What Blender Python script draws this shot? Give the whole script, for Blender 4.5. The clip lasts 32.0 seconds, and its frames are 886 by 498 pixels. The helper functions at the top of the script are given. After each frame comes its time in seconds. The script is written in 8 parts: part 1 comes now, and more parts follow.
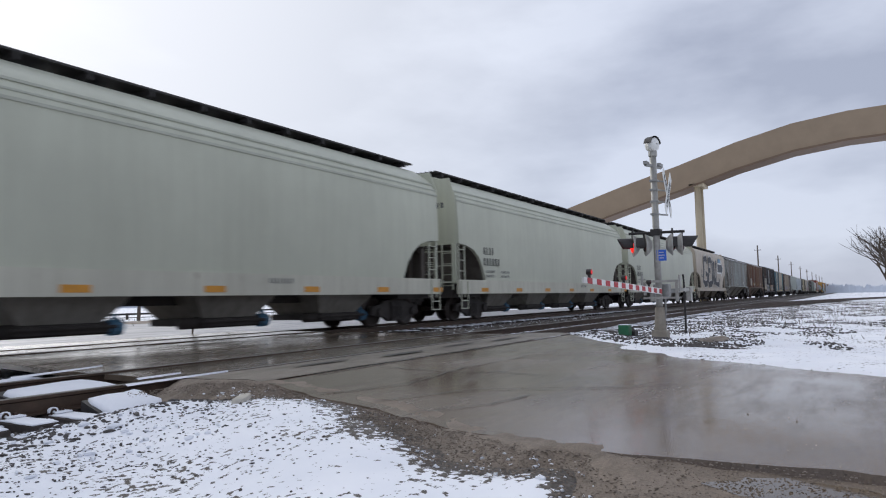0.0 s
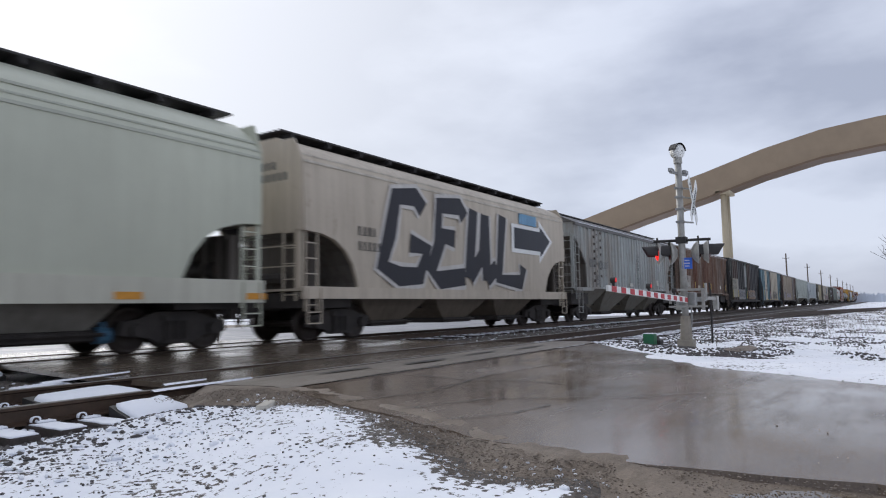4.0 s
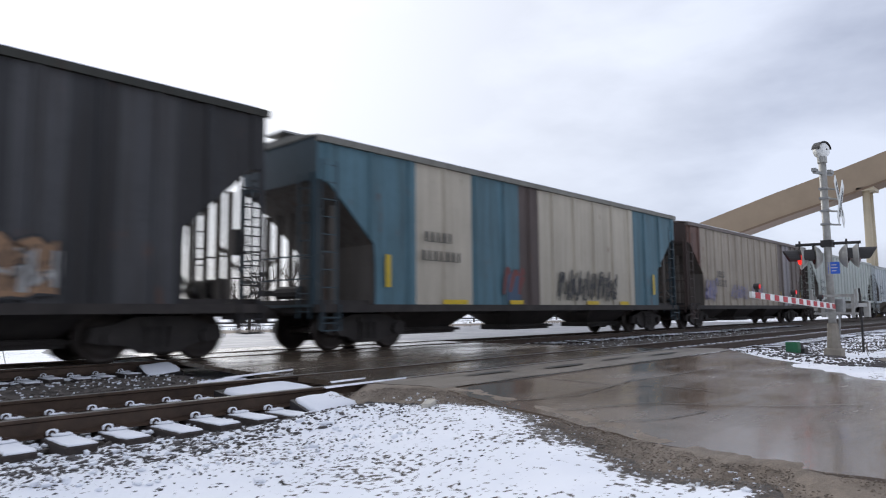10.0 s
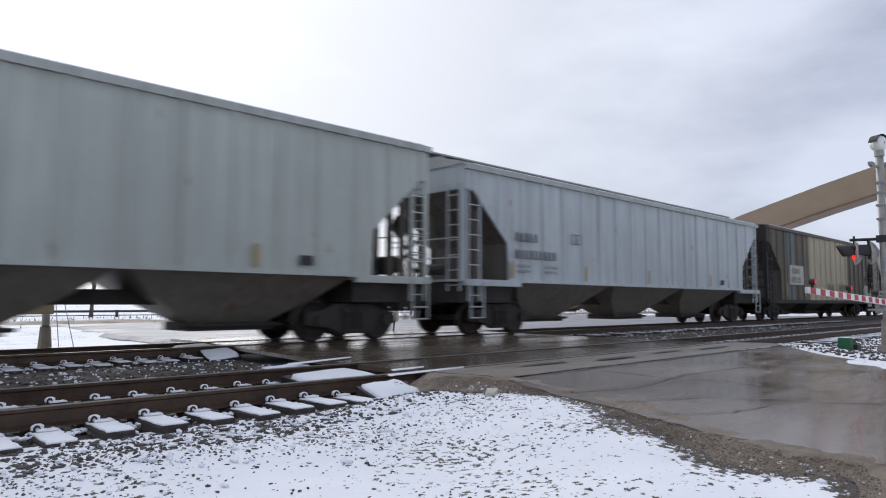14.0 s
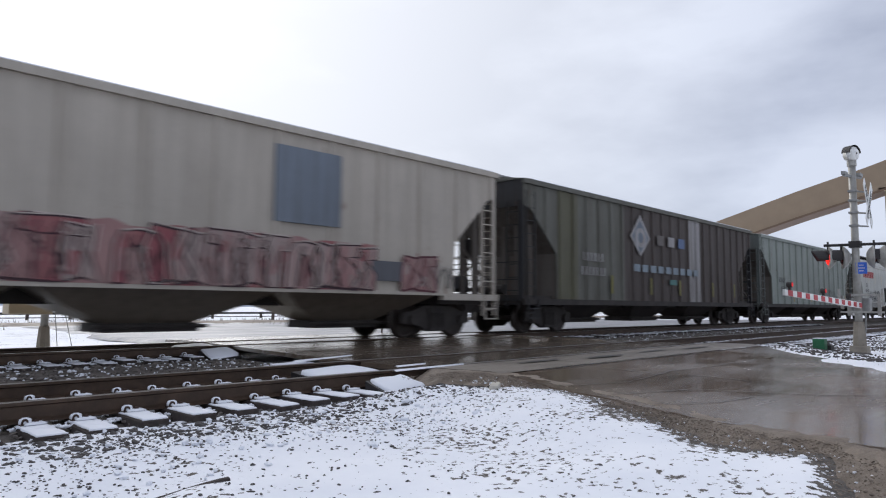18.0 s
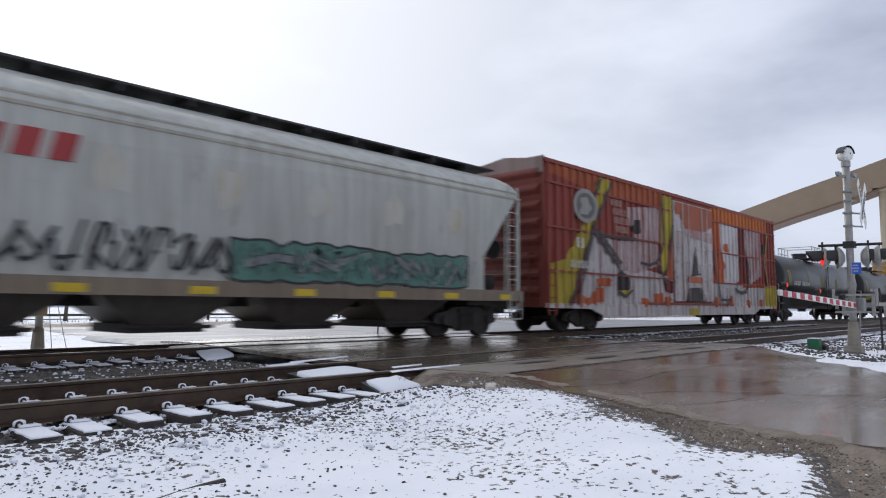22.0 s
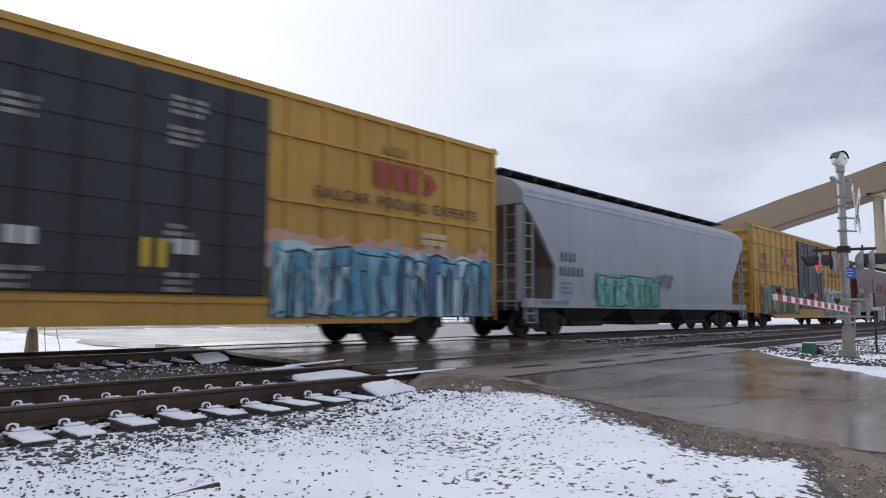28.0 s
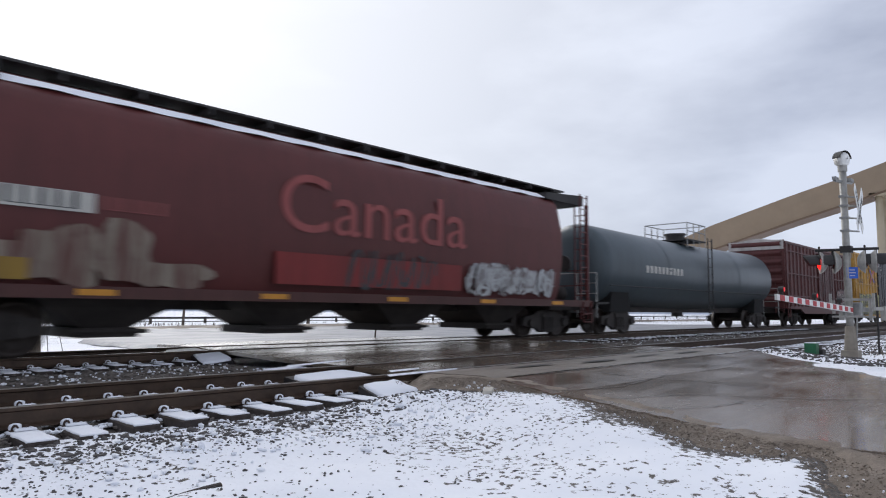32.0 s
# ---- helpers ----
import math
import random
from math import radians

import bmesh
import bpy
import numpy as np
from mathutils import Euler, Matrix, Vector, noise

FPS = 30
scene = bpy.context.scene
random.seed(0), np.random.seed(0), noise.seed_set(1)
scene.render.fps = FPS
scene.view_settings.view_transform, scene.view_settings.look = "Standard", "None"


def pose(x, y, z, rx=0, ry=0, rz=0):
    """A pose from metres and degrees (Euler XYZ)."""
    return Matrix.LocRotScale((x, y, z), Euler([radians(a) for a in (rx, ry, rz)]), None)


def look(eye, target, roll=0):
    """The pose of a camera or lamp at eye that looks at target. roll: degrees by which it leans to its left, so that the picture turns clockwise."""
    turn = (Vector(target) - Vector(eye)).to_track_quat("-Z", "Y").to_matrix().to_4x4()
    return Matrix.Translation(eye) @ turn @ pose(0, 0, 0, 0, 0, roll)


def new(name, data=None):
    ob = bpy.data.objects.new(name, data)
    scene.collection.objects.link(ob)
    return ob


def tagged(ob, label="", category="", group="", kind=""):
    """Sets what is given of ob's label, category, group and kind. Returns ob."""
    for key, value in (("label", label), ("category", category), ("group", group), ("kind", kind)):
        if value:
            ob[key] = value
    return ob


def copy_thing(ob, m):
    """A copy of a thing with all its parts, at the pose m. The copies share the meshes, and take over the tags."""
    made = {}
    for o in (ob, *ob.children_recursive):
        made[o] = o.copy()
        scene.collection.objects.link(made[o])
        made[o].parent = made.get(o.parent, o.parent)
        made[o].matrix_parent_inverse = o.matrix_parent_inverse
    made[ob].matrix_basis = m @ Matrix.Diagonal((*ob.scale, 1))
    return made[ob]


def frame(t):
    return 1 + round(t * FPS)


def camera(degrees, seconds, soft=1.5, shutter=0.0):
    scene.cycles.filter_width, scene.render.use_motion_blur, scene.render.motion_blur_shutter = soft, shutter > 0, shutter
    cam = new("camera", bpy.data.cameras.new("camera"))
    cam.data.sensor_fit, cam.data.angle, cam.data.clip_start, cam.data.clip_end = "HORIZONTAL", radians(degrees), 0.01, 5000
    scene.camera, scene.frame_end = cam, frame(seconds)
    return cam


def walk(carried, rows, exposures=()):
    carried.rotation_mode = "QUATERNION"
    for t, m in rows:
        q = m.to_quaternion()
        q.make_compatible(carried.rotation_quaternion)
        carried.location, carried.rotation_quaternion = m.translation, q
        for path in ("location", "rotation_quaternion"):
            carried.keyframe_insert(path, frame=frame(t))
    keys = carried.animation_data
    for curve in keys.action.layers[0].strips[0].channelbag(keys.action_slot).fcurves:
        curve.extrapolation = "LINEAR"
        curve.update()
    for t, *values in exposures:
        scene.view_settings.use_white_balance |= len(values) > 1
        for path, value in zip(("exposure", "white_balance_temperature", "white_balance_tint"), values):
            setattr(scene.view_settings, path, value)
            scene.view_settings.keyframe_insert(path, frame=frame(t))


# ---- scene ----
# ---- camera and its way ----
cam = camera(67.0, 32.0, soft=1.1, shutter=0.4)
PATH = [
    (0, 1.42, -0.08, 0.79, 94.3, 1.2, -58.72),
    (0.5, 1.42, -0.08, 0.79, 94.36, 1.08, -58.58),
    (1, 1.42, -0.08, 0.79, 94.46, 1.09, -58.35),
    (1.5, 1.42, -0.08, 0.79, 94.56, 1.06, -58.09),
    (2, 1.42, -0.08, 0.79, 94.54, 1.41, -57.95),
    (2.5, 1.42, -0.08, 0.79, 94.81, 1.01, -57.49),
    (3, 1.42, -0.08, 0.79, 94.89, 1.01, -57.18),
    (3.5, 1.42, -0.08, 0.79, 94.96, 1.01, -56.95),
    (5.5, 1.42, -0.08, 0.79, 94.96, 1.05, -56.53),
    (6, 1.42, -0.08, 0.79, 94.92, 1.02, -56.57),
    (6.5, 1.42, -0.08, 0.79, 94.95, 1.07, -56.59),
    (7, 1.42, -0.08, 0.79, 94.99, 1.03, -56.61),
    (7.5, 1.42, -0.08, 0.79, 95.05, 0.97, -56.48),
    (8, 1.42, -0.08, 0.79, 95.13, 0.96, -56.05),
    (8.5, 1.42, -0.08, 0.79, 95.29, 1.44, -53.68),
    (9, 1.42, -0.08, 0.79, 95.74, 1.42, -48.95),
    (9.5, 1.42, -0.08, 0.79, 96.03, 1.37, -46.21),
    (10, 0.878, 0.028, 0.824, 95.41, 0.56, -47.33),
    (10.5, 0.517, 0.1, 0.847, 94.84, 0.05, -47.86),
    (11, 0.517, 0.1, 0.847, 94.75, -0.19, -46.58),
    (11.5, 0.517, 0.1, 0.847, 94.64, -0.21, -45.51),
    (12, 0.517, 0.1, 0.847, 94.56, -0.07, -44.82),
    (12.5, 0.517, 0.1, 0.847, 94.48, -0.05, -44.43),
    (13, 0.517, 0.1, 0.847, 94.47, -0.07, -44.33),
    (13.5, 0.517, 0.1, 0.847, 94.51, -0.16, -44.38),
    (15.5, 0.517, 0.1, 0.847, 94.59, -0.28, -44.64),
    (16, 0.31, 0.06, 0.825, 94.55, -0.37, -45.43),
    (16.5, 0, 0, 0.792, 94.58, -0.36, -46.61),
    (17, 0, 0, 0.792, 94.7, -0.45, -46.44),
    (17.5, 0, 0, 0.792, 94.77, -0.43, -46.3),
    (18, 0, 0, 0.792, 94.87, -0.38, -46.2),
    (18.5, 0, 0, 0.792, 94.89, -0.3, -46.18),
    (19, 0, 0, 0.792, 94.94, -0.34, -46.12),
    (19.5, 0, 0, 0.792, 94.93, -0.41, -46.17),
    (20, 0, 0, 0.792, 94.94, -0.51, -46.24),
    (20.5, 0, 0, 0.792, 94.93, -0.46, -46.31),
    (21, 0, 0, 0.792, 94.92, -0.35, -46.39),
    (21.5, 0, 0, 0.792, 94.9, -0.32, -46.46),
    (22, 0, 0, 0.792, 94.94, -0.27, -46.55),
    (22.5, 0, 0, 0.792, 94.89, -0.34, -46.66),
    (23, 0, 0, 0.792, 94.9, -0.44, -46.66),
    (23.5, 0, 0, 0.792, 94.92, -0.52, -46.68),
    (24, 0, 0, 0.792, 94.93, -0.55, -46.69),
    (24.5, 0, 0, 0.792, 94.99, -0.4, -46.66),
    (26.5, 0, 0, 0.792, 95.13, -0.34, -46.81),
    (27, 0, 0, 0.792, 95.18, -0.35, -46.83),
    (27.5, 0, 0, 0.792, 95.24, -0.4, -46.9),
    (28, 0, 0, 0.792, 95.25, -0.38, -46.91),
    (28.5, 0, 0, 0.792, 95.25, -0.41, -46.87),
    (29, 0, 0, 0.792, 95.22, -0.43, -46.81),
    (29.5, 0, 0, 0.792, 95.21, -0.42, -46.77),
    (30, 0, 0, 0.792, 95.22, -0.39, -46.73),
    (30.5, 0, 0, 0.792, 95.26, -0.45, -46.74),
    (31, 0, 0, 0.792, 95.27, -0.43, -46.74),
    (31.5, 0, 0, 0.792, 95.28, -0.42, -46.75),
    (32, 0, 0, 0.792, 95.27, -0.37, -46.76),
]
walk(cam, [(t, pose(*p)) for t, *p in PATH], exposures=[(0.0, 0.05), (3.5, 0.08), (6.0, 0.2), (9.0, 0.27), (12.0, 0.14), (13.5, 0.1), (32.0, 0.1)])

# ---- overcast winter sky ----
SUN_DIR = Vector((0.27, 0.8, 0.5)).normalized()
world = bpy.data.worlds.new("overcast_sky")
scene.world = world
world.use_nodes = True
wn, wl = world.node_tree.nodes, world.node_tree.links
wn.clear()
w_out = wn.new("ShaderNodeOutputWorld")
w_bg = wn.new("ShaderNodeBackground")
w_sky = wn.new("ShaderNodeTexSky")
w_sky.sky_type, w_sky.sun_disc = "NISHITA", False
w_sky.sun_elevation = math.asin(SUN_DIR.z)
w_sky.sun_rotation = math.atan2(SUN_DIR.x, SUN_DIR.y)
w_geo = wn.new("ShaderNodeTexCoord")
w_map = wn.new("ShaderNodeMapping")
w_map.inputs["Scale"].default_value = (1.0, 1.0, 2.6)
w_n1 = wn.new("ShaderNodeTexNoise")
w_n1.inputs["Scale"].default_value, w_n1.inputs["Detail"].default_value, w_n1.inputs["Roughness"].default_value = 2.2, 6.0, 0.52
w_ramp = wn.new("ShaderNodeValToRGB")
w_ramp.color_ramp.elements[0].position, w_ramp.color_ramp.elements[0].color = 0.38, (0.435, 0.477, 0.605, 1)
w_ramp.color_ramp.elements[1].position, w_ramp.color_ramp.elements[1].color = 0.62, (0.705, 0.757, 0.9, 1)
w_dot = wn.new("ShaderNodeVectorMath")
w_dot.operation = "DOT_PRODUCT"
w_dot.inputs[1].default_value = SUN_DIR
w_rng = wn.new("ShaderNodeMapRange")
w_rng.inputs["From Min"].default_value, w_rng.inputs["From Max"].default_value = 0.6, 1.0
w_rng.inputs["To Min"].default_value, w_rng.inputs["To Max"].default_value = 0.0, 0.75
w_glow = wn.new("ShaderNodeMixRGB")
w_glow.inputs["Color2"].default_value = (1.13, 1.155, 1.21, 1)
w_mix = wn.new("ShaderNodeMixRGB")
w_mix.blend_type = "ADD"
w_mix.inputs["Fac"].default_value = 0.012
wl.new(w_geo.outputs["Generated"], w_map.inputs["Vector"])
wl.new(w_map.outputs["Vector"], w_n1.inputs["Vector"])
wl.new(w_n1.outputs["Fac"], w_ramp.inputs["Fac"])
wl.new(w_geo.outputs["Generated"], w_dot.inputs[0])
wl.new(w_dot.outputs["Value"], w_rng.inputs["Value"])
wl.new(w_rng.outputs["Result"], w_glow.inputs["Fac"])
wl.new(w_ramp.outputs["Color"], w_glow.inputs["Color1"])
wl.new(w_glow.outputs["Color"], w_mix.inputs["Color1"])
wl.new(w_sky.outputs["Color"], w_mix.inputs["Color2"])
wl.new(w_mix.outputs["Color"], w_bg.inputs["Color"])
w_bg.inputs["Strength"].default_value = 0.86
wl.new(w_bg.outputs["Background"], w_out.inputs["Surface"])
sun_data = bpy.data.lights.new("sun", "SUN")
sun_data.energy, sun_data.angle, sun_data.color = 1.5, radians(40), (1.0, 0.985, 0.97)
sun = new("sun", sun_data)
sun.matrix_world = look(SUN_DIR * 60, (0, 0, 0))

# ---- materials ----


def lin(r, g, b):
    """Linear colour of an 8-bit colour."""
    return tuple((c / 255 / 12.92 if c < 11 else ((c / 255 + 0.055) / 1.055) ** 2.4) for c in (r, g, b))


def nodes_of(name):
    m = bpy.data.materials.new(name)
    m.use_nodes = True
    n, l = m.node_tree.nodes, m.node_tree.links
    b = n["Principled BSDF"]
    return m, n, l, b


def tex(n, l, kind="Object", scale=(1, 1, 1), size=1.0, detail=4.0, rough=0.55):
    """A noise in metres, stretched by scale; gives its Fac socket."""
    c = n.new("ShaderNodeTexCoord")
    mp = n.new("ShaderNodeMapping")
    mp.inputs["Scale"].default_value = scale
    no = n.new("ShaderNodeTexNoise")
    no.inputs["Scale"].default_value, no.inputs["Detail"].default_value, no.inputs["Roughness"].default_value = size, detail, rough
    l.new(c.outputs[kind], mp.inputs["Vector"])
    l.new(mp.outputs["Vector"], no.inputs["Vector"])
    return no.outputs["Fac"]


def ramp(n, l, fac, stops):
    r = n.new("ShaderNodeValToRGB")
    e = r.color_ramp.elements
    while len(e) < len(stops):
        e.new(0.5)
    for k, (p, c) in enumerate(stops):
        e[k].position, e[k].color = p, (*c, 1) if len(c) == 3 else c
    l.new(fac, r.inputs["Fac"])
    return r.outputs["Color"]


def mix(n, l, fac, a, b, mode="MIX"):
    m = n.new("ShaderNodeMixRGB")
    m.blend_type = mode
    for sock, v in (("Fac", fac), ("Color1", a), ("Color2", b)):
        if isinstance(v, (int, float)):
            m.inputs[sock].default_value = v
        elif isinstance(v, tuple):
            m.inputs[sock].default_value = (*v, 1) if len(v) == 3 else v
        else:
            l.new(v, m.inputs[sock])
    return m.outputs["Color"]


def bump(n, l, b, fac, strength=0.3, distance=0.02):
    bp = n.new("ShaderNodeBump")
    bp.inputs["Strength"].default_value, bp.inputs["Distance"].default_value = strength, distance
    l.new(fac, bp.inputs["Height"])
    l.new(bp.outputs["Normal"], b.inputs["Normal"])


def scaled(c, k):
    return tuple(min(v * k, 0.95) for v in c)


PAINTS = {}


def paint(rgb, dirt=0.35, rust=0.0, rough=0.5, streak=0.5):
    """Weathered railcar paint: mottled, streaked downwards, with grime and specks of rust."""
    key = (rgb, dirt, rust, rough, streak)
    if key in PAINTS:
        return PAINTS[key]
    c = lin(*rgb)
    m, n, l, b = nodes_of("weathered_paint")
    big = tex(n, l, size=0.45, detail=5)
    col = ramp(n, l, big, [(0.3, scaled(c, 1 - 0.22 * dirt - 0.06)), (0.7, scaled(c, 1.06))])
    run = tex(n, l, scale=(5.0, 5.0, 0.28), size=1.0, detail=5, rough=0.65)
    grime = scaled((c[0] * 0.55 + 0.012, c[1] * 0.5 + 0.009, c[2] * 0.45 + 0.007), 0.75)
    k = ramp(n, l, run, [(0.43, (0, 0, 0)), (0.68, (streak, streak, streak))])
    col = mix(n, l, k, col, grime)
    fine = tex(n, l, size=7.0, detail=6, rough=0.7)
    k2 = ramp(n, l, fine, [(0.5, (0, 0, 0)), (0.8, (dirt * 0.6,) * 3)])
    col = mix(n, l, k2, col, scaled(c, 0.5))
    if rust:
        rs = tex(n, l, scale=(1.5, 1.5, 0.6), size=1.3, detail=8, rough=0.72)
        k3 = ramp(n, l, rs, [(0.62 - 0.2 * rust, (0, 0, 0)), (0.74 - 0.16 * rust, (0.85, 0.85, 0.85))])
        col = mix(n, l, k3, col, lin(104, 66, 44))
    l.new(col, b.inputs["Base Color"])
    b.inputs["Roughness"].default_value = rough
    b.inputs["Specular IOR Level"].default_value = 0.35
    bump(n, l, b, fine, 0.12, 0.01)
    PAINTS[key] = m
    return m


def rusted(colours, rough=0.7, fine=6.0):
    """Old paint gone to rust in tall uneven columns: pale chalky, dark and rusty tones side by side."""
    key = ("rusted", colours, rough, fine)
    if key in PAINTS:
        return PAINTS[key]
    m, n, l, b = nodes_of("rusted_paint")
    pale, mid, rust, dark = (lin(*c) for c in colours)
    wide = tex(n, l, scale=(0.55, 0.55, 0.16), size=1.0, detail=4, rough=0.55)
    col = ramp(n, l, wide, [(0.38, pale), (0.5, mid), (0.62, rust)])
    run = tex(n, l, scale=(fine, fine, 0.22), size=1.0, detail=6, rough=0.7)
    col = mix(n, l, ramp(n, l, run, [(0.4, (0, 0, 0)), (0.62, (0.75, 0.75, 0.75))]), col, dark)
    col = mix(n, l, ramp(n, l, tex(n, l, scale=(fine * 0.7, fine * 0.7, 0.35), size=1.3, detail=6, rough=0.7), [(0.5, (0, 0, 0)), (0.7, (0.6, 0.6, 0.6))]), col, pale)
    spot = tex(n, l, size=3.0, detail=7, rough=0.75)
    col = mix(n, l, ramp(n, l, spot, [(0.52, (0, 0, 0)), (0.7, (0.8, 0.8, 0.8))]), col, rust)
    l.new(col, b.inputs["Base Color"])
    b.inputs["Roughness"].default_value = rough
    b.inputs["Specular IOR Level"].default_value = 0.3
    bump(n, l, b, spot, 0.15, 0.01)
    PAINTS[key] = m
    return m


def plain(name, rgb, rough=0.6, metal=0.0, var=0.25, size=6.0):
    c = lin(*rgb)
    m, n, l, b = nodes_of(name)
    f = tex(n, l, size=size, detail=6, rough=0.65)
    l.new(ramp(n, l, f, [(0.3, scaled(c, 1 - var)), (0.7, scaled(c, 1 + var))]), b.inputs["Base Color"])
    b.inputs["Roughness"].default_value, b.inputs["Metallic"].default_value = rough, metal
    bump(n, l, b, f, 0.15, 0.01)
    return m


def glow(name, rgb, strength):
    m, n, l, b = nodes_of(name)
    b.inputs["Base Color"].default_value = (*lin(*rgb), 1)
    b.inputs["Emission Color"].default_value = (*lin(*rgb), 1)
    b.inputs["Emission Strength"].default_value = strength
    return m


def snow_material():
    m, n, l, b = nodes_of("snow")
    f = tex(n, l, size=1.2, detail=6)
    g = tex(n, l, size=28.0, detail=4)
    l.new(ramp(n, l, f, [(0.3, (0.78, 0.80, 0.85)), (0.7, (0.88, 0.89, 0.92))]), b.inputs["Base Color"])
    b.inputs["Roughness"].default_value = 0.75
    b.inputs["Subsurface Weight"].default_value = 0.0
    bump(n, l, b, g, 0.35, 0.015)
    return m


def ground_material():
    """Thin snow over gravel and dead grass: stones, dirt and stalks show through it in patches."""
    m, n, l, b = nodes_of("thin_snow_over_gravel")
    f = tex(n, l, size=1.2, detail=6)
    snow = ramp(n, l, f, [(0.3, (0.78, 0.80, 0.85)), (0.7, (0.88, 0.89, 0.92))])
    g = tex(n, l, size=30.0, detail=5, rough=0.6)
    dirt = ramp(n, l, g, [(0.3, lin(52, 46, 42)), (0.7, lin(104, 97, 90))])
    patch = tex(n, l, size=0.9, detail=3)
    speck = tex(n, l, size=17.0, detail=3, rough=0.6)
    s = n.new("ShaderNodeMath")
    s.operation = "MULTIPLY_ADD"
    l.new(patch, s.inputs[0])
    s.inputs[1].default_value = 0.55
    l.new(speck, s.inputs[2])
    bare = n.new("ShaderNodeAttribute")
    bare.attribute_name = "bare"
    s2 = n.new("ShaderNodeMath")
    s2.operation = "MULTIPLY_ADD"
    l.new(bare.outputs["Fac"], s2.inputs[0])
    s2.inputs[1].default_value = 0.5
    l.new(s.outputs[0], s2.inputs[2])
    k = ramp(n, l, s2.outputs[0], [(0.905, (0, 0, 0)), (0.945, (1, 1, 1))])
    l.new(mix(n, l, k, snow, dirt), b.inputs["Base Color"])
    b.inputs["Roughness"].default_value = 0.8
    bump(n, l, b, speck, 0.3, 0.015)
    return m


def asphalt_material(name, dark, light, wet, size=1.0):
    """Wet paving: aggregate grain, stains, and a film of water that is deeper in patches."""
    m, n, l, b = nodes_of(name)
    f = tex(n, l, size=0.55 * size, detail=6, rough=0.6)
    col = ramp(n, l, f, [(0.3, dark), (0.7, light)])
    grain = tex(n, l, size=60.0, detail=4, rough=0.7)
    col = mix(n, l, ramp(n, l, grain, [(0.4, (0, 0, 0)), (0.75, (0.55, 0.55, 0.55))]), col, scaled(light, 1.5))
    l.new(col, b.inputs["Base Color"])
    pud = tex(n, l, scale=(0.7, 1.0, 1), size=0.5 * size, detail=4, rough=0.5)
    worn = tex(n, l, scale=(0.35, 1.6, 1), size=1.3 * size, detail=7, rough=0.7)
    col2 = mix(n, l, ramp(n, l, worn, [(0.5, (0, 0, 0)), (0.7, (0.45, 0.45, 0.45))]), col, scaled(dark, 0.7))
    grit = tex(n, l, size=26.0, detail=3, rough=0.5)
    col2 = mix(n, l, ramp(n, l, grit, [(0.66, (0, 0, 0)), (0.72, (0.7, 0.7, 0.7))]), col2, scaled(dark, 0.5))
    l.new(col2, b.inputs["Base Color"])
    dry = mix(n, l, ramp(n, l, worn, [(0.46, (0, 0, 0)), (0.72, (0.7, 0.7, 0.7))]), ramp(n, l, pud, [(0.42, (wet, wet, wet)), (0.62, (wet + 0.16, wet + 0.16, wet + 0.16))]), (wet + 0.3, wet + 0.3, wet + 0.3))
    l.new(dry, b.inputs["Roughness"])
    b.inputs["Specular IOR Level"].default_value = 0.45
    lump = tex(n, l, size=9.0, detail=5, rough=0.65)
    both = n.new("ShaderNodeMath")
    both.operation = "MULTIPLY_ADD"
    l.new(lump, both.inputs[0])
    both.inputs[1].default_value = 0.8 if wet < 0.4 else 2.5
    l.new(grain, both.inputs[2])
    bump(n, l, b, both.outputs[0], 0.05 if wet < 0.1 else 0.12 if wet < 0.4 else 0.6, 0.008)
    return m


SNOW = snow_material()
GROUND = ground_material()
ASPHALT = asphalt_material("wet_asphalt", lin(84, 72, 61), lin(116, 102, 89), 0.08)
CROSSING = asphalt_material("wet_crossing_asphalt", lin(68, 59, 50), lin(100, 88, 76), 0.1)
STRIP = asphalt_material("worn_crossing_edge", lin(86, 78, 69), lin(116, 106, 95), 0.3, 1.5)
GRAVEL = asphalt_material("wet_gravel_dirt", lin(88, 77, 66), lin(128, 115, 101), 0.6, 3.0)
BALLAST = asphalt_material("ballast_bed", lin(62, 57, 52), lin(108, 101, 94), 0.7, 3.0)
SLUSH = asphalt_material("grey_wet_slush", lin(98, 99, 103), lin(136, 137, 142), 0.5)
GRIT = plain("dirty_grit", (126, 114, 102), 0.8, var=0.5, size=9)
STONE = plain("ballast_stone", (78, 74, 72), 0.8, var=0.5, size=9)
RAIL = plain("rusty_rail_steel", (74, 58, 46), 0.55, 0.3, 0.35)
RAILTOP = plain("worn_rail_head", (120, 116, 112), 0.3, 0.8, 0.2)
TIE = plain("creosoted_tie", (58, 50, 46), 0.8, var=0.4, size=14)
PLATE = plain("rusty_tie_plate", (66, 50, 42), 0.7, 0.3, 0.4, 20)
BLACK = plain("grimy_black_steel", (44, 41, 40), 0.6, 0.0, 0.4, 3)
DARK = plain("underframe_grime", (52, 47, 44), 0.75, 0.0, 0.45, 2)
WHEEL = plain("wheel_steel", (58, 50, 45), 0.5, 0.3, 0.35, 4)
GALV = plain("galvanised_steel", (150, 150, 148), 0.5, 0.5, 0.2, 8)
SILVER = plain("aluminium_paint", (158, 156, 150), 0.5, 0.2, 0.2, 8)
CONCRETE = plain("stained_concrete", (142, 134, 122), 0.85, 0, 0.2, 5)
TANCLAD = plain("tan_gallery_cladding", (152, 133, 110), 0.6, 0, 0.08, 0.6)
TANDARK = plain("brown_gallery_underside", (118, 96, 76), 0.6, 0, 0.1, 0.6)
CREAM = plain("cream_column_paint", (186, 172, 146), 0.6, 0, 0.08, 1)
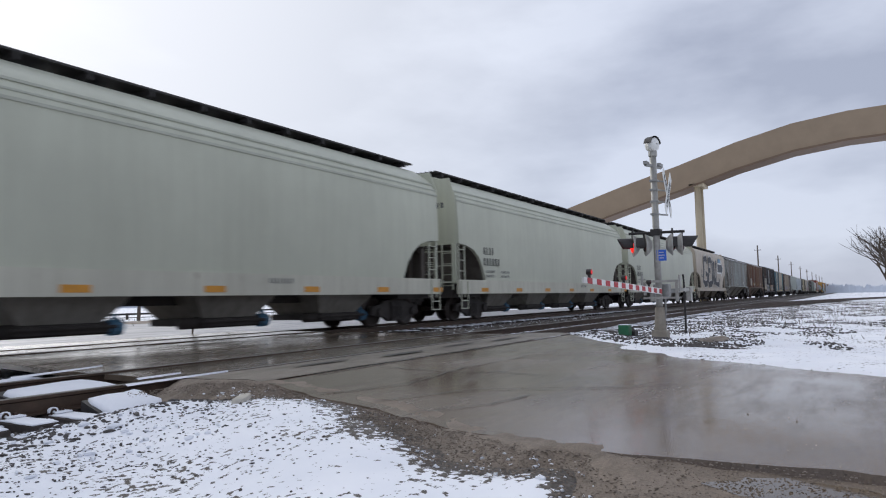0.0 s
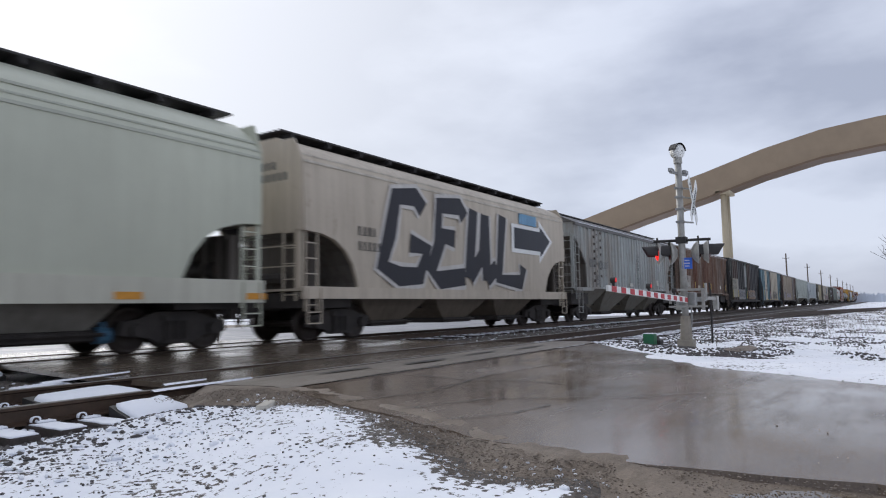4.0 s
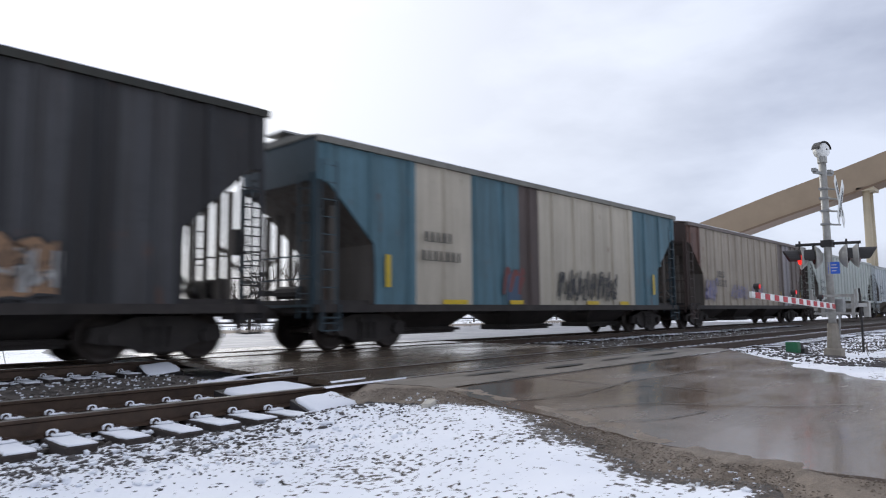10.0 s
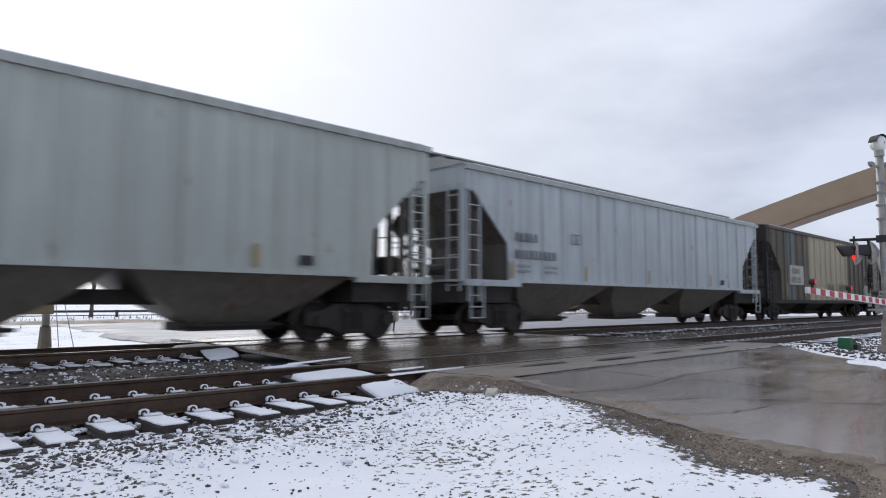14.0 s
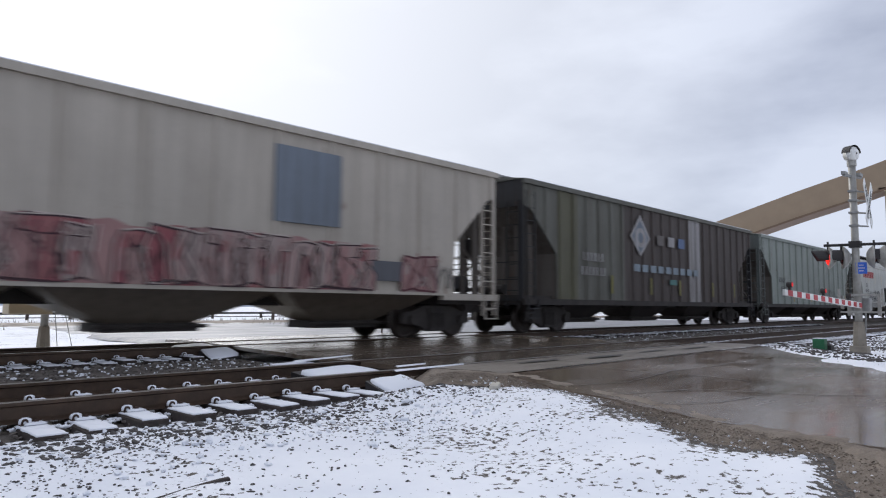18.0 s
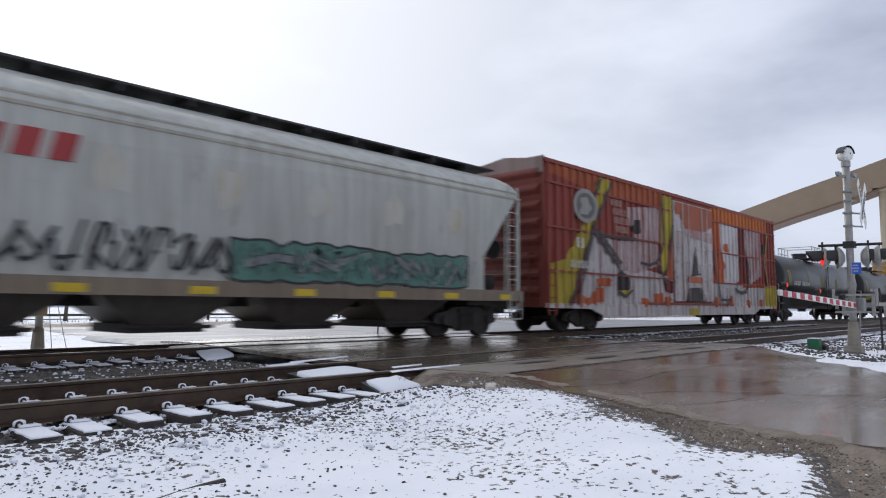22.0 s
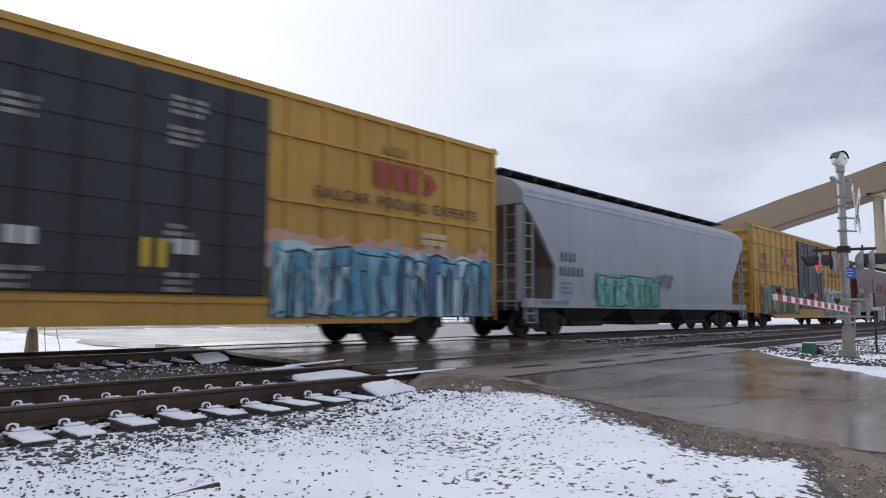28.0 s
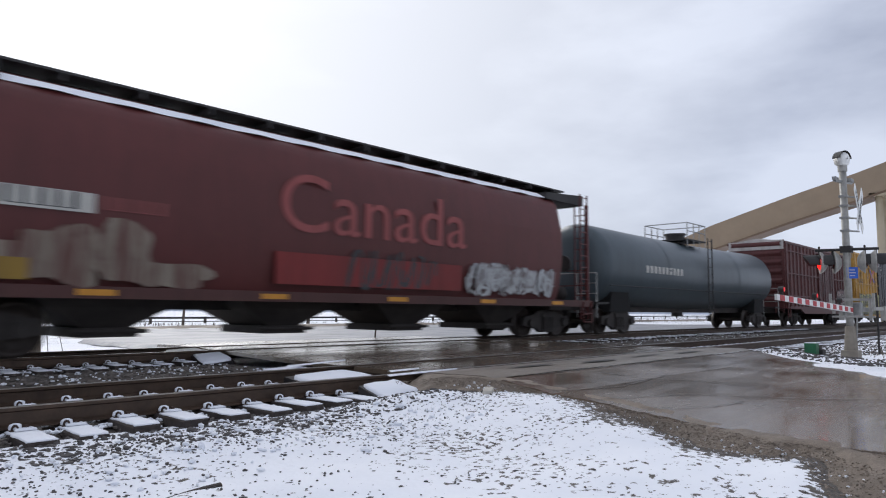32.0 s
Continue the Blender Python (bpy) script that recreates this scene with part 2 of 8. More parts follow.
WHITE = plain("white_paint", (226, 226, 222), 0.5, 0, 0.08, 6)
OFFWHITE = plain("faded_white_lettering", (196, 194, 186), 0.6, 0, 0.15, 3)
RED = plain("red_reflective_paint", (178, 30, 40), 0.5, 0, 0.12, 6)
BLUE = plain("blue_sign_paint", (40, 92, 190), 0.5, 0, 0.1, 6)
GREEN = plain("green_case_paint", (30, 96, 62), 0.5, 0, 0.2, 6)
YELLOW = plain("yellow_reflective_tape", (208, 176, 34), 0.5, 0, 0.15, 6)
ORANGE = plain("orange_marker_paint", (206, 142, 44), 0.5, 0, 0.15, 6)
INK = plain("black_stencil_paint", (46, 46, 48), 0.6, 0, 0.2, 6)
GREYINK = plain("grey_stencil_paint", (92, 94, 94), 0.6, 0, 0.2, 6)
BARK = plain("bark", (84, 74, 66), 0.9, 0, 0.3, 4)
GATE_RED = glow("lit_gate_lamp", (210, 30, 30), 0.5)
LAMP_RED = glow("lit_red_lamp", (255, 36, 30), 1.6)
LENS = plain("dark_red_lens", (70, 14, 14), 0.15, 0, 0.1, 4)
WOOD = plain("weathered_pole_wood", (92, 82, 74), 0.85, 0, 0.25, 5)

# ---- mesh helpers ----


class Shape:
    """Collects faces for one mesh."""

    def __init__(self):
        self.v, self.f = [], []

    def add(self, verts, faces):
        o = len(self.v)
        self.v += [tuple(p) for p in verts]
        self.f += [tuple(i + o for i in q) for q in faces]
        return self

    def box(self, x0, x1, y0, y1, z0, z1):
        return self.add([(x, y, z) for z in (z0, z1) for y in (y0, y1) for x in (x0, x1)],
                        [(0, 2, 3, 1), (4, 5, 7, 6), (0, 1, 5, 4), (2, 6, 7, 3), (0, 4, 6, 2), (1, 3, 7, 5)])

    def prism(self, pts, y0, y1):
        """A polygon in x, z carried from y0 to y1 (counter-clockwise seen from -y)."""
        n = len(pts)
        return self.add([(x, y0, z) for x, z in pts] + [(x, y1, z) for x, z in pts],
                        [tuple(range(n)), tuple(range(2 * n - 1, n - 1, -1))]
                        + [((i + 1) % n, i, i + n, (i + 1) % n + n) for i in range(n)])

    def tube(self, a, b, r, seg=8, r2=None, caps=True):
        a, b = Vector(a), Vector(b)
        r2 = r if r2 is None else r2
        q = (b - a).to_track_quat("Z", "Y").to_matrix()
        ring = [(math.cos(2 * math.pi * i / seg), math.sin(2 * math.pi * i / seg)) for i in range(seg)]
        vs = [a + q @ Vector((r * c, r * s, 0)) for c, s in ring] + [b + q @ Vector((r2 * c, r2 * s, 0)) for c, s in ring]
        fs = [(i, (i + 1) % seg, (i + 1) % seg + seg, i + seg) for i in range(seg)]
        if caps:
            fs += [tuple(range(seg - 1, -1, -1)), tuple(range(seg, 2 * seg))]
        return self.add(vs, fs)

    def rings(self, rings, closed=True):
        """Skin over rings of equal length."""
        n, o = len(rings[0]), len(self.v)
        for r in rings:
            self.v += [tuple(p) for p in r]
        for k in range(len(rings) - 1):
            for i in range(n if closed else n - 1):
                j = (i + 1) % n
                self.f.append((o + k * n + i, o + k * n + j, o + (k + 1) * n + j, o + (k + 1) * n + i))
        return self

    def mesh(self, name, mats=(), smooth=False):
        me = bpy.data.meshes.new(name)
        me.from_pydata(self.v, [], self.f)
        for m in (mats if isinstance(mats, (list, tuple)) else [mats]):
            me.materials.append(m)
        if smooth:
            me.polygons.foreach_set("use_smooth", [True] * len(me.polygons))
        me.update()
        return me


def part(name, shape, material, parent, label="", smooth=False):
    """One mesh object under a thing or a part."""
    me = shape if isinstance(shape, bpy.types.Mesh) else shape.mesh(name, material, smooth)
    ob = new(name, me)
    ob.parent = parent
    if label:
        ob["label"] = label
    return ob


def thing(name, label, category, group="", at=(0, 0, 0), turn=0, kind=""):
    ob = new(name)
    ob.matrix_basis = pose(*at, 0, 0, turn)
    return tagged(ob, label, category, group, kind)


def bevelled(shape, name, mat, width, segs=2):
    """The shape with softened edges, as a mesh."""
    bm = bmesh.new()
    me = shape.mesh(name, mat)
    bm.from_mesh(me)
    bmesh.ops.recalc_face_normals(bm, faces=bm.faces)
    bmesh.ops.bevel(bm, geom=[e for e in bm.edges if e.calc_face_angle(0) > 0.3], offset=width, segments=segs, affect="EDGES", profile=0.6)
    bm.to_mesh(me)
    bm.free()
    return me


def lettering(text, height, mat, name="lettering"):
    """Letters in the built-in font as a mesh that lies in x, z and faces -y."""
    cu = bpy.data.curves.new(name, "FONT")
    cu.body, cu.size, cu.extrude = text, height * 1.4, 0.002
    ob = bpy.data.objects.new(name, cu)
    scene.collection.objects.link(ob)
    me = bpy.data.meshes.new_from_object(ob.evaluated_get(bpy.context.evaluated_depsgraph_get()))
    bpy.data.objects.remove(ob)
    me.transform(Matrix.Rotation(radians(90), 4, "X"))
    me.materials.clear()
    me.materials.append(mat)
    return me

# ---- ground, road and tracks ----
LEFT = [(-9, 4.3), (-3, 5.2), (-0.2, 5.5), (0.55, 5.5), (1.1, 5.45), (1.7, 5.42), (2.4, 5.58), (3.3, 5.95), (4.0, 6.15), (5.2, 6.5), (6.9, 6.3), (9, 6.4), (12, 6.8), (30, 9.2)]
RIGHT = [(-9, 5.9), (-3, 8.3), (-0.4, 10.2), (0.6, 10.8), (2.1, 12.0), (3.2, 13.4), (4.8, 15.0), (5.5, 15.7), (6.4, 15.3), (9, 15.2), (14, 15.6), (30, 18)]
SNOWEDGE = [(-9, 1.6), (-3, 2.4), (0, 3.4), (0.9, 3.9), (1.1, 4.3), (1.3, 4.8), (1.75, 4.75), (2.1, 4.8), (2.5, 5.15), (2.85, 5.4), (3.6, 5.8), (4.7, 5.97), (5.3, 5.6), (5.6, 5.3)]
TRACK_Y = (7.0, 13.03)


def at_y(edge, y):
    return float(np.interp(y, [p[0] for p in edge], [p[1] for p in edge]))


def road_z(y):
    return float(np.interp(y, [-9, 1, 4.2, 5.3, 14.6, 20, 30], [-0.2, -0.16, -0.12, -0.03, -0.03, -0.2, -0.35]))


def ground_z(x, y):
    """Height of the natural ground: trackside hollow, the bank beside the road, flat fields far off."""
    n = noise.noise((x * 0.9, y * 0.9, 3.1)) * 0.05 + noise.noise((x * 3.1, y * 3.1, 7.7)) * 0.018
    base = float(np.interp(y, [-40, -6, 0, 4.4, 5.3, 5.8, 6.2, 16, 24, 60], [-0.6, -0.3, -0.27, -0.25, -0.215, -0.225, -0.33, -0.3, -0.42, -0.5]))
    if x < 8:
        e = at_y(SNOWEDGE, min(max(y, -9), 5.6))
        bank = math.exp(-((x - e + 0.35) / 0.9) ** 2) * float(np.interp(y, [-2, 1.5, 3.8, 5.2, 5.7], [0.07, 0.1, 0.17, 0.16, 0]))
        return base + bank + n * (1 if y < 5.4 else 0.4)
    r = at_y(RIGHT, min(max(y, -9), 30))
    return base + (0.17 if y < 5.2 else 0.03) * math.exp(-((x - r - 0.8) / 2.5) ** 2) + n - 0.35 * max(0.0, 1 - abs((x - at_y(LEFT, min(max(y, -9), 30)) + x - r) / 2) / 3.0) * (1 if x < r - 0.1 else 0)


def spread(fine0, fine1, step, far0, far1, grow=1.16):
    a = list(np.arange(fine0, fine1, step))
    s, p = step, a[-1]
    while p < far1:
        s *= grow
        p += s
        a.append(p)
    s, p = step, a[0]
    while p > far0:
        s *= grow
        p -= s
        a.insert(0, p)
    return a


xs, ys = spread(-1.5, 20, 0.11, -900, 2500), spread(-0.5, 7, 0.1, -900, 1800)
g_shape = Shape()
g_shape.v = [(x, y, ground_z(x, y)) for y in ys for x in xs]
nx = len(xs)
g_shape.f = [(j * nx + i, j * nx + i + 1, (j + 1) * nx + i + 1, (j + 1) * nx + i) for j in range(len(ys) - 1) for i in range(nx - 1)]
ground_me = g_shape.mesh("ground", GROUND, True)
# how far the snow has thinned out towards the wet shoulder
thin = ground_me.attributes.new("bare", "FLOAT", "POINT")
thin.data.foreach_set("value", [min(1.0, max(0.0, (x - at_y(SNOWEDGE, y) + 0.35 + 0.25 * noise.noise((x * 2.1, y * 2.1, 4.0))) / 0.75)) if -0.6 < y < 5.4 and x < 9 else 0.0 for x, y, z in g_shape.v])
ground = new("ground", ground_me)
tagged(ground, "thin patchy snow over gravel and flat winter fields", "ground", kind="structure")


def sheet(name, left, right, y0, y1, step, mat, lift, label, nxs=40, rough_edge=0.0):
    s = Shape()
    rows = np.arange(y0, y1 + step / 2, step)
    for y in rows:
        a, b = left(y), right(y)
        a += rough_edge * (noise.noise((y * 2.3, 1.7, 0)) + 0.5 * noise.noise((y * 7.0, 5.7, 0)))
        for k in range(nxs + 1):
            x = a + (b - a) * min(max((k - 1) / (nxs - 2), 0.0), 1.0) + (0.015 if k == nxs else -0.015 if k == 0 else 0.0)
            s.v.append((x, y, road_z(y) + lift + 0.006 * noise.noise((x * 0.8, y * 0.8, 9.0)) - (0.06 if k in (0, nxs) else 0)))
    w = nxs + 1
    s.f = [(j * w + i, j * w + i + 1, (j + 1) * w + i + 1, (j + 1) * w + i) for j in range(len(rows) - 1) for i in range(nxs)]
    ob = new(name, s.mesh(name, mat, False))
    return tagged(ob, label, name.replace("_", " "), kind="structure")


s = Shape()
rows = np.arange(-9, 6.12, 0.045)
for y in rows:
    a, c = at_y(SNOWEDGE, y) + 0.16 + 0.12 * noise.noise((y * 2.3, 1.7, 0)) + 0.1 * noise.noise((y * 8.0, 5.7, 0)) + 0.08 * noise.noise((y * 23.0, 2.7, 0)), at_y(LEFT, y) + 0.25 + 0.35 * min(1.0, max(0.0, (y - 0.4) / 2.4))
    lip = 0.026 + 0.034 * min(1.0, max(0.0, (1.9 - y) / 1.6))
    for k in range(25):
        u = k / 24
        x = a + (c - a) * u
        w = min(1.0, u * 2.2)
        s.v.append((x, y, (ground_z(x, y) - 0.012) * (1 - w) + (road_z(y) + 0.022 - lip * max(0.0, (u - 0.6) / 0.4) - 0.05 * math.exp(-((x - 5.05) / 0.35) ** 2 - ((y - 0.05) / 0.6) ** 2)) * w + 0.012 * noise.noise((x * 4, y * 4, 2)) + 0.012 * max(0.0, u - 0.4) * noise.noise((x * 1.7, y * 2.6, 6)) + 0.006 * noise.noise((x * 15, y * 15, 2))))
s.f = [(q * 25 + i, q * 25 + i + 1, (q + 1) * 25 + i + 1, (q + 1) * 25 + i) for q in range(len(rows) - 1) for i in range(24)]
tagged(new("gravel_shoulder", s.mesh("gravel_shoulder", GRAVEL, True)), "wet dirty gravel shoulder beside the road", "gravel shoulder", kind="structure")
sheet("road", lambda y: at_y(LEFT, y), lambda y: at_y(RIGHT, y), -9, 5.15, 0.12, ASPHALT, 0.02, "wet cracked grey asphalt road with puddles", 60, 0.09)
sheet("crossing_pavement", lambda y: at_y(LEFT, y) - 0.1, lambda y: at_y(RIGHT, y) - 0.05, 5.15, 6.18, 0.1, STRIP, 0.03, "worn wet pavement strip along the crossing", 60, 0.06)
for y0, y1 in ((6.42, 7.6), (7.84, 12.2), (12.44, 13.63), (13.87, 16.5)):
    sheet("crossing_panel", lambda y: at_y(LEFT, y) - 0.1, lambda y: at_y(RIGHT, y) - 0.1, y0, y1, (y1 - y0) / 8, CROSSING, 0.012, "dark wet asphalt between the rails of the crossing", 50)
# the wet, slushy yard beyond the tracks and the earth bank behind it
s = Shape()
rows, cols = np.arange(16.4, 41, 0.8), np.arange(0, 1.001, 1 / 40)
for y in rows:
    a, b = 7.6 + 0.12 * (y - 16) + 0.8 * noise.noise((y * 0.4, 0.3, 0)), 64 + 3 * noise.noise((y * 0.2, 7.3, 0))
    for u in cols:
        s.v.append((a + (b - a) * u ** 1.5, y, max(ground_z(a + (b - a) * u ** 1.5, y), road_z(y) - 0.06) + (0.02 if 0 < u < 1 and 16.5 < y < 40 else -0.08)))
s.f = [(q * 41 + i, q * 41 + i + 1, (q + 1) * 41 + i + 1, (q + 1) * 41 + i) for q in range(len(rows) - 1) for i in range(40)]
tagged(new("slushy_yard", s.mesh("slushy_yard", SLUSH, True)), "grey wet slush over the yard beyond the tracks", "yard", kind="structure")
s = Shape()
for x in np.arange(4, 120, 1.5):
    h = 0.16 + 0.1 * noise.noise((x * 0.3, 2.0, 0))
    y = 43 + 0.8 * noise.noise((x * 0.15, 5.0, 0))
    s.v += [(x, y - 2.0, -0.6), (x, y - 0.8, -0.45 + h * 0.7), (x, y, -0.45 + h), (x, y + 1.5, -0.45 + h * 0.6), (x, y + 3, -0.6)]
s.f = [(q * 5 + i, q * 5 + 5 + i, q * 5 + 6 + i, q * 5 + 1 + i) for q in range(len(s.v) // 5 - 1) for i in range(4)]
tagged(new("earth_bank", s.mesh("earth_bank", GRAVEL, True)), "low bare earth bank behind the yard", "bank", kind="structure")
# cracks and tar lines in the road
rng = random.Random(5)


def crack(points, width, name="road_crack", mat=None):
    s = Shape()
    pts = []
    for (x0, y0), (x1, y1) in zip(points, points[1:]):
        for k in range(8):
            u = k / 8
            pts.append((x0 + (x1 - x0) * u + rng.uniform(-0.014, 0.014), y0 + (y1 - y0) * u + rng.uniform(-0.014, 0.014)))
    ring = []
    for i, (x, y) in enumerate(pts[:-1]):
        d = Vector((pts[i + 1][0] - x, pts[i + 1][1] - y)).normalized()
        w = width * rng.uniform(0.4, 1.3) * (0.3 if i in (0, len(pts) - 2) else 1)
        z = road_z(y) + 0.031
        ring.append([(x - d.y * w, y + d.x * w, z), (x + d.y * w, y - d.x * w, z)])
    s.rings(ring, closed=False)
    ob = new(name, s.mesh(name, mat or TARLINE))
    return tagged(ob, "dark jagged crack in the wet asphalt", "crack", "road cracks", "structure")


TARLINE = plain("crack_shadowed_tar", (40, 37, 35), 0.5, 0, 0.3, 12)
for pts in ([(6.3, 4.3), (7.4, 4.0), (9.1, 4.25), (11.4, 4.1)], [(6.2, 3.6), (7.3, 3.2), (8.0, 2.1), (9.0, 1.3)],
            [(8.2, 5.0), (8.8, 3.6), (8.6, 2.7)], [(7.1, 5.1), (9.5, 5.1), (12, 5.12), (15.0, 5.1)], [(5.9, 3.0), (6.6, 2.6), (7.4, 2.5)]):
    crack(pts, 0.011)
for x, y, a, b in ((8.0, 5.75, 0.55, 0.07), (9.6, 5.6, 0.6, 0.09), (11.4, 5.7, 0.6, 0.06), (13.0, 5.6, 0.7, 0.07)):
    s = Shape()
    s.add([(x + a * math.cos(t) * rng.uniform(0.8, 1.1), y + b * math.sin(t) * rng.uniform(0.8, 1.1), road_z(y) + 0.044) for t in np.linspace(0, 2 * math.pi, 22)[:-1]], [tuple(range(21))])
    tagged(new("road_patch", s.mesh("road_patch", TARLINE)), "dark tar patch on the crossing pavement", "patch", "tar patches", "structure")
PUDDLE, pn, pl_, pb = nodes_of("muddy_puddle_water")
pb.inputs["Base Color"].default_value, pb.inputs["Roughness"].default_value = (*lin(96, 84, 70), 1), 0.03
for cx, cy, a, b, turn in ((5.05, 0.03, 0.55, 0.26, 80),):
    s = Shape()
    ct, st = math.cos(radians(turn)), math.sin(radians(turn))
    ring = []
    for t in np.linspace(0, 2 * math.pi, 41)[:-1]:
        k = 1 + 0.3 * noise.noise((math.cos(t) * 1.5 + cx, math.sin(t) * 1.5, cy)) + 0.15 * noise.noise((math.cos(t) * 4, math.sin(t) * 4, cx))
        u, v = a * k * math.cos(t), b * k * math.sin(t)
        y = cy + u * st + v * ct
        ring.append((cx + u * ct - v * st, y, road_z(cy) - 0.004))
    s.add(ring, [tuple(range(40))])
    tagged(new("puddle", s.mesh("puddle", PUDDLE)), "shallow muddy puddle reflecting the grey sky", "puddle", "puddles", "structure")

s = Shape()
ring = [(17.6 + 1.9 * math.cos(t) * (1 + 0.2 * math.sin(3 * t)), 2.62 + 0.35 * math.sin(t) * (1 + 0.2 * math.sin(2 * t))) for t in np.linspace(0, 2 * math.pi, 31)[:-1]]
s.v = [(17.6, 2.62, ground_z(17.6, 2.62) + 0.03)] + [(17.6 + (x - 17.6) * k, 2.62 + (y - 2.62) * k, ground_z(17.6 + (x - 17.6) * k, 2.62 + (y - 2.62) * k) + (0.025 if k < 1 else -0.02)) for k in (0.35, 0.7, 1.0) for x, y in ring]
s.f = [(0, 1 + i, 1 + (i + 1) % 30) for i in range(30)] + [(1 + q * 30 + i, 31 + q * 30 + i, 31 + q * 30 + (i + 1) % 30, 1 + q * 30 + (i + 1) % 30) for q in range(2) for i in range(30)]
tagged(new("bare_dirt", s.mesh("bare_dirt", GRAVEL, True)), "bare brown dirt patch beside the signal mast", "dirt", kind="structure")
# ballast beds with their gravel edges
for x0, x1 in ((-60, 6.6), (15.0, 420)):
    s = Shape()
    gx = [x for x in spread(-1, 7, 0.12, -60, 6.5) if x <= 6.6] if x0 < 0 else [x for x in spread(15, 24, 0.15, 15, 420) if x < 420]
    gy = list(np.arange(5.95 if x0 < 0 else 5.3, 15.4, 0.12))
    s.v = [(x, y, -0.235 + 0.025 * noise.noise((x * 5, y * 5, 0)) + 0.02 * noise.noise((x * 13, y * 13, 4))
            - 0.1 * max(0, min(1, (6.1 - y) / 0.3)) - 0.2 * max(0, (y - 14.6) / 0.7)) for y in gy for x in gx]
    w = len(gx)
    s.f = [(j * w + i, j * w + i + 1, (j + 1) * w + i + 1, (j + 1) * w + i) for j in range(len(gy) - 1) for i in range(w - 1)]
    tagged(new("ballast_bed", s.mesh("ballast_bed", BALLAST, True)), "dark crushed-stone ballast bed under the tracks", "ballast", kind="structure")

# rails: a flat-bottomed section carried along x
SECTION = [(-0.07, -0.17), (0.07, -0.17), (0.07, -0.158), (0.012, -0.14), (0.010, -0.045), (0.036, -0.032), (0.036, -0.005), (0.028, 0.0), (-0.028, 0.0), (-0.036, -0.005), (-0.036, -0.032), (-0.010, -0.045), (-0.012, -0.14), (-0.07, -0.158)]


def rail(parent, y, x0, x1):
    s = Shape()
    s.rings([[(x, y + a, b) for a, b in SECTION] for x in (x0, x1)])
    s.f.append(tuple(range(13, -1, -1)))
    s.f.append(tuple(range(14, 28)))
    me = s.mesh("rail", [RAIL, RAILTOP])
    for p in me.polygons:
        if p.normal.z > 0.6 and p.center.z > -0.01:
            p.material_index = 1
    return part("rail", me, None, parent)


plate_me = Shape().box(-0.09, 0.09, -0.17, 0.17, 0, 0.018).box(-0.05, -0.02, -0.125, -0.09, 0.018, 0.05).box(0.02, 0.05, -0.125, -0.09, 0.018, 0.05).box(-0.02, 0.02, 0.09, 0.125, 0.018, 0.05).mesh("tie_plate", PLATE)
# a bent spring clip with a lump of snow on it, holding the rail's foot
clip_me = Shape()
clip_me.rings([[(-0.05 + 0.026 * math.cos(a) * f, y, 0.018 + 0.044 * math.sin(a) ** 0.7 * f) for f, y in ((1, -0.135), (1, -0.113), (0.6, -0.113), (0.6, -0.135))] for a in [math.pi * (1 - k / 8) for k in range(9)]])
clip_me = clip_me.box(-0.06, 0.05, -0.112, -0.085, 0.018, 0.045).mesh("rail_clip", PLATE)
clip_snow = Shape()
clip_snow.rings([[(-0.04 + w * math.cos(a) * 1.25, -0.095 + w * math.sin(a) * 0.9, z) for a in [k * math.pi / 5 for k in range(10)]] for w, z in ((0.038, 0.02), (0.04, 0.042), (0.034, 0.058), (0.016, 0.068))])
clip_snow.f.append(tuple(range(30, 40)))
clip_snow = clip_snow.mesh("snow_lump", SNOW, True)
tie_me = bevelled(Shape().box(-0.115, 0.115, -1.37, 1.37, -0.17, 0), "tie", TIE, 0.012, 1)


def snow_cap(length, width, seed):
    """A thin pillow of snow with an uneven rim."""
    s, r = Shape(), random.Random(seed)
    n = 10
    low, mid, top = [], [], []
    for i in range(n):
        u = i / (n - 1)
        low.append((-width / 2 + r.uniform(-0.008, 0.012), -length / 2 + length * u))
    for i in range(n):
        u = 1 - i / (n - 1)
        low.append((width / 2 + r.uniform(-0.012, 0.008), -length / 2 + length * u))
    s.rings([[(x, y, 0) for x, y in low], [(x * 1.01, y * 1.003, 0.008) for x, y in low], [(x * 0.88, y * 0.98, 0.014) for x, y in low]])
    s.f.append(tuple(range(40, 60)))
    return s.mesh("snow_cap", SNOW, True)


cap_out = [snow_cap(0.54, 0.215, k) for k in range(5)]
cap_in = [snow_cap(0.62, 0.2, 20 + k) for k in range(4)]
plate_cap = [snow_cap(0.11, 0.15, 40 + k) for k in range(3)]


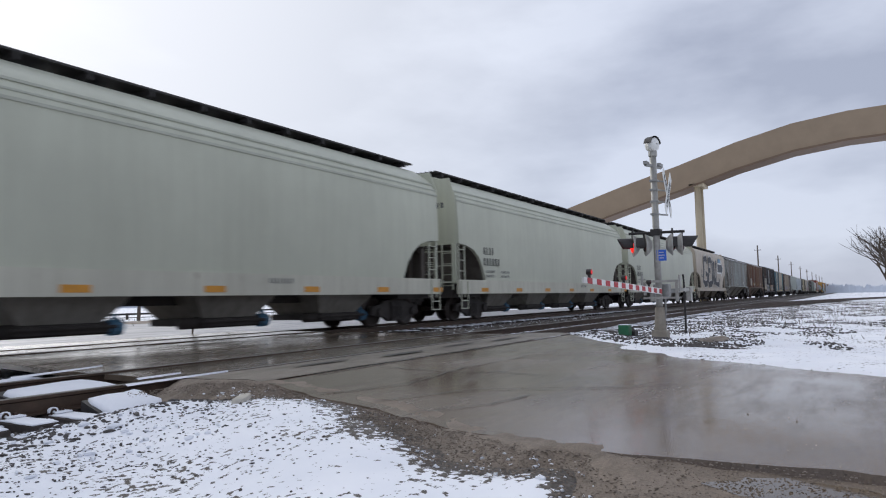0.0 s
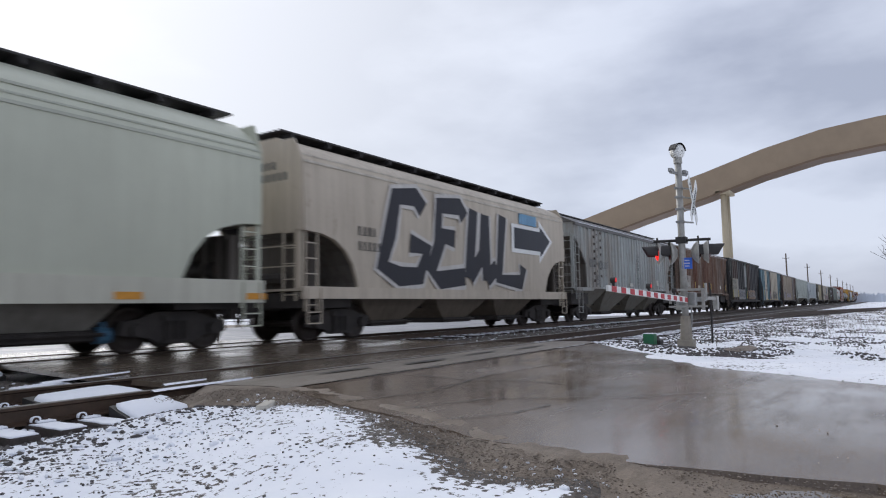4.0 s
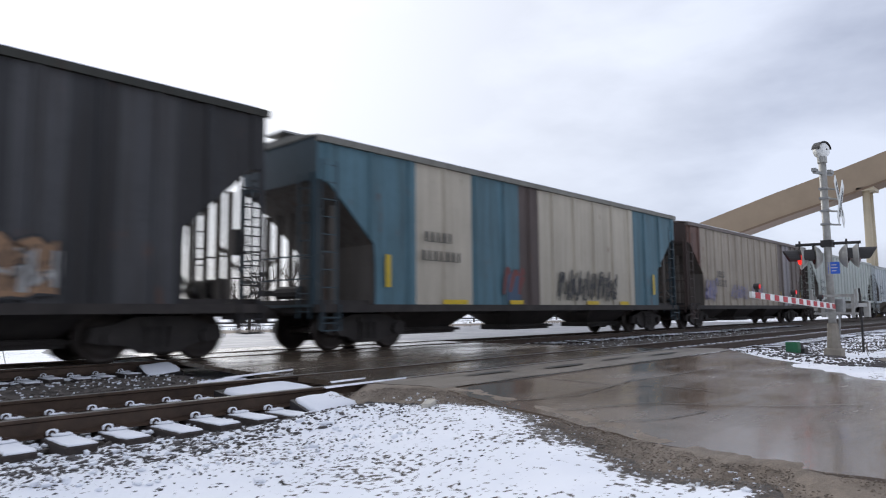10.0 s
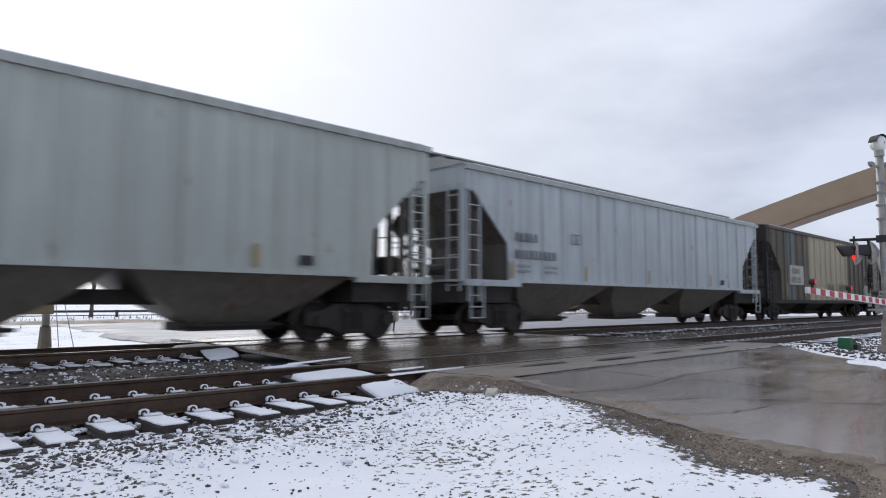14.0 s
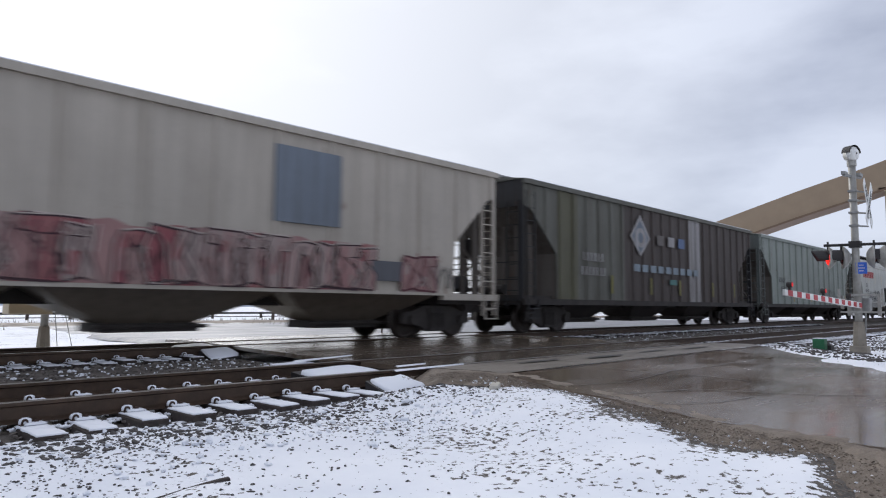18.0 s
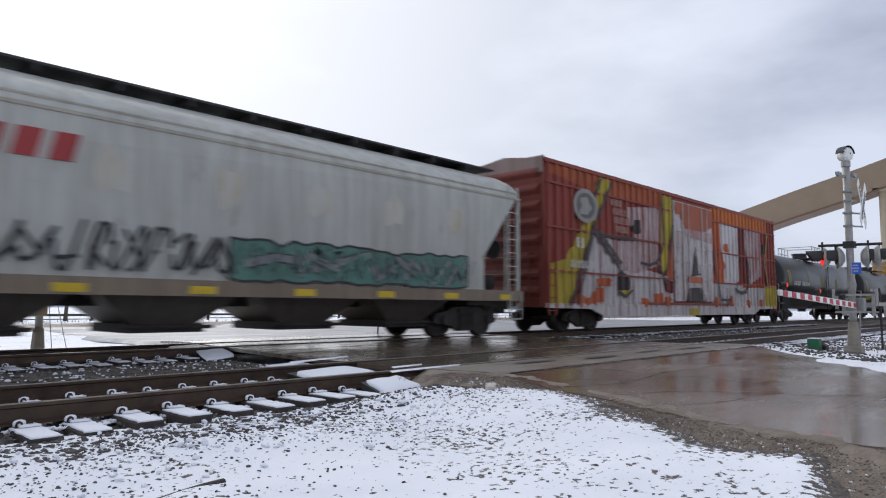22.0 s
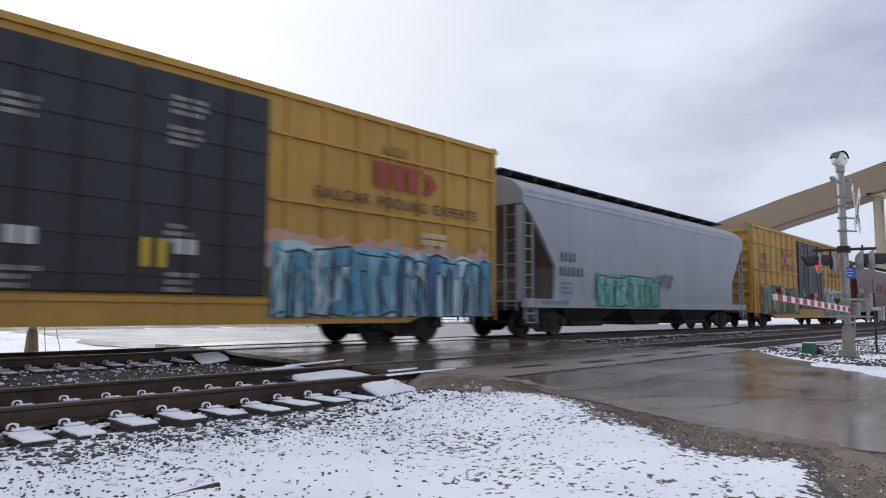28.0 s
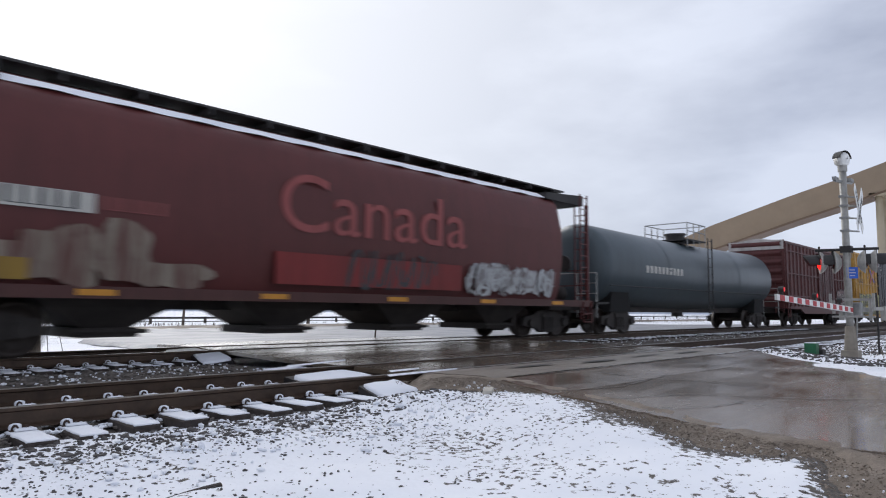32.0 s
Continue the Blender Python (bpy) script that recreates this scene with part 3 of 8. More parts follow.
def track(name, y, x_ranges, capped, label):
    root = thing(name, label, "railway track", "tracks", kind="structure")
    r = random.Random(int(y * 10))
    for x0, x1 in x_ranges:
        x = x0
        while x < x1:
            near = -3 < x < 60
            t = part("tie", tie_me, None, root)
            t.matrix_basis = pose(x, y + r.uniform(-0.04, 0.04), -0.175 + r.uniform(-0.012, 0.006), r.uniform(-0.6, 0.6), 0, r.uniform(-1.6, 1.6))
            if near:
                for sy in (-0.7175, 0.7175):
                    q = part("tie_plate", plate_me, None, t)
                    q.matrix_basis = pose(0, sy + (y - t.location.y), 0.0)
                    if capped:
                        c = part("snow_cap", r.choice(plate_cap), None, t, "thin snow")
                        c.matrix_basis = pose(0.015, sy - 0.14 + (y - t.location.y), 0.018)
                    if capped and x < 6.4:
                        for me, note in ((clip_me, ""), (clip_snow, "thin snow")):
                            c = part(me.name.split(".")[0], me, None, t, note)
                            c.matrix_basis = pose(0, sy + (y - t.location.y), 0.0)
                if capped and x < 6.4:
                    c = part("snow_cap", r.choice(cap_out), None, t, "thin snow")
                    c.matrix_basis = pose(r.uniform(-0.01, 0.01), -1.09, 0.0)
                    if r.random() < 0.25:
                        c = part("snow_cap", r.choice(cap_in), None, t, "thin snow")
                        c.matrix_basis = pose(0, r.uniform(-0.15, 0.1), 0.0)
                elif capped and r.random() < 0.8:
                    c = part("snow_cap", r.choice(cap_out), None, t, "thin snow")
                    c.matrix_basis = pose(0, -1.09, 0.0)
            x += (0.402 + r.uniform(-0.02, 0.02)) if x < 6 else 0.45
    for sy in (-0.7175, 0.7175):
        rail(root, y + sy, -60, 420)
    return root


track("siding_track", TRACK_Y[0], ((1.574 - 0.402 * 12, 5.6), (15.7, 58)), True, "empty railway track with rusty rails and snow-topped wooden ties")
# the spur that leaves the siding on a wide curve
spur = thing("spur_track", "rusty spur track curving away through thin snow", "railway track", "tracks", kind="structure")


def spur_at(x, off):
    d = (x - 31) / 210
    return (x + off * math.sin(d), 7.0 - 210 * (1 - math.cos(d)) + off * math.cos(d))


for off in (-0.7175, 0.7175):
    s = Shape()
    s.rings([[(spur_at(x, off + a)[0], spur_at(x, off + a)[1], c - 0.02) for a, c in SECTION] for x in np.linspace(31, 110, 40)])
    part("rail", s, RAIL, spur)
for k in range(80):
    x = 37 + 0.55 * k
    t = part("tie", tie_me, None, spur)
    t.matrix_basis = pose(*spur_at(x, 0), -0.19, 0, 0, -math.degrees((x - 31) / 210))
track("main_track", TRACK_Y[1], ((-3.4, 6.2), (15.6, 46)), True, "railway track carrying the freight train, dark ties in ballast")

# snow-covered ramps where the rails enter the road
for x0, x1, y0, y1, z0, z1 in ((5.05, 5.65, 5.62, 6.08, -0.2, -0.03), (4.85, 5.85, 6.5, 7.3, -0.12, 0.0), (6.0, 6.6, 11.6, 12.12, -0.2, -0.02), (5.1, 5.8, 7.95, 8.3, -0.12, -0.01), (6.0, 6.7, 12.6, 13.3, -0.12, 0.0)):
    root = thing("rail_ramp", "sloped steel ramp beside the rail under fresh snow", "ramp", "rail ramps")
    r = random.Random(int(x0 * 100))
    part("plate", Shape().add([(x0, y0, z0 - 0.02), (x1, y0, z0 + 0.03), (x1, y1, z1 - 0.02), (x0, y1, z1 - 0.05), (x0, y0, -0.3), (x1, y0, -0.3), (x1, y1, -0.3), (x0, y1, -0.3)],
                              [(0, 1, 2, 3), (4, 7, 6, 5), (0, 4, 5, 1), (1, 5, 6, 2), (2, 6, 7, 3), (3, 7, 4, 0)]), BLACK, root)
    s = Shape()
    m = 14
    top = []
    for k in range(m):
        u = 2 * math.pi * k / m
        px, py = 0.5 + 0.52 * max(-0.9, min(0.9, 1.25 * math.cos(u))) + r.uniform(-0.04, 0.04), 0.5 + 0.5 * max(-0.9, min(0.9, 1.25 * math.sin(u))) + r.uniform(-0.04, 0.04)
        top.append((px, py))
    s.rings([[(x0 + (x1 - x0) * a, y0 + (y1 - y0) * b, z0 + 0.05 * a * (1 - b) + (z1 - z0) * b - 0.03 * (1 - a) * b + dz) for a, b in [(0.5 + (p - 0.5) * k, 0.5 + (q - 0.5) * k) for p, q in top]] for k, dz in ((1.0, -0.025), (0.98, 0.004), (0.85, 0.016))])
    s.f.append(tuple(range(2 * m, 3 * m)))
    part("snow", s, SNOW, root, "fresh snow", True)

# thin lines of snow left beside the rails where they cross the road
for x0, y0, x1, y1, w_ in ((5.5, 6.09, 6.85, 6.17, 0.035), (5.4, 8.06, 6.7, 8.4, 0.05), (5.9, 6.5, 6.5, 6.55, 0.03)):
    s, r = Shape(), random.Random(int(x0 * 90))
    s.rings([[(x0 + (x1 - x0) * u, y0 + (y1 - y0) * u + q * w_ * (1.05 - u) * r.uniform(0.6, 1.2), road_z(y0) + 0.05 - 0.02 * abs(q)) for q in (-1, 0, 1)] for u in np.linspace(0, 1, 24)], closed=False)
    tagged(new("snow_line", s.mesh("snow_line", SNOW, True)), "thin line of packed snow beside a rail in the crossing", "snow", "snow lines", "structure")

# loose stones in the snow
ICO = []
bm_i = bmesh.new()
bmesh.ops.create_icosphere(bm_i, subdivisions=1, radius=1.0)
ICO_V = [tuple(v.co) for v in bm_i.verts]
ICO_F = [tuple(v.index for v in f.verts) for f in bm_i.faces]
bm_i.free()


def stones(name, n, place, size, mat, label, seed):
    s, r = Shape(), random.Random(seed)
    for _ in range(n):
        p = place(r)
        if p is None:
            continue
        k = r.uniform(*size) * (1.6 if r.random() < 0.06 else 1)
        sx, sy, sz, a = k * r.uniform(0.9, 1.9), k * r.uniform(0.5, 1.0), k * r.uniform(0.45, 0.8), r.uniform(0, 6.3)
        ca, sa = math.cos(a), math.sin(a)
        o = len(s.v)
        for x, y, z in ICO_V:
            j = r.uniform(0.75, 1.2)
            s.v.append((p[0] + (x * sx * ca - y * sy * sa) * j, p[1] + (x * sx * sa + y * sy * ca) * j, p[2] + z * sz * j))
        s.f += [(a_ + o, b_ + o, c_ + o) for a_, b_, c_ in ICO_F]
    return tagged(new(name, s.mesh(name, mat)), label, "stones", kind="stuff")


def in_snow(r):
    x, y = r.uniform(-0.6, 6.2), 5.6 - abs(r.gauss(0, 1.5))
    if r.random() > float(np.interp(y, [1.5, 3.6, 4.6], [0.45, 0.6, 1.0])):
        return None
    if y < 0.6 or x > at_y(SNOWEDGE, y) + 0.14:
        return None
    if r.random() > 0.25 + 0.75 * max(0, noise.noise((x * 1.1, y * 1.1, 2)) + 0.35):
        return None
    return x, y, ground_z(x, y) + r.uniform(-0.008, 0.006)


def at_bed_edge(r):
    x, y = r.uniform(-1, 6.1), r.uniform(4.9, 6.0)
    return x, y, ground_z(x, y) + r.uniform(-0.008, 0.006)


def in_bed(r):
    if r.random() < 0.6:
        x, y = r.uniform(-1, 6.3), r.uniform(5.9, 12.2)
    else:
        x, y = r.uniform(15.2, 34), r.uniform(5.3, 12.0)
    return x, y, -0.225 + r.uniform(-0.01, 0.015)


def in_right_snow(r):
    x, y = 13 + 55 * r.random() ** 1.6, r.uniform(-4, 6)
    if x < at_y(RIGHT, y) + 0.3:
        return None
    if noise.noise((x * 0.35, y * 0.7, 8)) < float(np.interp(y, [0.5, 2.4, 3.3, 4.4], [0.12, -0.02, -0.25, -0.7])):
        return None
    return x, y, ground_z(x, y) + 0.01


BEDSTONE = plain("dusty_ballast_stone", (104, 97, 91), 0.85, var=0.5, size=9)
stones("bed_snow", 1600, lambda r: (lambda p: (p[0], p[1], p[2] + 0.018))(in_bed(r)), (0.012, 0.026), SNOW, "crumbs of snow among the ballast", 21)
stones("snow_stones", 12500, in_snow, (0.004, 0.013), STONE, "dark gravel stones poking through thin snow", 1)
stones("shoulder_stones", 1700, at_bed_edge, (0.012, 0.028), STONE, "crushed stones along the edge of the track bed", 2)
stones("ballast_stones", 4500, in_bed, (0.016, 0.035), BEDSTONE, "crushed ballast stones between the ties", 3)
stones("verge_stones", 27000, in_right_snow, (0.012, 0.029), STONE, "gravel and dirt clods in the snowy verge", 4)
stones("snow_clods", 250, lambda r: (lambda x, y: (x, y, ground_z(x, y) + 0.01))(r.uniform(-0.5, 5), r.uniform(3.9, 5.9)), (0.012, 0.028), SNOW, "small lumps of snow between the stones", 6)
stones("bank_gravel", 12000, lambda r: (lambda y, u: (at_y(SNOWEDGE, y) - 0.08 + u * (at_y(LEFT, y) + 0.05 - at_y(SNOWEDGE, y)), y, road_z(y) + 0.016 + r.uniform(-0.03, 0.006) * (1 - u)))(r.uniform(-0.5, 5.7), r.random()), (0.002, 0.0075), GRIT, "loose gravel on the dirty shoulder", 7)
stones("rail_snow", 2600, lambda r: (r.uniform(-1, 5.4), r.choice((6.12, 6.45, 7.55, 7.88, 11.9, 12.12)) + r.uniform(-0.09, 0.09), -0.205), (0.012, 0.03), SNOW, "bits of snow along the foot of the rails", 8)
stones("snow_scraps", 420, lambda r: (lambda y, u: (at_y(SNOWEDGE, y) - 0.1 + 0.7 * u, y, max(ground_z(at_y(SNOWEDGE, y) - 0.1 + 0.7 * u, y), road_z(y) - 0.01) + 0.002))(r.uniform(-0.5, 5.2), r.random() ** 1.6), (0.004, 0.015), SNOW, "scraps of snow left on the dirty shoulder", 13)
stones("road_grit", 500, lambda r: (lambda x, y: (x, y, road_z(y) + 0.026) if at_y(LEFT, y) < x < at_y(RIGHT, y) else None)(r.uniform(5, 15), r.uniform(-0.5, 5.1)), (0.002, 0.005), GRIT, "loose grit scattered on the wet road", 12)
pale = thing("broken_post_end", "pale weathered wood chunk lying in the gravel", "wood", at=(5.75, 4.72, -0.11), turn=35)
part("chunk", bevelled(Shape().box(-0.2, 0.2, -0.05, 0.05, -0.02, 0.06), "chunk", plain("pale_wood", (190, 184, 172), 0.8), 0.02), None, pale)
stick = thing("fallen_stick", "dark wet stick lying in the snow", "stick", at=(1.75, 3.7, -0.26), turn=12)
s = Shape()
s.rings([[(x, 0.02 * math.sin(x * 7) + 0.022 * math.cos(a), 0.022 * math.sin(a)) for a in np.linspace(0, 2 * math.pi, 9)[:-1]] for x in np.linspace(-0.35, 0.35, 12)])
part("stem", s, TIE, stick)

# ---- crossing signals ----


def lamp_head(root, at, turn, lit, silver=False):
    """A round black backing with a deep hood and a red lens, facing local -y turned about z."""
    m = pose(*at, 0, 0, turn)
    back = Shape()
    ring = [(math.cos(a), math.sin(a)) for a in np.linspace(0, 2 * math.pi, 25)[:-1]]
    back.rings([[(0.24 * c, 0.0, 0.24 * s) for c, s in ring], [(0.24 * c, 0.02, 0.24 * s) for c, s in ring], [(0.17 * c, 0.1, 0.17 * s) for c, s in ring], [(0.09 * c, 0.15, 0.09 * s) for c, s in ring]])
    back.f += [tuple(range(24)), tuple(range(95, 71, -1))]
    h = part("lamp_head", back, SILVER if silver else BLACK, root)
    h.matrix_basis = m
    hood = Shape()
    arc = np.linspace(math.radians(-20), math.radians(200), 14)
    hood.rings([[(0.17 * math.cos(a), -0.01, 0.17 * math.sin(a)) for a in arc], [(0.165 * math.cos(a), -0.34 + 0.1 * (1 - math.sin(a)), 0.165 * math.sin(a)) for a in arc],
                [(0.15 * math.cos(a), -0.34 + 0.1 * (1 - math.sin(a)), 0.15 * math.sin(a)) for a in arc], [(0.155 * math.cos(a), -0.01, 0.155 * math.sin(a)) for a in arc]], closed=False)
    part("hood", hood, BLACK, h)
    lens = Shape()
    lens.rings([[(r * c, y, r * s) for c, s in ring] for r, y in ((0.15, -0.01), (0.12, -0.035), (0.06, -0.05), (0.01, -0.055))])
    part("lens", lens, LAMP_RED if lit else LENS, h, "lit red lens" if lit else "dark red lens", True)
    return h


def crossbuck(root, at, turn):
    m = pose(*at, 0, 0, turn)
    for a, y, word in ((45, 0.0, "RAILROAD"), (-45, -0.02, "CROSSING")):
        b = part("crossbuck_blade", bevelled(Shape().box(-0.61, 0.61, -0.008, 0.008, -0.115, 0.115), "crossbuck_blade", WHITE, 0.004, 1), None, root, "white blade with black letters")
        b.matrix_basis = m @ pose(0, y, 0, 0, a, 0)
        t = part("lettering", lettering(word, 0.13, INK), None, b)
        t.matrix_basis = pose(-0.5 if a > 0 else -0.48, -0.012, -0.065)


def mast_bell(root, at, turn):
    b = Shape()
    ring = [(math.cos(a), math.sin(a)) for a in np.linspace(0, 2 * math.pi, 25)[:-1]]
    prof = [(0.02, -0.13), (0.1, -0.12), (0.15, -0.08), (0.165, -0.02), (0.165, 0.0), (0.12, 0.02), (0.12, 0.12), (0.02, 0.13)]
    b.rings([[(r * c, y, r * s) for c, s in ring] for r, y in prof])
    o = part("bell", b, WHITE, root, "white bell gong dusted with snow", True)
    o.matrix_basis = pose(*at, 0, 0, turn)
    hood = Shape()
    arc = np.linspace(0.1, math.pi - 0.1, 14)
    hood.rings([[(0.185 * math.cos(a), y, 0.185 * math.sin(a)) for a in arc] for y in (-0.1, 0.1)] + [[(0.175 * math.cos(a), y, 0.175 * math.sin(a)) for a in arc] for y in (0.1, -0.1)], closed=False)
    part("bell_hood", hood, BLACK, o)


def crossing_signal(at, facing, gate, label):
    """A signal mast: facing is the turn of the traffic side."""
    root = thing("crossing_signal", label, "crossing signal", "crossing signals", at=at)
    part("foundation", bevelled(Shape().box(-0.17, 0.17, -0.17, 0.17, -0.1, 0.1), "foundation", CONCRETE, 0.03), None, root)
    part("base_casting", Shape().tube((0, 0, 0.09), (0, 0, 0.6), 0.14, 8, 0.1), CONCRETE, root, "stained tapered base")
    part("mast", Shape().tube((0, 0, 0.5), (0, 0, 4.0), 0.075, 14), SILVER, root, "aluminium-painted mast", True)
    part("collar", Shape().tube((0, 0, 3.9), (0, 0, 4.02), 0.095, 14), SILVER, root)
    return root


near = crossing_signal((17.0, 3.64, -0.12), 0, True, "aluminium crossing signal mast with bell, red lamps and lowered gate arm")
mast_bell(near, (0.0, 0, 4.16), -25)
part("top_arm", Shape().tube((-0.3, 0.1, 3.68), (0.3, -0.1, 3.68), 0.035, 8).box(-0.35, -0.1, 0.06, 0.14, 3.69, 3.76).box(0.1, 0.35, -0.14, -0.06, 3.69, 3.76), GALV, near, "short cross arm with snow on it")
for z in (3.36, 3.16, 2.9, 2.62):
    part("bracket", Shape().box(-0.09, 0.09, -0.09, 0.09, z - 0.02, z + 0.02).tube((0.05, -0.03, z), (0.33, -0.2, z), 0.02, 6), GALV, near)
crossbuck(near, (0.3, -0.22, 3.1), 3)
part("lamp_arm", Shape().tube((-0.12, 0.6, 2.22), (0.12, -0.6, 2.22), 0.03, 8).box(-0.11, 0.11, -0.11, 0.11, 2.15, 2.29).tube((-0.1, 0.52, 1.98), (-0.1, 0.52, 2.3), 0.022, 6).tube((-0.05, 0.27, 1.98), (-0.05, 0.27, 2.22), 0.022, 6).tube((0.07, -0.34, 1.98), (0.07, -0.34, 2.3), 0.022, 6).tube((0.11, -0.54, 1.98), (0.11, -0.54, 2.22), 0.022, 6), BLACK, near)
for cx, cy, turn, lit in ((-0.1, 0.52, -157, True), (-0.05, 0.25, -157, False), (0.07, -0.34, 14, False), (0.11, -0.54, 14, False)):
    lamp_head(near, (cx, cy, 1.95), turn, lit, True)
sign = part("sign_plate", bevelled(Shape().box(-0.11, 0.11, -0.006, 0.006, -0.12, 0.12), "sign_plate", BLUE, 0.004, 1), None, near, "blue sign plate with pale lines")
sign.matrix_basis = pose(-0.03, -0.1, 1.72, 0, 0, -68)
for k, w in ((0.06, 0.05), (0.0, 0.065), (-0.06, 0.045)):
    b = part("writing_bar", Shape().box(-w, w, -0.012, -0.008, k - 0.008, k + 0.008), OFFWHITE, sign)
near.scale.z = 1.05
# gate machine, counterweight arms and boom
part("gate_machine", bevelled(Shape().box(0.1, 0.36, -0.2, 0.16, 0.82, 1.1), "gate_machine", GALV, 0.03), None, near, "grey gate machine box")
part("gate_yoke", Shape().box(-0.16, -0.11, -0.42, 0.2, 1.13, 1.18).box(-0.17, -0.12, 0.24, 0.3, 0.86, 1.14).box(-0.17, -0.12, -0.46, -0.4, 0.72, 1.18).box(-0.2, -0.15, -0.52, 0.3, 0.78, 0.82), SILVER, near, "light metal yoke of the gate arm")
part("conduit", Shape().tube((0.12, -0.06, 0.0), (0.14, -0.1, 0.5), 0.02, 6).tube((0.14, -0.1, 0.5), (0.1, -0.12, 0.8), 0.02, 6), GALV, near)
for y in (-0.52, 0.3):
    part("counterweight_arm", Shape().box(-0.35, 0.8, y - 0.02, y + 0.02, 0.93, 1.0).box(0.62, 0.82, y - 0.05, y + 0.05, 0.72, 1.02).box(-0.3, -0.22, y - 0.02, y + 0.02, 0.95, 1.28), SILVER, near)
part("counterweight", bevelled(Shape().box(0.62, 0.84, -0.3, 0.2, 0.9, 1.0), "counterweight", GALV, 0.02), None, near)
boom_root = part("gate_arm", Shape().prism([(-5.35, 1.07), (-5.35, 1.16), (-0.3, 1.0), (-0.3, 0.88)], -0.13, -0.09), WHITE, near, "white gate arm with red stripes")
for k in range(11):
    x = -5.2 + k * 0.47
    zc = 1.115 + (x + 5.35) / 5.05 * -0.175
    part("stripe", Shape().prism([(x, zc - 0.044), (x + 0.23, zc - 0.058), (x + 0.23, zc + 0.034), (x, zc + 0.044)], -0.136, -0.128), RED, boom_root)
for x, z, lit in ((-5.05, 1.15, True), (-3.1, 1.09, True), (-1.3, 1.03, False)):
    l_ = part("gate_lamp", Shape().box(x - 0.02, x + 0.02, -0.13, -0.09, z, z + 0.05).tube((x, -0.15, z + 0.09), (x, -0.07, z + 0.09), 0.045, 12), BLACK, boom_root, "small red gate lamp")
    part("lens", Shape().tube((x, -0.158, z + 0.09), (x, -0.149, z + 0.09), 0.036, 12), GATE_RED if lit else LENS, l_)

far = crossing_signal((4.35, 15.6, -0.28), 0, False, "far crossing signal mast with white crossbuck and red lamps")
part("top_arm", Shape().tube((-0.1, 0, 4.3), (0.95, 0.1, 4.35), 0.03, 8).tube((0.3, 0, 4.2), (0.8, 0.05, 4.3), 0.02, 6), GALV, far)
part("mast_top", Shape().tube((0, 0, 3.9), (0, 0, 4.55), 0.075, 12), SILVER, far)
crossbuck(far, (0.0, -0.12, 4.0), -42)
p_ = part("track_count_plate", bevelled(Shape().box(-0.38, 0.38, -0.006, 0.006, -0.12, 0.12), "track_count_plate", GALV, 0.004, 1), None, far, "blank grey plate")
p_.matrix_basis = pose(0, -0.11, 3.2, 0, 0, -42)
part("lamp_arm", Shape().tube((-0.55, 0.35, 2.62), (0.55, -0.35, 2.62), 0.03, 8).tube((-0.5, 0.25, 3.0), (0.5, -0.2, 3.0), 0.03, 8), BLACK, far)
lamp_head(far, (-0.5, 0.25, 2.55), -42, False)
lamp_head(far, (0.5, -0.42, 2.5), -42, True)
lamp_head(far, (-0.35, 0.4, 3.0), 120, False)
lamp_head(far, (0.25, 0.2, 3.02), 120, False)
part("notice_plate", Shape().box(-0.2, 0.14, -0.14, -0.12, 1.9, 2.2), GALV, far)
part("equipment_box", bevelled(Shape().box(-0.7, 0.1, -0.2, 0.3, 0.85, 1.55), "equipment_box", CREAM, 0.03), None, far)
for x in (0.25, 0.55):
    part("stay_wire", Shape().tube((x, -0.1, 0), (0.05, 0, 2.3), 0.008, 5), GALV, far)

case = thing("relay_case", "small green trackside case dusted with snow", "case", at=(16.3, 4.25, -0.16))
part("case_body", bevelled(Shape().box(-0.12, 0.14, -0.12, 0.12, 0.06, 0.3), "case_body", GREEN, 0.03), None, case)
part("snow", Shape().box(-0.11, 0.13, -0.11, 0.11, 0.298, 0.312), SNOW, case)
part("foot", Shape().box(0.15, 0.42, -0.18, 0.18, 0.0, 0.15).prism([(0.16, 0.15), (0.4, 0.15), (0.26, 0.24)], -0.12, 0.12).box(-0.1, 0.12, -0.1, 0.1, 0.0, 0.06), BLACK, case, "black lever box")
post = thing("marker_post", "thin dark steel marker post in the verge", "post", at=(18.3, 3.35, -0.15))
part("shaft", Shape().tube((0, 0, 0), (0, 0, 1.25), 0.025, 8).tube((0, 0, 1.25), (-0.06, 0, 1.42), 0.022, 8), BLACK, post)
mk = thing("whistle_marker", "low leaning marker board beyond the tracks", "sign", at=(15.9, 18.3, -0.32))
part("shaft", Shape().tube((0, 0, 0), (0.12, 0, 1.0), 0.03, 6), WOOD, mk)
part("board", Shape().box(0.0, 0.22, -0.04, -0.01, 0.5, 0.95), OFFWHITE, mk)

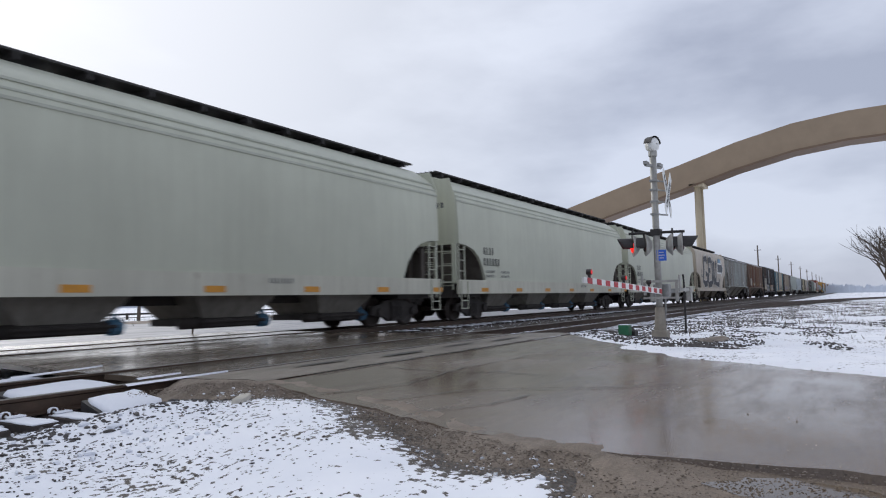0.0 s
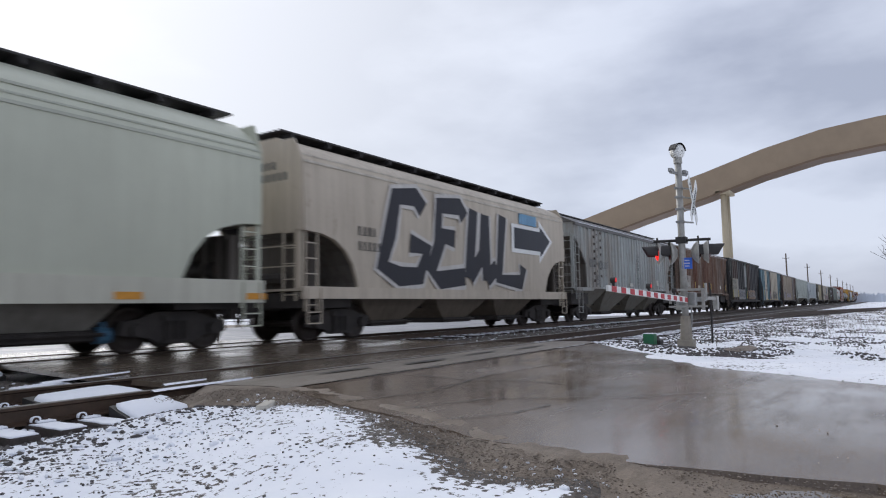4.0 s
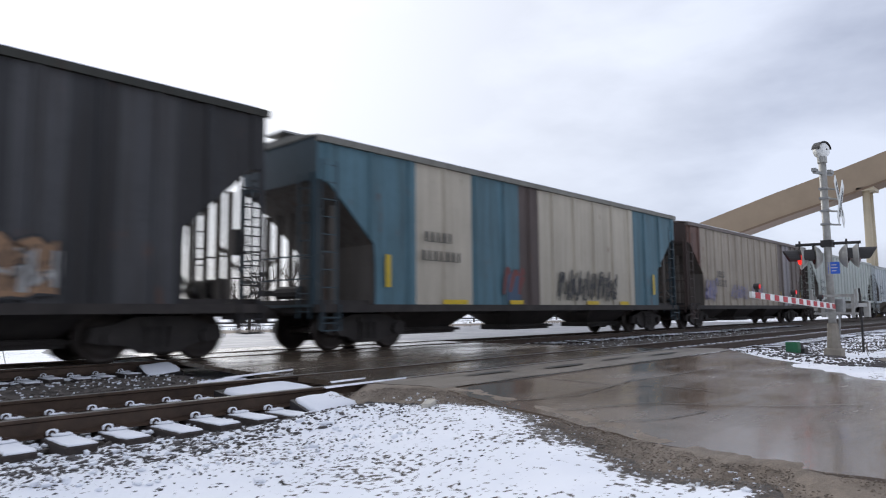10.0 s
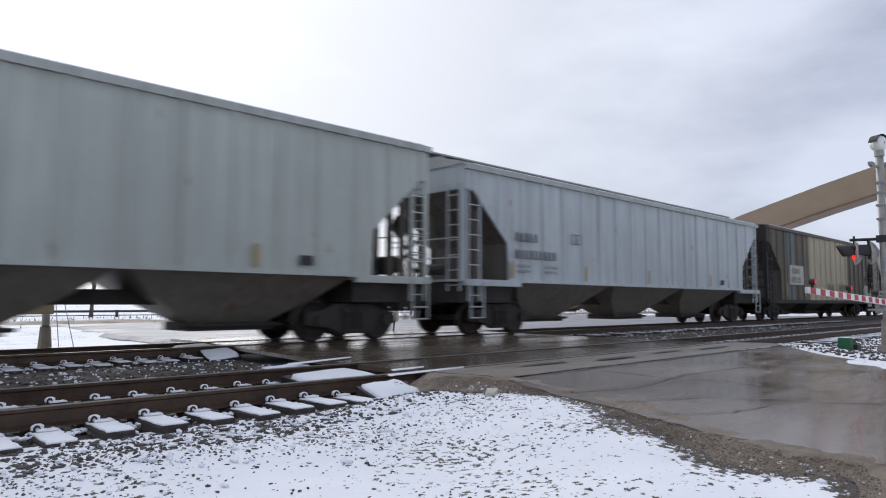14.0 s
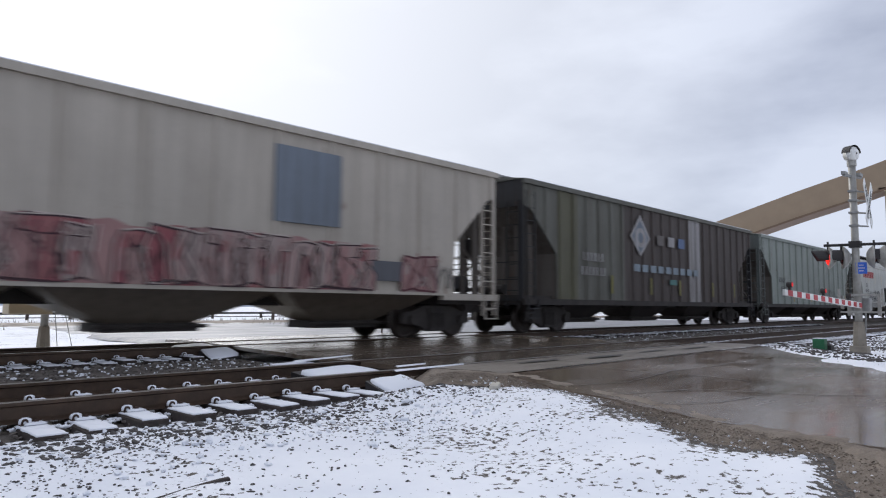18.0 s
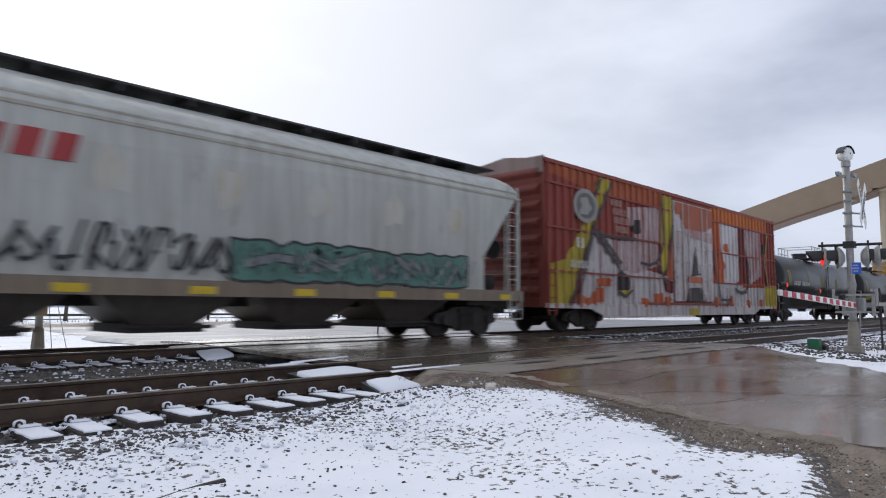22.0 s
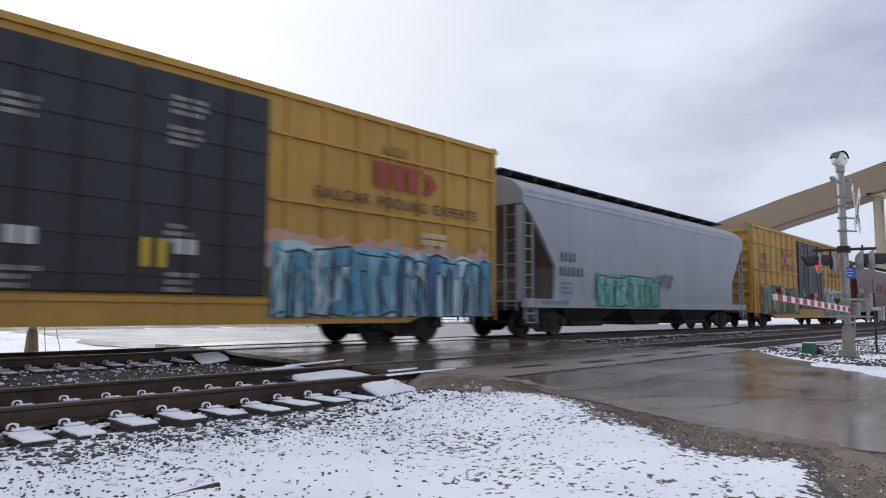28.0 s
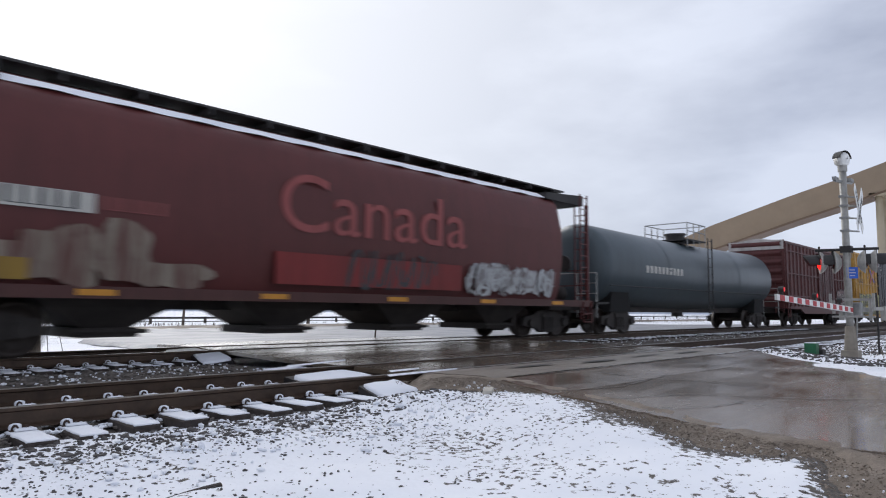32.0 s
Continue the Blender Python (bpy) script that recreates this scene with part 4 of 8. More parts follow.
# ---- conveyor gallery ----
conv = thing("conveyor_gallery", "long tan enclosed conveyor gallery arching over the tracks", "conveyor")
TOPS = [(72.0, -1.0), (52.0, 4.6), (40.0, 8.8), (32.5, 11.5), (23.3, 14.2), (16.5, 16.0), (10.2, 17.9), (4.4, 19.2), (-0.9, 19.75), (-4.3, 19.8), (-10.0, 19.6), (-20.0, 18.6), (-40.0, 15.5), (-70.0, 10.5)]
for k, ((ya, za), (yb, zb)) in enumerate(zip(TOPS, TOPS[1:])):
    dep = 2.95
    if za - dep < -0.6:
        ya, za = ya + (yb - ya) * 0.45, za + (zb - za) * 0.45
    s = Shape().add([(x, y, z) for x in (83.0, 86.0) for y, z in ((ya, za - dep), (yb, zb - dep), (yb, zb), (ya, za))],
                    [(0, 1, 2, 3), (7, 6, 5, 4), (3, 2, 6, 7), (0, 4, 5, 1), (0, 3, 7, 4), (1, 5, 6, 2)])
    seg = part("gallery_section", s, TANCLAD, conv)
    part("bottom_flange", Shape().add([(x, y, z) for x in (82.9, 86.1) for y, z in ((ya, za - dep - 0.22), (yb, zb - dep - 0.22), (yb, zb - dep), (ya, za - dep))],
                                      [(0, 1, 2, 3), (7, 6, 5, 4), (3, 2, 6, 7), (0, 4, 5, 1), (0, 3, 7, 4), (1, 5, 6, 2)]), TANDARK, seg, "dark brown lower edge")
for y, zt in ((14.6, 13.4), (-14.0, 16.0)):
    for dx in (83.6, 85.4):
        part("support_leg", Shape().tube((dx, y, -0.5), (dx, y, zt), 0.42, 12, 0.34), CREAM, conv, "cream tubular leg", True)
    part("leg_head", Shape().box(83.0, 86.0, y - 0.8, y + 0.8, zt - 0.1, zt + 0.25), CREAM, conv)

# ---- pole line, fields and bare trees ----
pole0 = thing("utility_pole", "tall dark wooden utility pole with cross arm", "utility pole", "utility poles", at=(193, 20, -0.5))
part("shaft", Shape().tube((0, 0, 0), (0, 0, 13.6), 0.24, 8, 0.16), WOOD, pole0)
part("cross_arm", Shape().box(-0.05, 0.05, -0.8, 0.8, 12.3, 12.4), WOOD, pole0)
for y in (-0.7, 0, 0.7):
    part("insulator", Shape().tube((0, y, 12.4), (0, y, 12.6), 0.06, 6), GALV, pole0)
for k in range(1, 9):
    copy_thing(pole0, pose(193 + 58 * k, 20, -0.5))


def bare_tree(at, height, seed, label):
    r = random.Random(seed)
    root = thing("bare_tree", label, "tree", "bare trees", at=at)
    trunk, twigs = Shape(), Shape()

    def grow(p, d, length, rad, level):
        q = p + d * length
        (trunk if level < 2 else twigs).tube(p, q, rad, 6 if level < 2 else 4, rad * 0.68, caps=False)
        if level == 5 or rad < 0.006:
            return
        for _ in range(3 if level < 4 else 2):
            e = (d + Vector((r.uniform(-0.75, 0.75), r.uniform(-0.75, 0.75), r.uniform(-0.15, 0.55)))).normalized()
            grow(q - d * length * r.uniform(0, 0.35), e, length * r.uniform(0.62, 0.86), rad * 0.6, level + 1)

    grow(Vector((0, 0, 0)), Vector((0.05, 0.02, 1)).normalized(), height * 0.27, height * 0.018, 0)
    part("trunk", trunk, BARK, root)
    part("crown", twigs, BARK, root, "bare grey twigs")


for k, (x, y, hgt) in enumerate(((45, -2.1, 6.2), (48, -2.8, 7.0), (43.5, -2.5, 5.0), (46.5, -3.6, 6.6), (30, 48, 8), (37, 52, 9.5), (45, 50, 7), (24, 50, 6.5), (18, 58, 9), (55, 60, 8))):
    bare_tree((x, y, -0.55), hgt, 11 + k, "leafless grey-brown tree at the edge of the field")
fence = thing("guard_rail", "long low dark guard rail across the snowy field", "guard rail", at=(0, 58, -0.5))
part("beam", Shape().box(-40, 170, -0.05, 0.05, 0.42, 0.6), BLACK, fence)
part("beam", Shape().box(-40, 170, -0.05, 0.05, 0.15, 0.22), BLACK, fence)
for k in range(43):
    part("post", Shape().box(-40 + 5 * k - 0.1, -40 + 5 * k + 0.1, 0.05, 0.2, 0, 0.62), WOOD, fence)
s, r = Shape(), random.Random(3)
for k in range(7000):
    a = r.uniform(-0.35, 1.75)
    d = r.uniform(420, 620)
    x, y = d * math.cos(a), d * math.sin(a)
    hh = (r.uniform(2.0, 4.2) + 1.6 * noise.noise((a * 9, 0, 0))) * (1.3 if a < 0.12 else 0.9)
    w = r.uniform(0.5, 1.8)
    s.add([(x - w * math.sin(a), y + w * math.cos(a), -1), (x + w * math.sin(a), y - w * math.cos(a), -1), (x + w * 0.6 * math.sin(a), y - w * 0.6 * math.cos(a), hh * 0.7), (x, y, hh), (x - w * 0.7 * math.sin(a), y + w * 0.7 * math.cos(a), hh * 0.6)], [(0, 1, 2, 3, 4)])
# the distance haze is put into this pale blue-grey colour
HAZE_TINT = plain("haze_tinted_woods", (196, 202, 212), 1.0, 0, 0.12, 0.05)
tagged(new("far_woods", s.mesh("far_woods", HAZE_TINT)), "line of leafless woods on the horizon, coloured pale for haze", "woods", kind="stuff")
# dead grass and dirt in the far verge
s, r = Shape(), random.Random(9)
for k in range(15000):
    if k % 3:
        x, y = r.uniform(18, 75), r.uniform(-9, 4.6)
    else:
        x, y = r.uniform(-10, 120), r.uniform(36, 56)
    if noise.noise((x * 0.12, y * 0.35, 1.0)) < (0.05 if y > 10 else -0.08):
        continue
    z, hh, a = ground_z(x, y) if y < 10 else -0.5, r.uniform(0.05, 0.16) * (1 if y < 10 else 2.5), r.uniform(0, 6.3)
    dx, dy = 0.011 * math.cos(a) * (1 if y < 10 else 3), 0.011 * math.sin(a) * (1 if y < 10 else 3)
    s.add([(x - dx, y - dy, z), (x + dx, y + dy, z), (x + r.uniform(-0.1, 0.1), y + r.uniform(-0.1, 0.1), z + hh)], [(0, 1, 2)])
DEAD = plain("dead_grass", (98, 88, 76), 0.9, 0, 0.3, 2)
tagged(new("dead_grass", s.mesh("dead_grass", DEAD)), "sparse dead grass sticking out of the snow", "grass", kind="stuff")

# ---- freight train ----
# brake-dust brown, with the shade of the down-facing sheets put into the tone
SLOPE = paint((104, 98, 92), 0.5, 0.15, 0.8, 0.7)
ring16 = [(math.cos(a), math.sin(a)) for a in np.linspace(0, 2 * math.pi, 25)[:-1]]


def wheel_mesh():
    s = Shape()
    s.rings([[(r * c, y, r * d) for c, d in ring16] for r, y in ((0.06, -0.075), (0.10, -0.075), (0.13, -0.03), (0.36, -0.035), (0.38, -0.07), (0.45, -0.068), (0.455, 0.03), (0.48, 0.035), (0.48, 0.06), (0.38, 0.06), (0.36, 0.02), (0.10, 0.02), (0.06, 0.06))])
    s.f.append(tuple(range(24)))
    return s.mesh("wheel", WHEEL, True)


def frame_mesh():
    s = Shape()
    s.prism([(-1.22, 0.38), (-1.05, 0.34), (-0.62, 0.30), (-0.35, 0.16), (0.35, 0.16), (0.62, 0.30), (1.05, 0.34), (1.22, 0.38), (1.18, 0.62), (0.85, 0.66), (0.45, 0.80), (-0.45, 0.80), (-0.85, 0.66), (-1.18, 0.62)], -0.07, 0.07)
    for x in (-0.875, 0.875):
        s.tube((x, -0.16, 0.45), (x, 0.05, 0.45), 0.13, 10)
    for x in (-0.2, 0.0, 0.2):
        s.tube((x, -0.1, 0.24), (x, -0.1, 0.62), 0.075, 8)
    s.box(-0.32, 0.32, -0.13, 0.0, 0.62, 0.74).box(-0.32, 0.32, -0.13, 0.0, 0.18, 0.25)
    return s.mesh("side_frame", DARK)


WHEEL_ME, FRAME_ME = wheel_mesh(), frame_mesh()
AXLE_ME = Shape().tube((0, -0.8, 0.45), (0, 0.8, 0.45), 0.08, 8).mesh("axle", WHEEL)
BOLSTER_ME = bevelled(Shape().box(-0.25, 0.25, -1.05, 1.05, 0.5, 0.82), "truck", DARK, 0.03, 1)
COUPLER_ME = Shape().box(-0.75, 0.1, -0.1, 0.1, 0.72, 0.92).box(-0.95, -0.7, -0.16, 0.14, 0.62, 1.0).tube((-0.6, -0.25, 0.75), (-0.75, -0.22, 0.4), 0.025, 6).mesh("coupler", DARK)


def truck(root, x):
    t = part("truck", BOLSTER_ME, None, root)
    t.matrix_basis = pose(x, 0, 0)
    for dx in (-0.875, 0.875):
        part("axle", AXLE_ME, None, t).matrix_basis = pose(dx, 0, 0)
        for y, turn in ((-0.75, 0), (0.75, 180)):
            part("wheel", WHEEL_ME, None, t).matrix_basis = pose(dx, y, 0.455, 0, 0, turn)
    for y, turn in ((-1.0, 0), (1.0, 180)):
        part("side_frame", FRAME_ME, None, t).matrix_basis = pose(0, y, 0, 0, 0, turn)


def running_gear(root, L, inset=1.9):
    truck(root, inset)
    truck(root, L - inset)
    part("coupler", COUPLER_ME, None, root)
    part("coupler", COUPLER_ME, None, root).matrix_basis = pose(L, 0, 0, 0, 0, 180)
    part("centre_sill", Shape().box(0.1, L - 0.1, -0.35, 0.35, 0.78, 1.05), DARK, root)


def ladder(root, x, y, z0, z1, mat, w=0.4, face=-1, along="x"):
    s = Shape()
    if along == "x":
        for dx in (0, w):
            s.box(x + dx - 0.02, x + dx + 0.02, y - 0.02, y + 0.02, z0, z1)
        for z in np.arange(z0 + 0.15, z1, 0.38):
            s.box(x, x + w, y - 0.012, y + 0.012, z - 0.012, z + 0.012)
    else:
        for dy in (0, w):
            s.box(x - 0.02, x + 0.02, y + dy - 0.02, y + dy + 0.02, z0, z1)
        for z in np.arange(z0 + 0.15, z1, 0.38):
            s.box(x - 0.012, x + 0.012, y, y + w, z - 0.012, z + 0.012)
    return part("ladder", s, mat, root)


def stencil(root, x, z, chars, hgt, mat, y, rng_, name="stencil_bar"):
    """A row of car lettering as plain upright bars, one a character, on a thin line."""
    s, cuts = Shape(), []
    for k in range(chars):
        a = x + k * hgt * 0.86
        cuts += [a, a + hgt * rng_.uniform(0.26, 0.38)]
    for a in cuts:
        s.v += [(a, y - 0.003, z), (a, y - 0.003, z + hgt * 0.05), (a, y - 0.003, z + hgt)]
    s.f = [(3 * k, 3 * k + 3, 3 * k + 4, 3 * k + 1) for k in range(len(cuts) - 1)] + [(3 * k + 1, 3 * k + 4, 3 * k + 5, 3 * k + 2) for k in range(0, len(cuts), 2)]
    return part(name, s, mat, root)


def blob(cx, cz, a, b, seed, pts=22, rag=0.25):
    r = random.Random(seed)
    ph = [r.uniform(0, 6.3) for _ in range(4)]
    out = []
    for k in range(pts):
        t = 2 * math.pi * k / pts
        q = 1 + rag * (0.6 * math.sin(2 * t + ph[0]) * 0.5 + 0.5 * math.sin(3 * t + ph[1]) + 0.4 * math.sin(5 * t + ph[2]))
        c, s_ = math.cos(t), math.sin(t)
        out.append((cx + a * q * math.copysign(abs(c) ** 0.7, c), cz + b * q * math.copysign(abs(s_) ** 0.7, s_)))
    return out


def flat(poly, y, s=None):
    s = s or Shape()
    return s.add([(x, y, z) for x, z in poly], [tuple(range(len(poly)))])


def stroke(s, pts, w, y):
    """A ribbon of paint along x, z points."""
    ring = []
    for i, p in enumerate(pts):
        a, b = pts[max(i - 1, 0)], pts[min(i + 1, len(pts) - 1)]
        d = Vector((b[0] - a[0], b[1] - a[1]))
        d = d.normalized() if d.length > 0 else Vector((1, 0))
        ring.append([(p[0] + d.y * w, y, p[1] - d.x * w), (p[0] - d.y * w, y, p[1] + d.x * w)])
    return s.rings(ring, closed=False)


def graffiti(root, x0, x1, z0, z1, fills, ink, n, seed, y, label, back=None, edge=0.024):
    """A painted piece: a ragged ground, angular interlocking bands in the fills, dark outlines and drips."""
    r = random.Random(seed)
    w, hgt = (x1 - x0) / n, z1 - z0
    top, low = [], []
    m = n * 4
    for k in range(m + 1):
        x = x0 - 0.04 * w + (x1 - x0 + 0.08 * w) * k / m
        top.append((x, z1 - hgt * r.choice((0.0, 0.03, 0.08, 0.16))))
        low.append((x, z0 + hgt * r.choice((0.0, 0.0, 0.03, 0.07))))
    for k in range(m):
        part("graffiti_ground", flat([low[k], low[k + 1], top[k + 1], top[k]], y), back or fills[0], root, label)
    lines = Shape()
    stroke(lines, top + low[::-1] + top[:1], edge, y - 0.0142)
    part("graffiti_outline", lines, ink, root, "dark sprayed outline")
    n, w = round(n * 1.7), (x1 - x0) / round(n * 1.7)
    for k in range(n):
        form, b = [], r.random()
        for q in range(6):
            b = r.uniform(0.72, 1.0) if b < 0.4 else r.uniform(0.0, 0.3) if b > 0.65 else r.choice((r.uniform(0.0, 0.2), r.uniform(0.8, 1.0)))
            form.append((q / 5 + r.uniform(-0.3, 0.3), b if r.random() < 0.75 else r.uniform(0.3, 0.6)))
        cx, wide, lean = x0 + k * w + r.uniform(-0.25, 0.05) * w, w * r.uniform(1.3, 1.9), r.uniform(-0.3, 0.4) * w
        lift = r.uniform(0.0, 0.06) * hgt
        pts = [(min(max(cx + a * wide + lean * b + r.uniform(-0.12, 0.12) * w, x0), x1), z0 + lift + hgt * (0.08 + 0.78 * b + r.uniform(-0.05, 0.05))) for a, b in form]
        band = min(w * 0.17, hgt * 0.09)
        dark, face = Shape(), Shape()
        stroke(dark, pts, band + edge * 1.3, y - 0.003 - 0.0002 * k)
        letter = part("graffiti_letter", dark, ink, root, label)
        stroke(face, pts, band, y - 0.0055 - 0.0002 * k)
        part("graffiti_fill", face, fills[k % 2 % len(fills)], letter)
        for q in range(1, len(fills)):
            for _ in range(3):
                i = r.randrange(len(pts) - 1)
                (xa, za), (xb, zb) = pts[i], pts[i + 1]
                u, v = sorted((r.random(), r.random()))
                high = Shape()
                stroke(high, [(xa + (xb - xa) * u, za + (zb - za) * u), (xa + (xb - xa) * v, za + (zb - za) * v)], band * r.uniform(0.25, 0.6), y - 0.0085 - 0.0004 * q - 0.0001 * k)
                part("graffiti_highlight", high, fills[q], letter)
        fine = Shape()
        zig = [(cx + wide * (q / 8 + r.uniform(-0.12, 0.12)), z0 + hgt * (r.uniform(0.1, 0.3) if q % 2 else r.uniform(0.6, 0.88))) for q in range(9)]
        stroke(fine, zig, r.uniform(0.009, 0.016), y - 0.0122 - 0.0001 * k)
        part("graffiti_outline", fine, ink, letter, "thin sprayed lines")


LETTER_FORMS = (
    [(0, 0), (0.02, 0.72), (0.16, 0.95), (0.5, 1.0), (0.84, 0.95), (0.98, 0.72), (1, 0), (0.66, 0), (0.64, 0.62), (0.5, 0.72), (0.36, 0.62), (0.34, 0)],
    [(0.1, 0), (0.0, 0.55), (0.2, 1.0), (0.62, 0.94), (0.9, 1.0), (0.72, 0.5), (0.95, 0), (0.55, 0.08)],
    [(0, 0.04), (0.3, 0.3), (0.1, 0.62), (0.25, 0.96), (0.95, 1.0), (0.9, 0.72), (0.55, 0.7), (0.9, 0.36), (0.8, 0.0)],
    [(0, 0.74), (0, 1.0), (1, 0.98), (1, 0.7), (0.74, 0.7), (0.8, 0), (0.28, 0), (0.3, 0.72)])


def upright_graffiti(root, x0, x1, z0, z1, ground, fills, ink, n, seed, y, label, halo=None, light=None):
    """A wide painted piece of tall interlocking abstract forms on a ground colour, with thin dark and light outlines."""
    r = random.Random(seed)
    w, hgt = (x1 - x0) / n, z1 - z0
    m = n * 2
    tops = [z1 - hgt * r.choice((0.0, 0.02, 0.05, 0.1)) for _ in range(m + 1)]
    xs_ = [x0 + (x1 - x0) * k / m for k in range(m + 1)]
    if halo:
        for k in range(0, m, 2):
            part("graffiti_halo", flat(blob(xs_[k] + 0.3 * w, tops[k] - 0.06 * hgt, w * r.uniform(0.5, 0.9), hgt * r.uniform(0.1, 0.24), seed + k, 18, 0.3), y + 0.0035 + 0.0002 * k), halo, root, "soft sprayed halo")
    for k in range(m):
        part("graffiti_ground", flat([(xs_[k], z0), (xs_[k + 1], z0), (xs_[k + 1], tops[k + 1]), (xs_[k], tops[k])], y), ground[r.randrange(len(ground))], root, label)
    for k in range(n):
        form = LETTER_FORMS[r.randrange(4)]
        a, wide = x0 + w * (k + r.uniform(-0.4, 0.02)), w * r.uniform(1.1, 1.9)
        lean, tall = r.uniform(-0.16, 0.16) * w, hgt * r.uniform(0.84, 0.98)

        def at(u, v):
            return min(max(a + wide * u + lean * (v - 0.5), x0 - 0.03), x1 + 0.03), z0 + 0.01 + tall * v
        pts = [at(u + r.uniform(-0.05, 0.05), v) for u, v in form]
        letter = part("graffiti_letter", flat(pts, y - 0.002 - 0.0002 * k), fills[r.randrange(len(fills))], root, label)
        # bands of a second tone across the form
        for _ in range(3):
            u, v = r.uniform(0.05, 0.7), r.uniform(0.05, 0.7)
            du, dv = r.uniform(0.08, 0.25), r.uniform(0.15, 0.45)
            part("graffiti_highlight", flat([at(u, v), at(u + du, v + 0.05), at(u + du + 0.06, v + dv), at(u + 0.1, v + dv + 0.04)], y - 0.0058 - 0.0002 * k - 0.00004 * _), fills[r.randrange(len(fills))], letter)
        s = Shape()
        stroke(s, pts + pts[:1], r.uniform(0.018, 0.03), y - 0.0095 - 0.0001 * k)
        part("graffiti_outline", s, ink, letter, "dark sprayed outline")
        if light:
            s = Shape()
            stroke(s, [(p[0] + 0.05, p[1] + 0.02) for p in pts[:len(pts) // 2 + 2]], 0.011, y - 0.0125 - 0.0001 * k)
            part("graffiti_outline", s, light, letter, "thin pale sprayed line")
        s = Shape()
        for _ in range(4):
            u = r.uniform(0.0, 1.0)
            stroke(s, [at(u + 0.09 * math.sin(q * 1.1 + u * 9), 0.05 + 0.85 * q / 7) for q in range(8)], 0.009, y - 0.0155 - 0.0001 * k)
        part("graffiti_outline", s, ink, letter, "thin sprayed lines")


def scrawl(root, x0, x1, z0, z1, ink, n, seed, y, label, w=0.02):
    """Thin looping tag lines."""
    r = random.Random(seed)
    step = (x1 - x0) / n
    for k in range(n):
        s = Shape()
        cx, cz = x0 + (k + 0.5) * step, (z0 + z1) / 2
        a, b, p = step * r.uniform(0.3, 0.6), (z1 - z0) * r.uniform(0.3, 0.5), r.uniform(0, 6.3)
        stroke(s, [(cx + a * math.cos(t * r.uniform(0.97, 1.03) + p), cz + b * math.sin(t * 1.5 + p)) for t in np.linspace(0, 5.5, 18)], w, y)
        stroke(s, [(cx - a * r.random(), z0 + (z1 - z0) * r.random()), (cx + a * r.random(), z0 + (z1 - z0) * r.random())], w, y - 0.0005)
        part("graffiti_tag", s, ink, root, label)


def stripes(root, y, z, xs_, mat, w=0.1, hgt=0.62):
    for x in xs_:
        part("reflector_strip", Shape().box(x, x + w, y - 0.006, y, z, z + hgt), mat, root, "yellow reflector strip")


def roof_walk(root, x0, x1, z, mat, wide=0.62):
    top = []
    for k in range(7):
        y = -wide / 2 + wide * k / 6
        top += [(y - 0.035, z + 0.012), (y - 0.03, z + 0.035), (y + 0.03, z + 0.035), (y + 0.035, z + 0.012)]
    prof = top + [(wide / 2 + 0.035, z - 0.012), (-wide / 2 - 0.035, z - 0.012)]
    s = Shape().rings([[(x, y, h) for y, h in prof] for x in (x0, x1)])
    s.f += [tuple(range(len(prof))), tuple(range(2 * len(prof) - 1, len(prof) - 1, -1))]
    part("running_board", s, mat, root)
    me = Shape().box(-0.03, 0.03, -wide / 2 - 0.1, wide / 2 + 0.1, z - 0.16, z - 0.014).mesh("walk_bracket", mat)
    for x in np.arange(x0 + 0.4, x1, 1.35):
        part("walk_bracket", me, None, root).matrix_basis = pose(x, 0, 0)


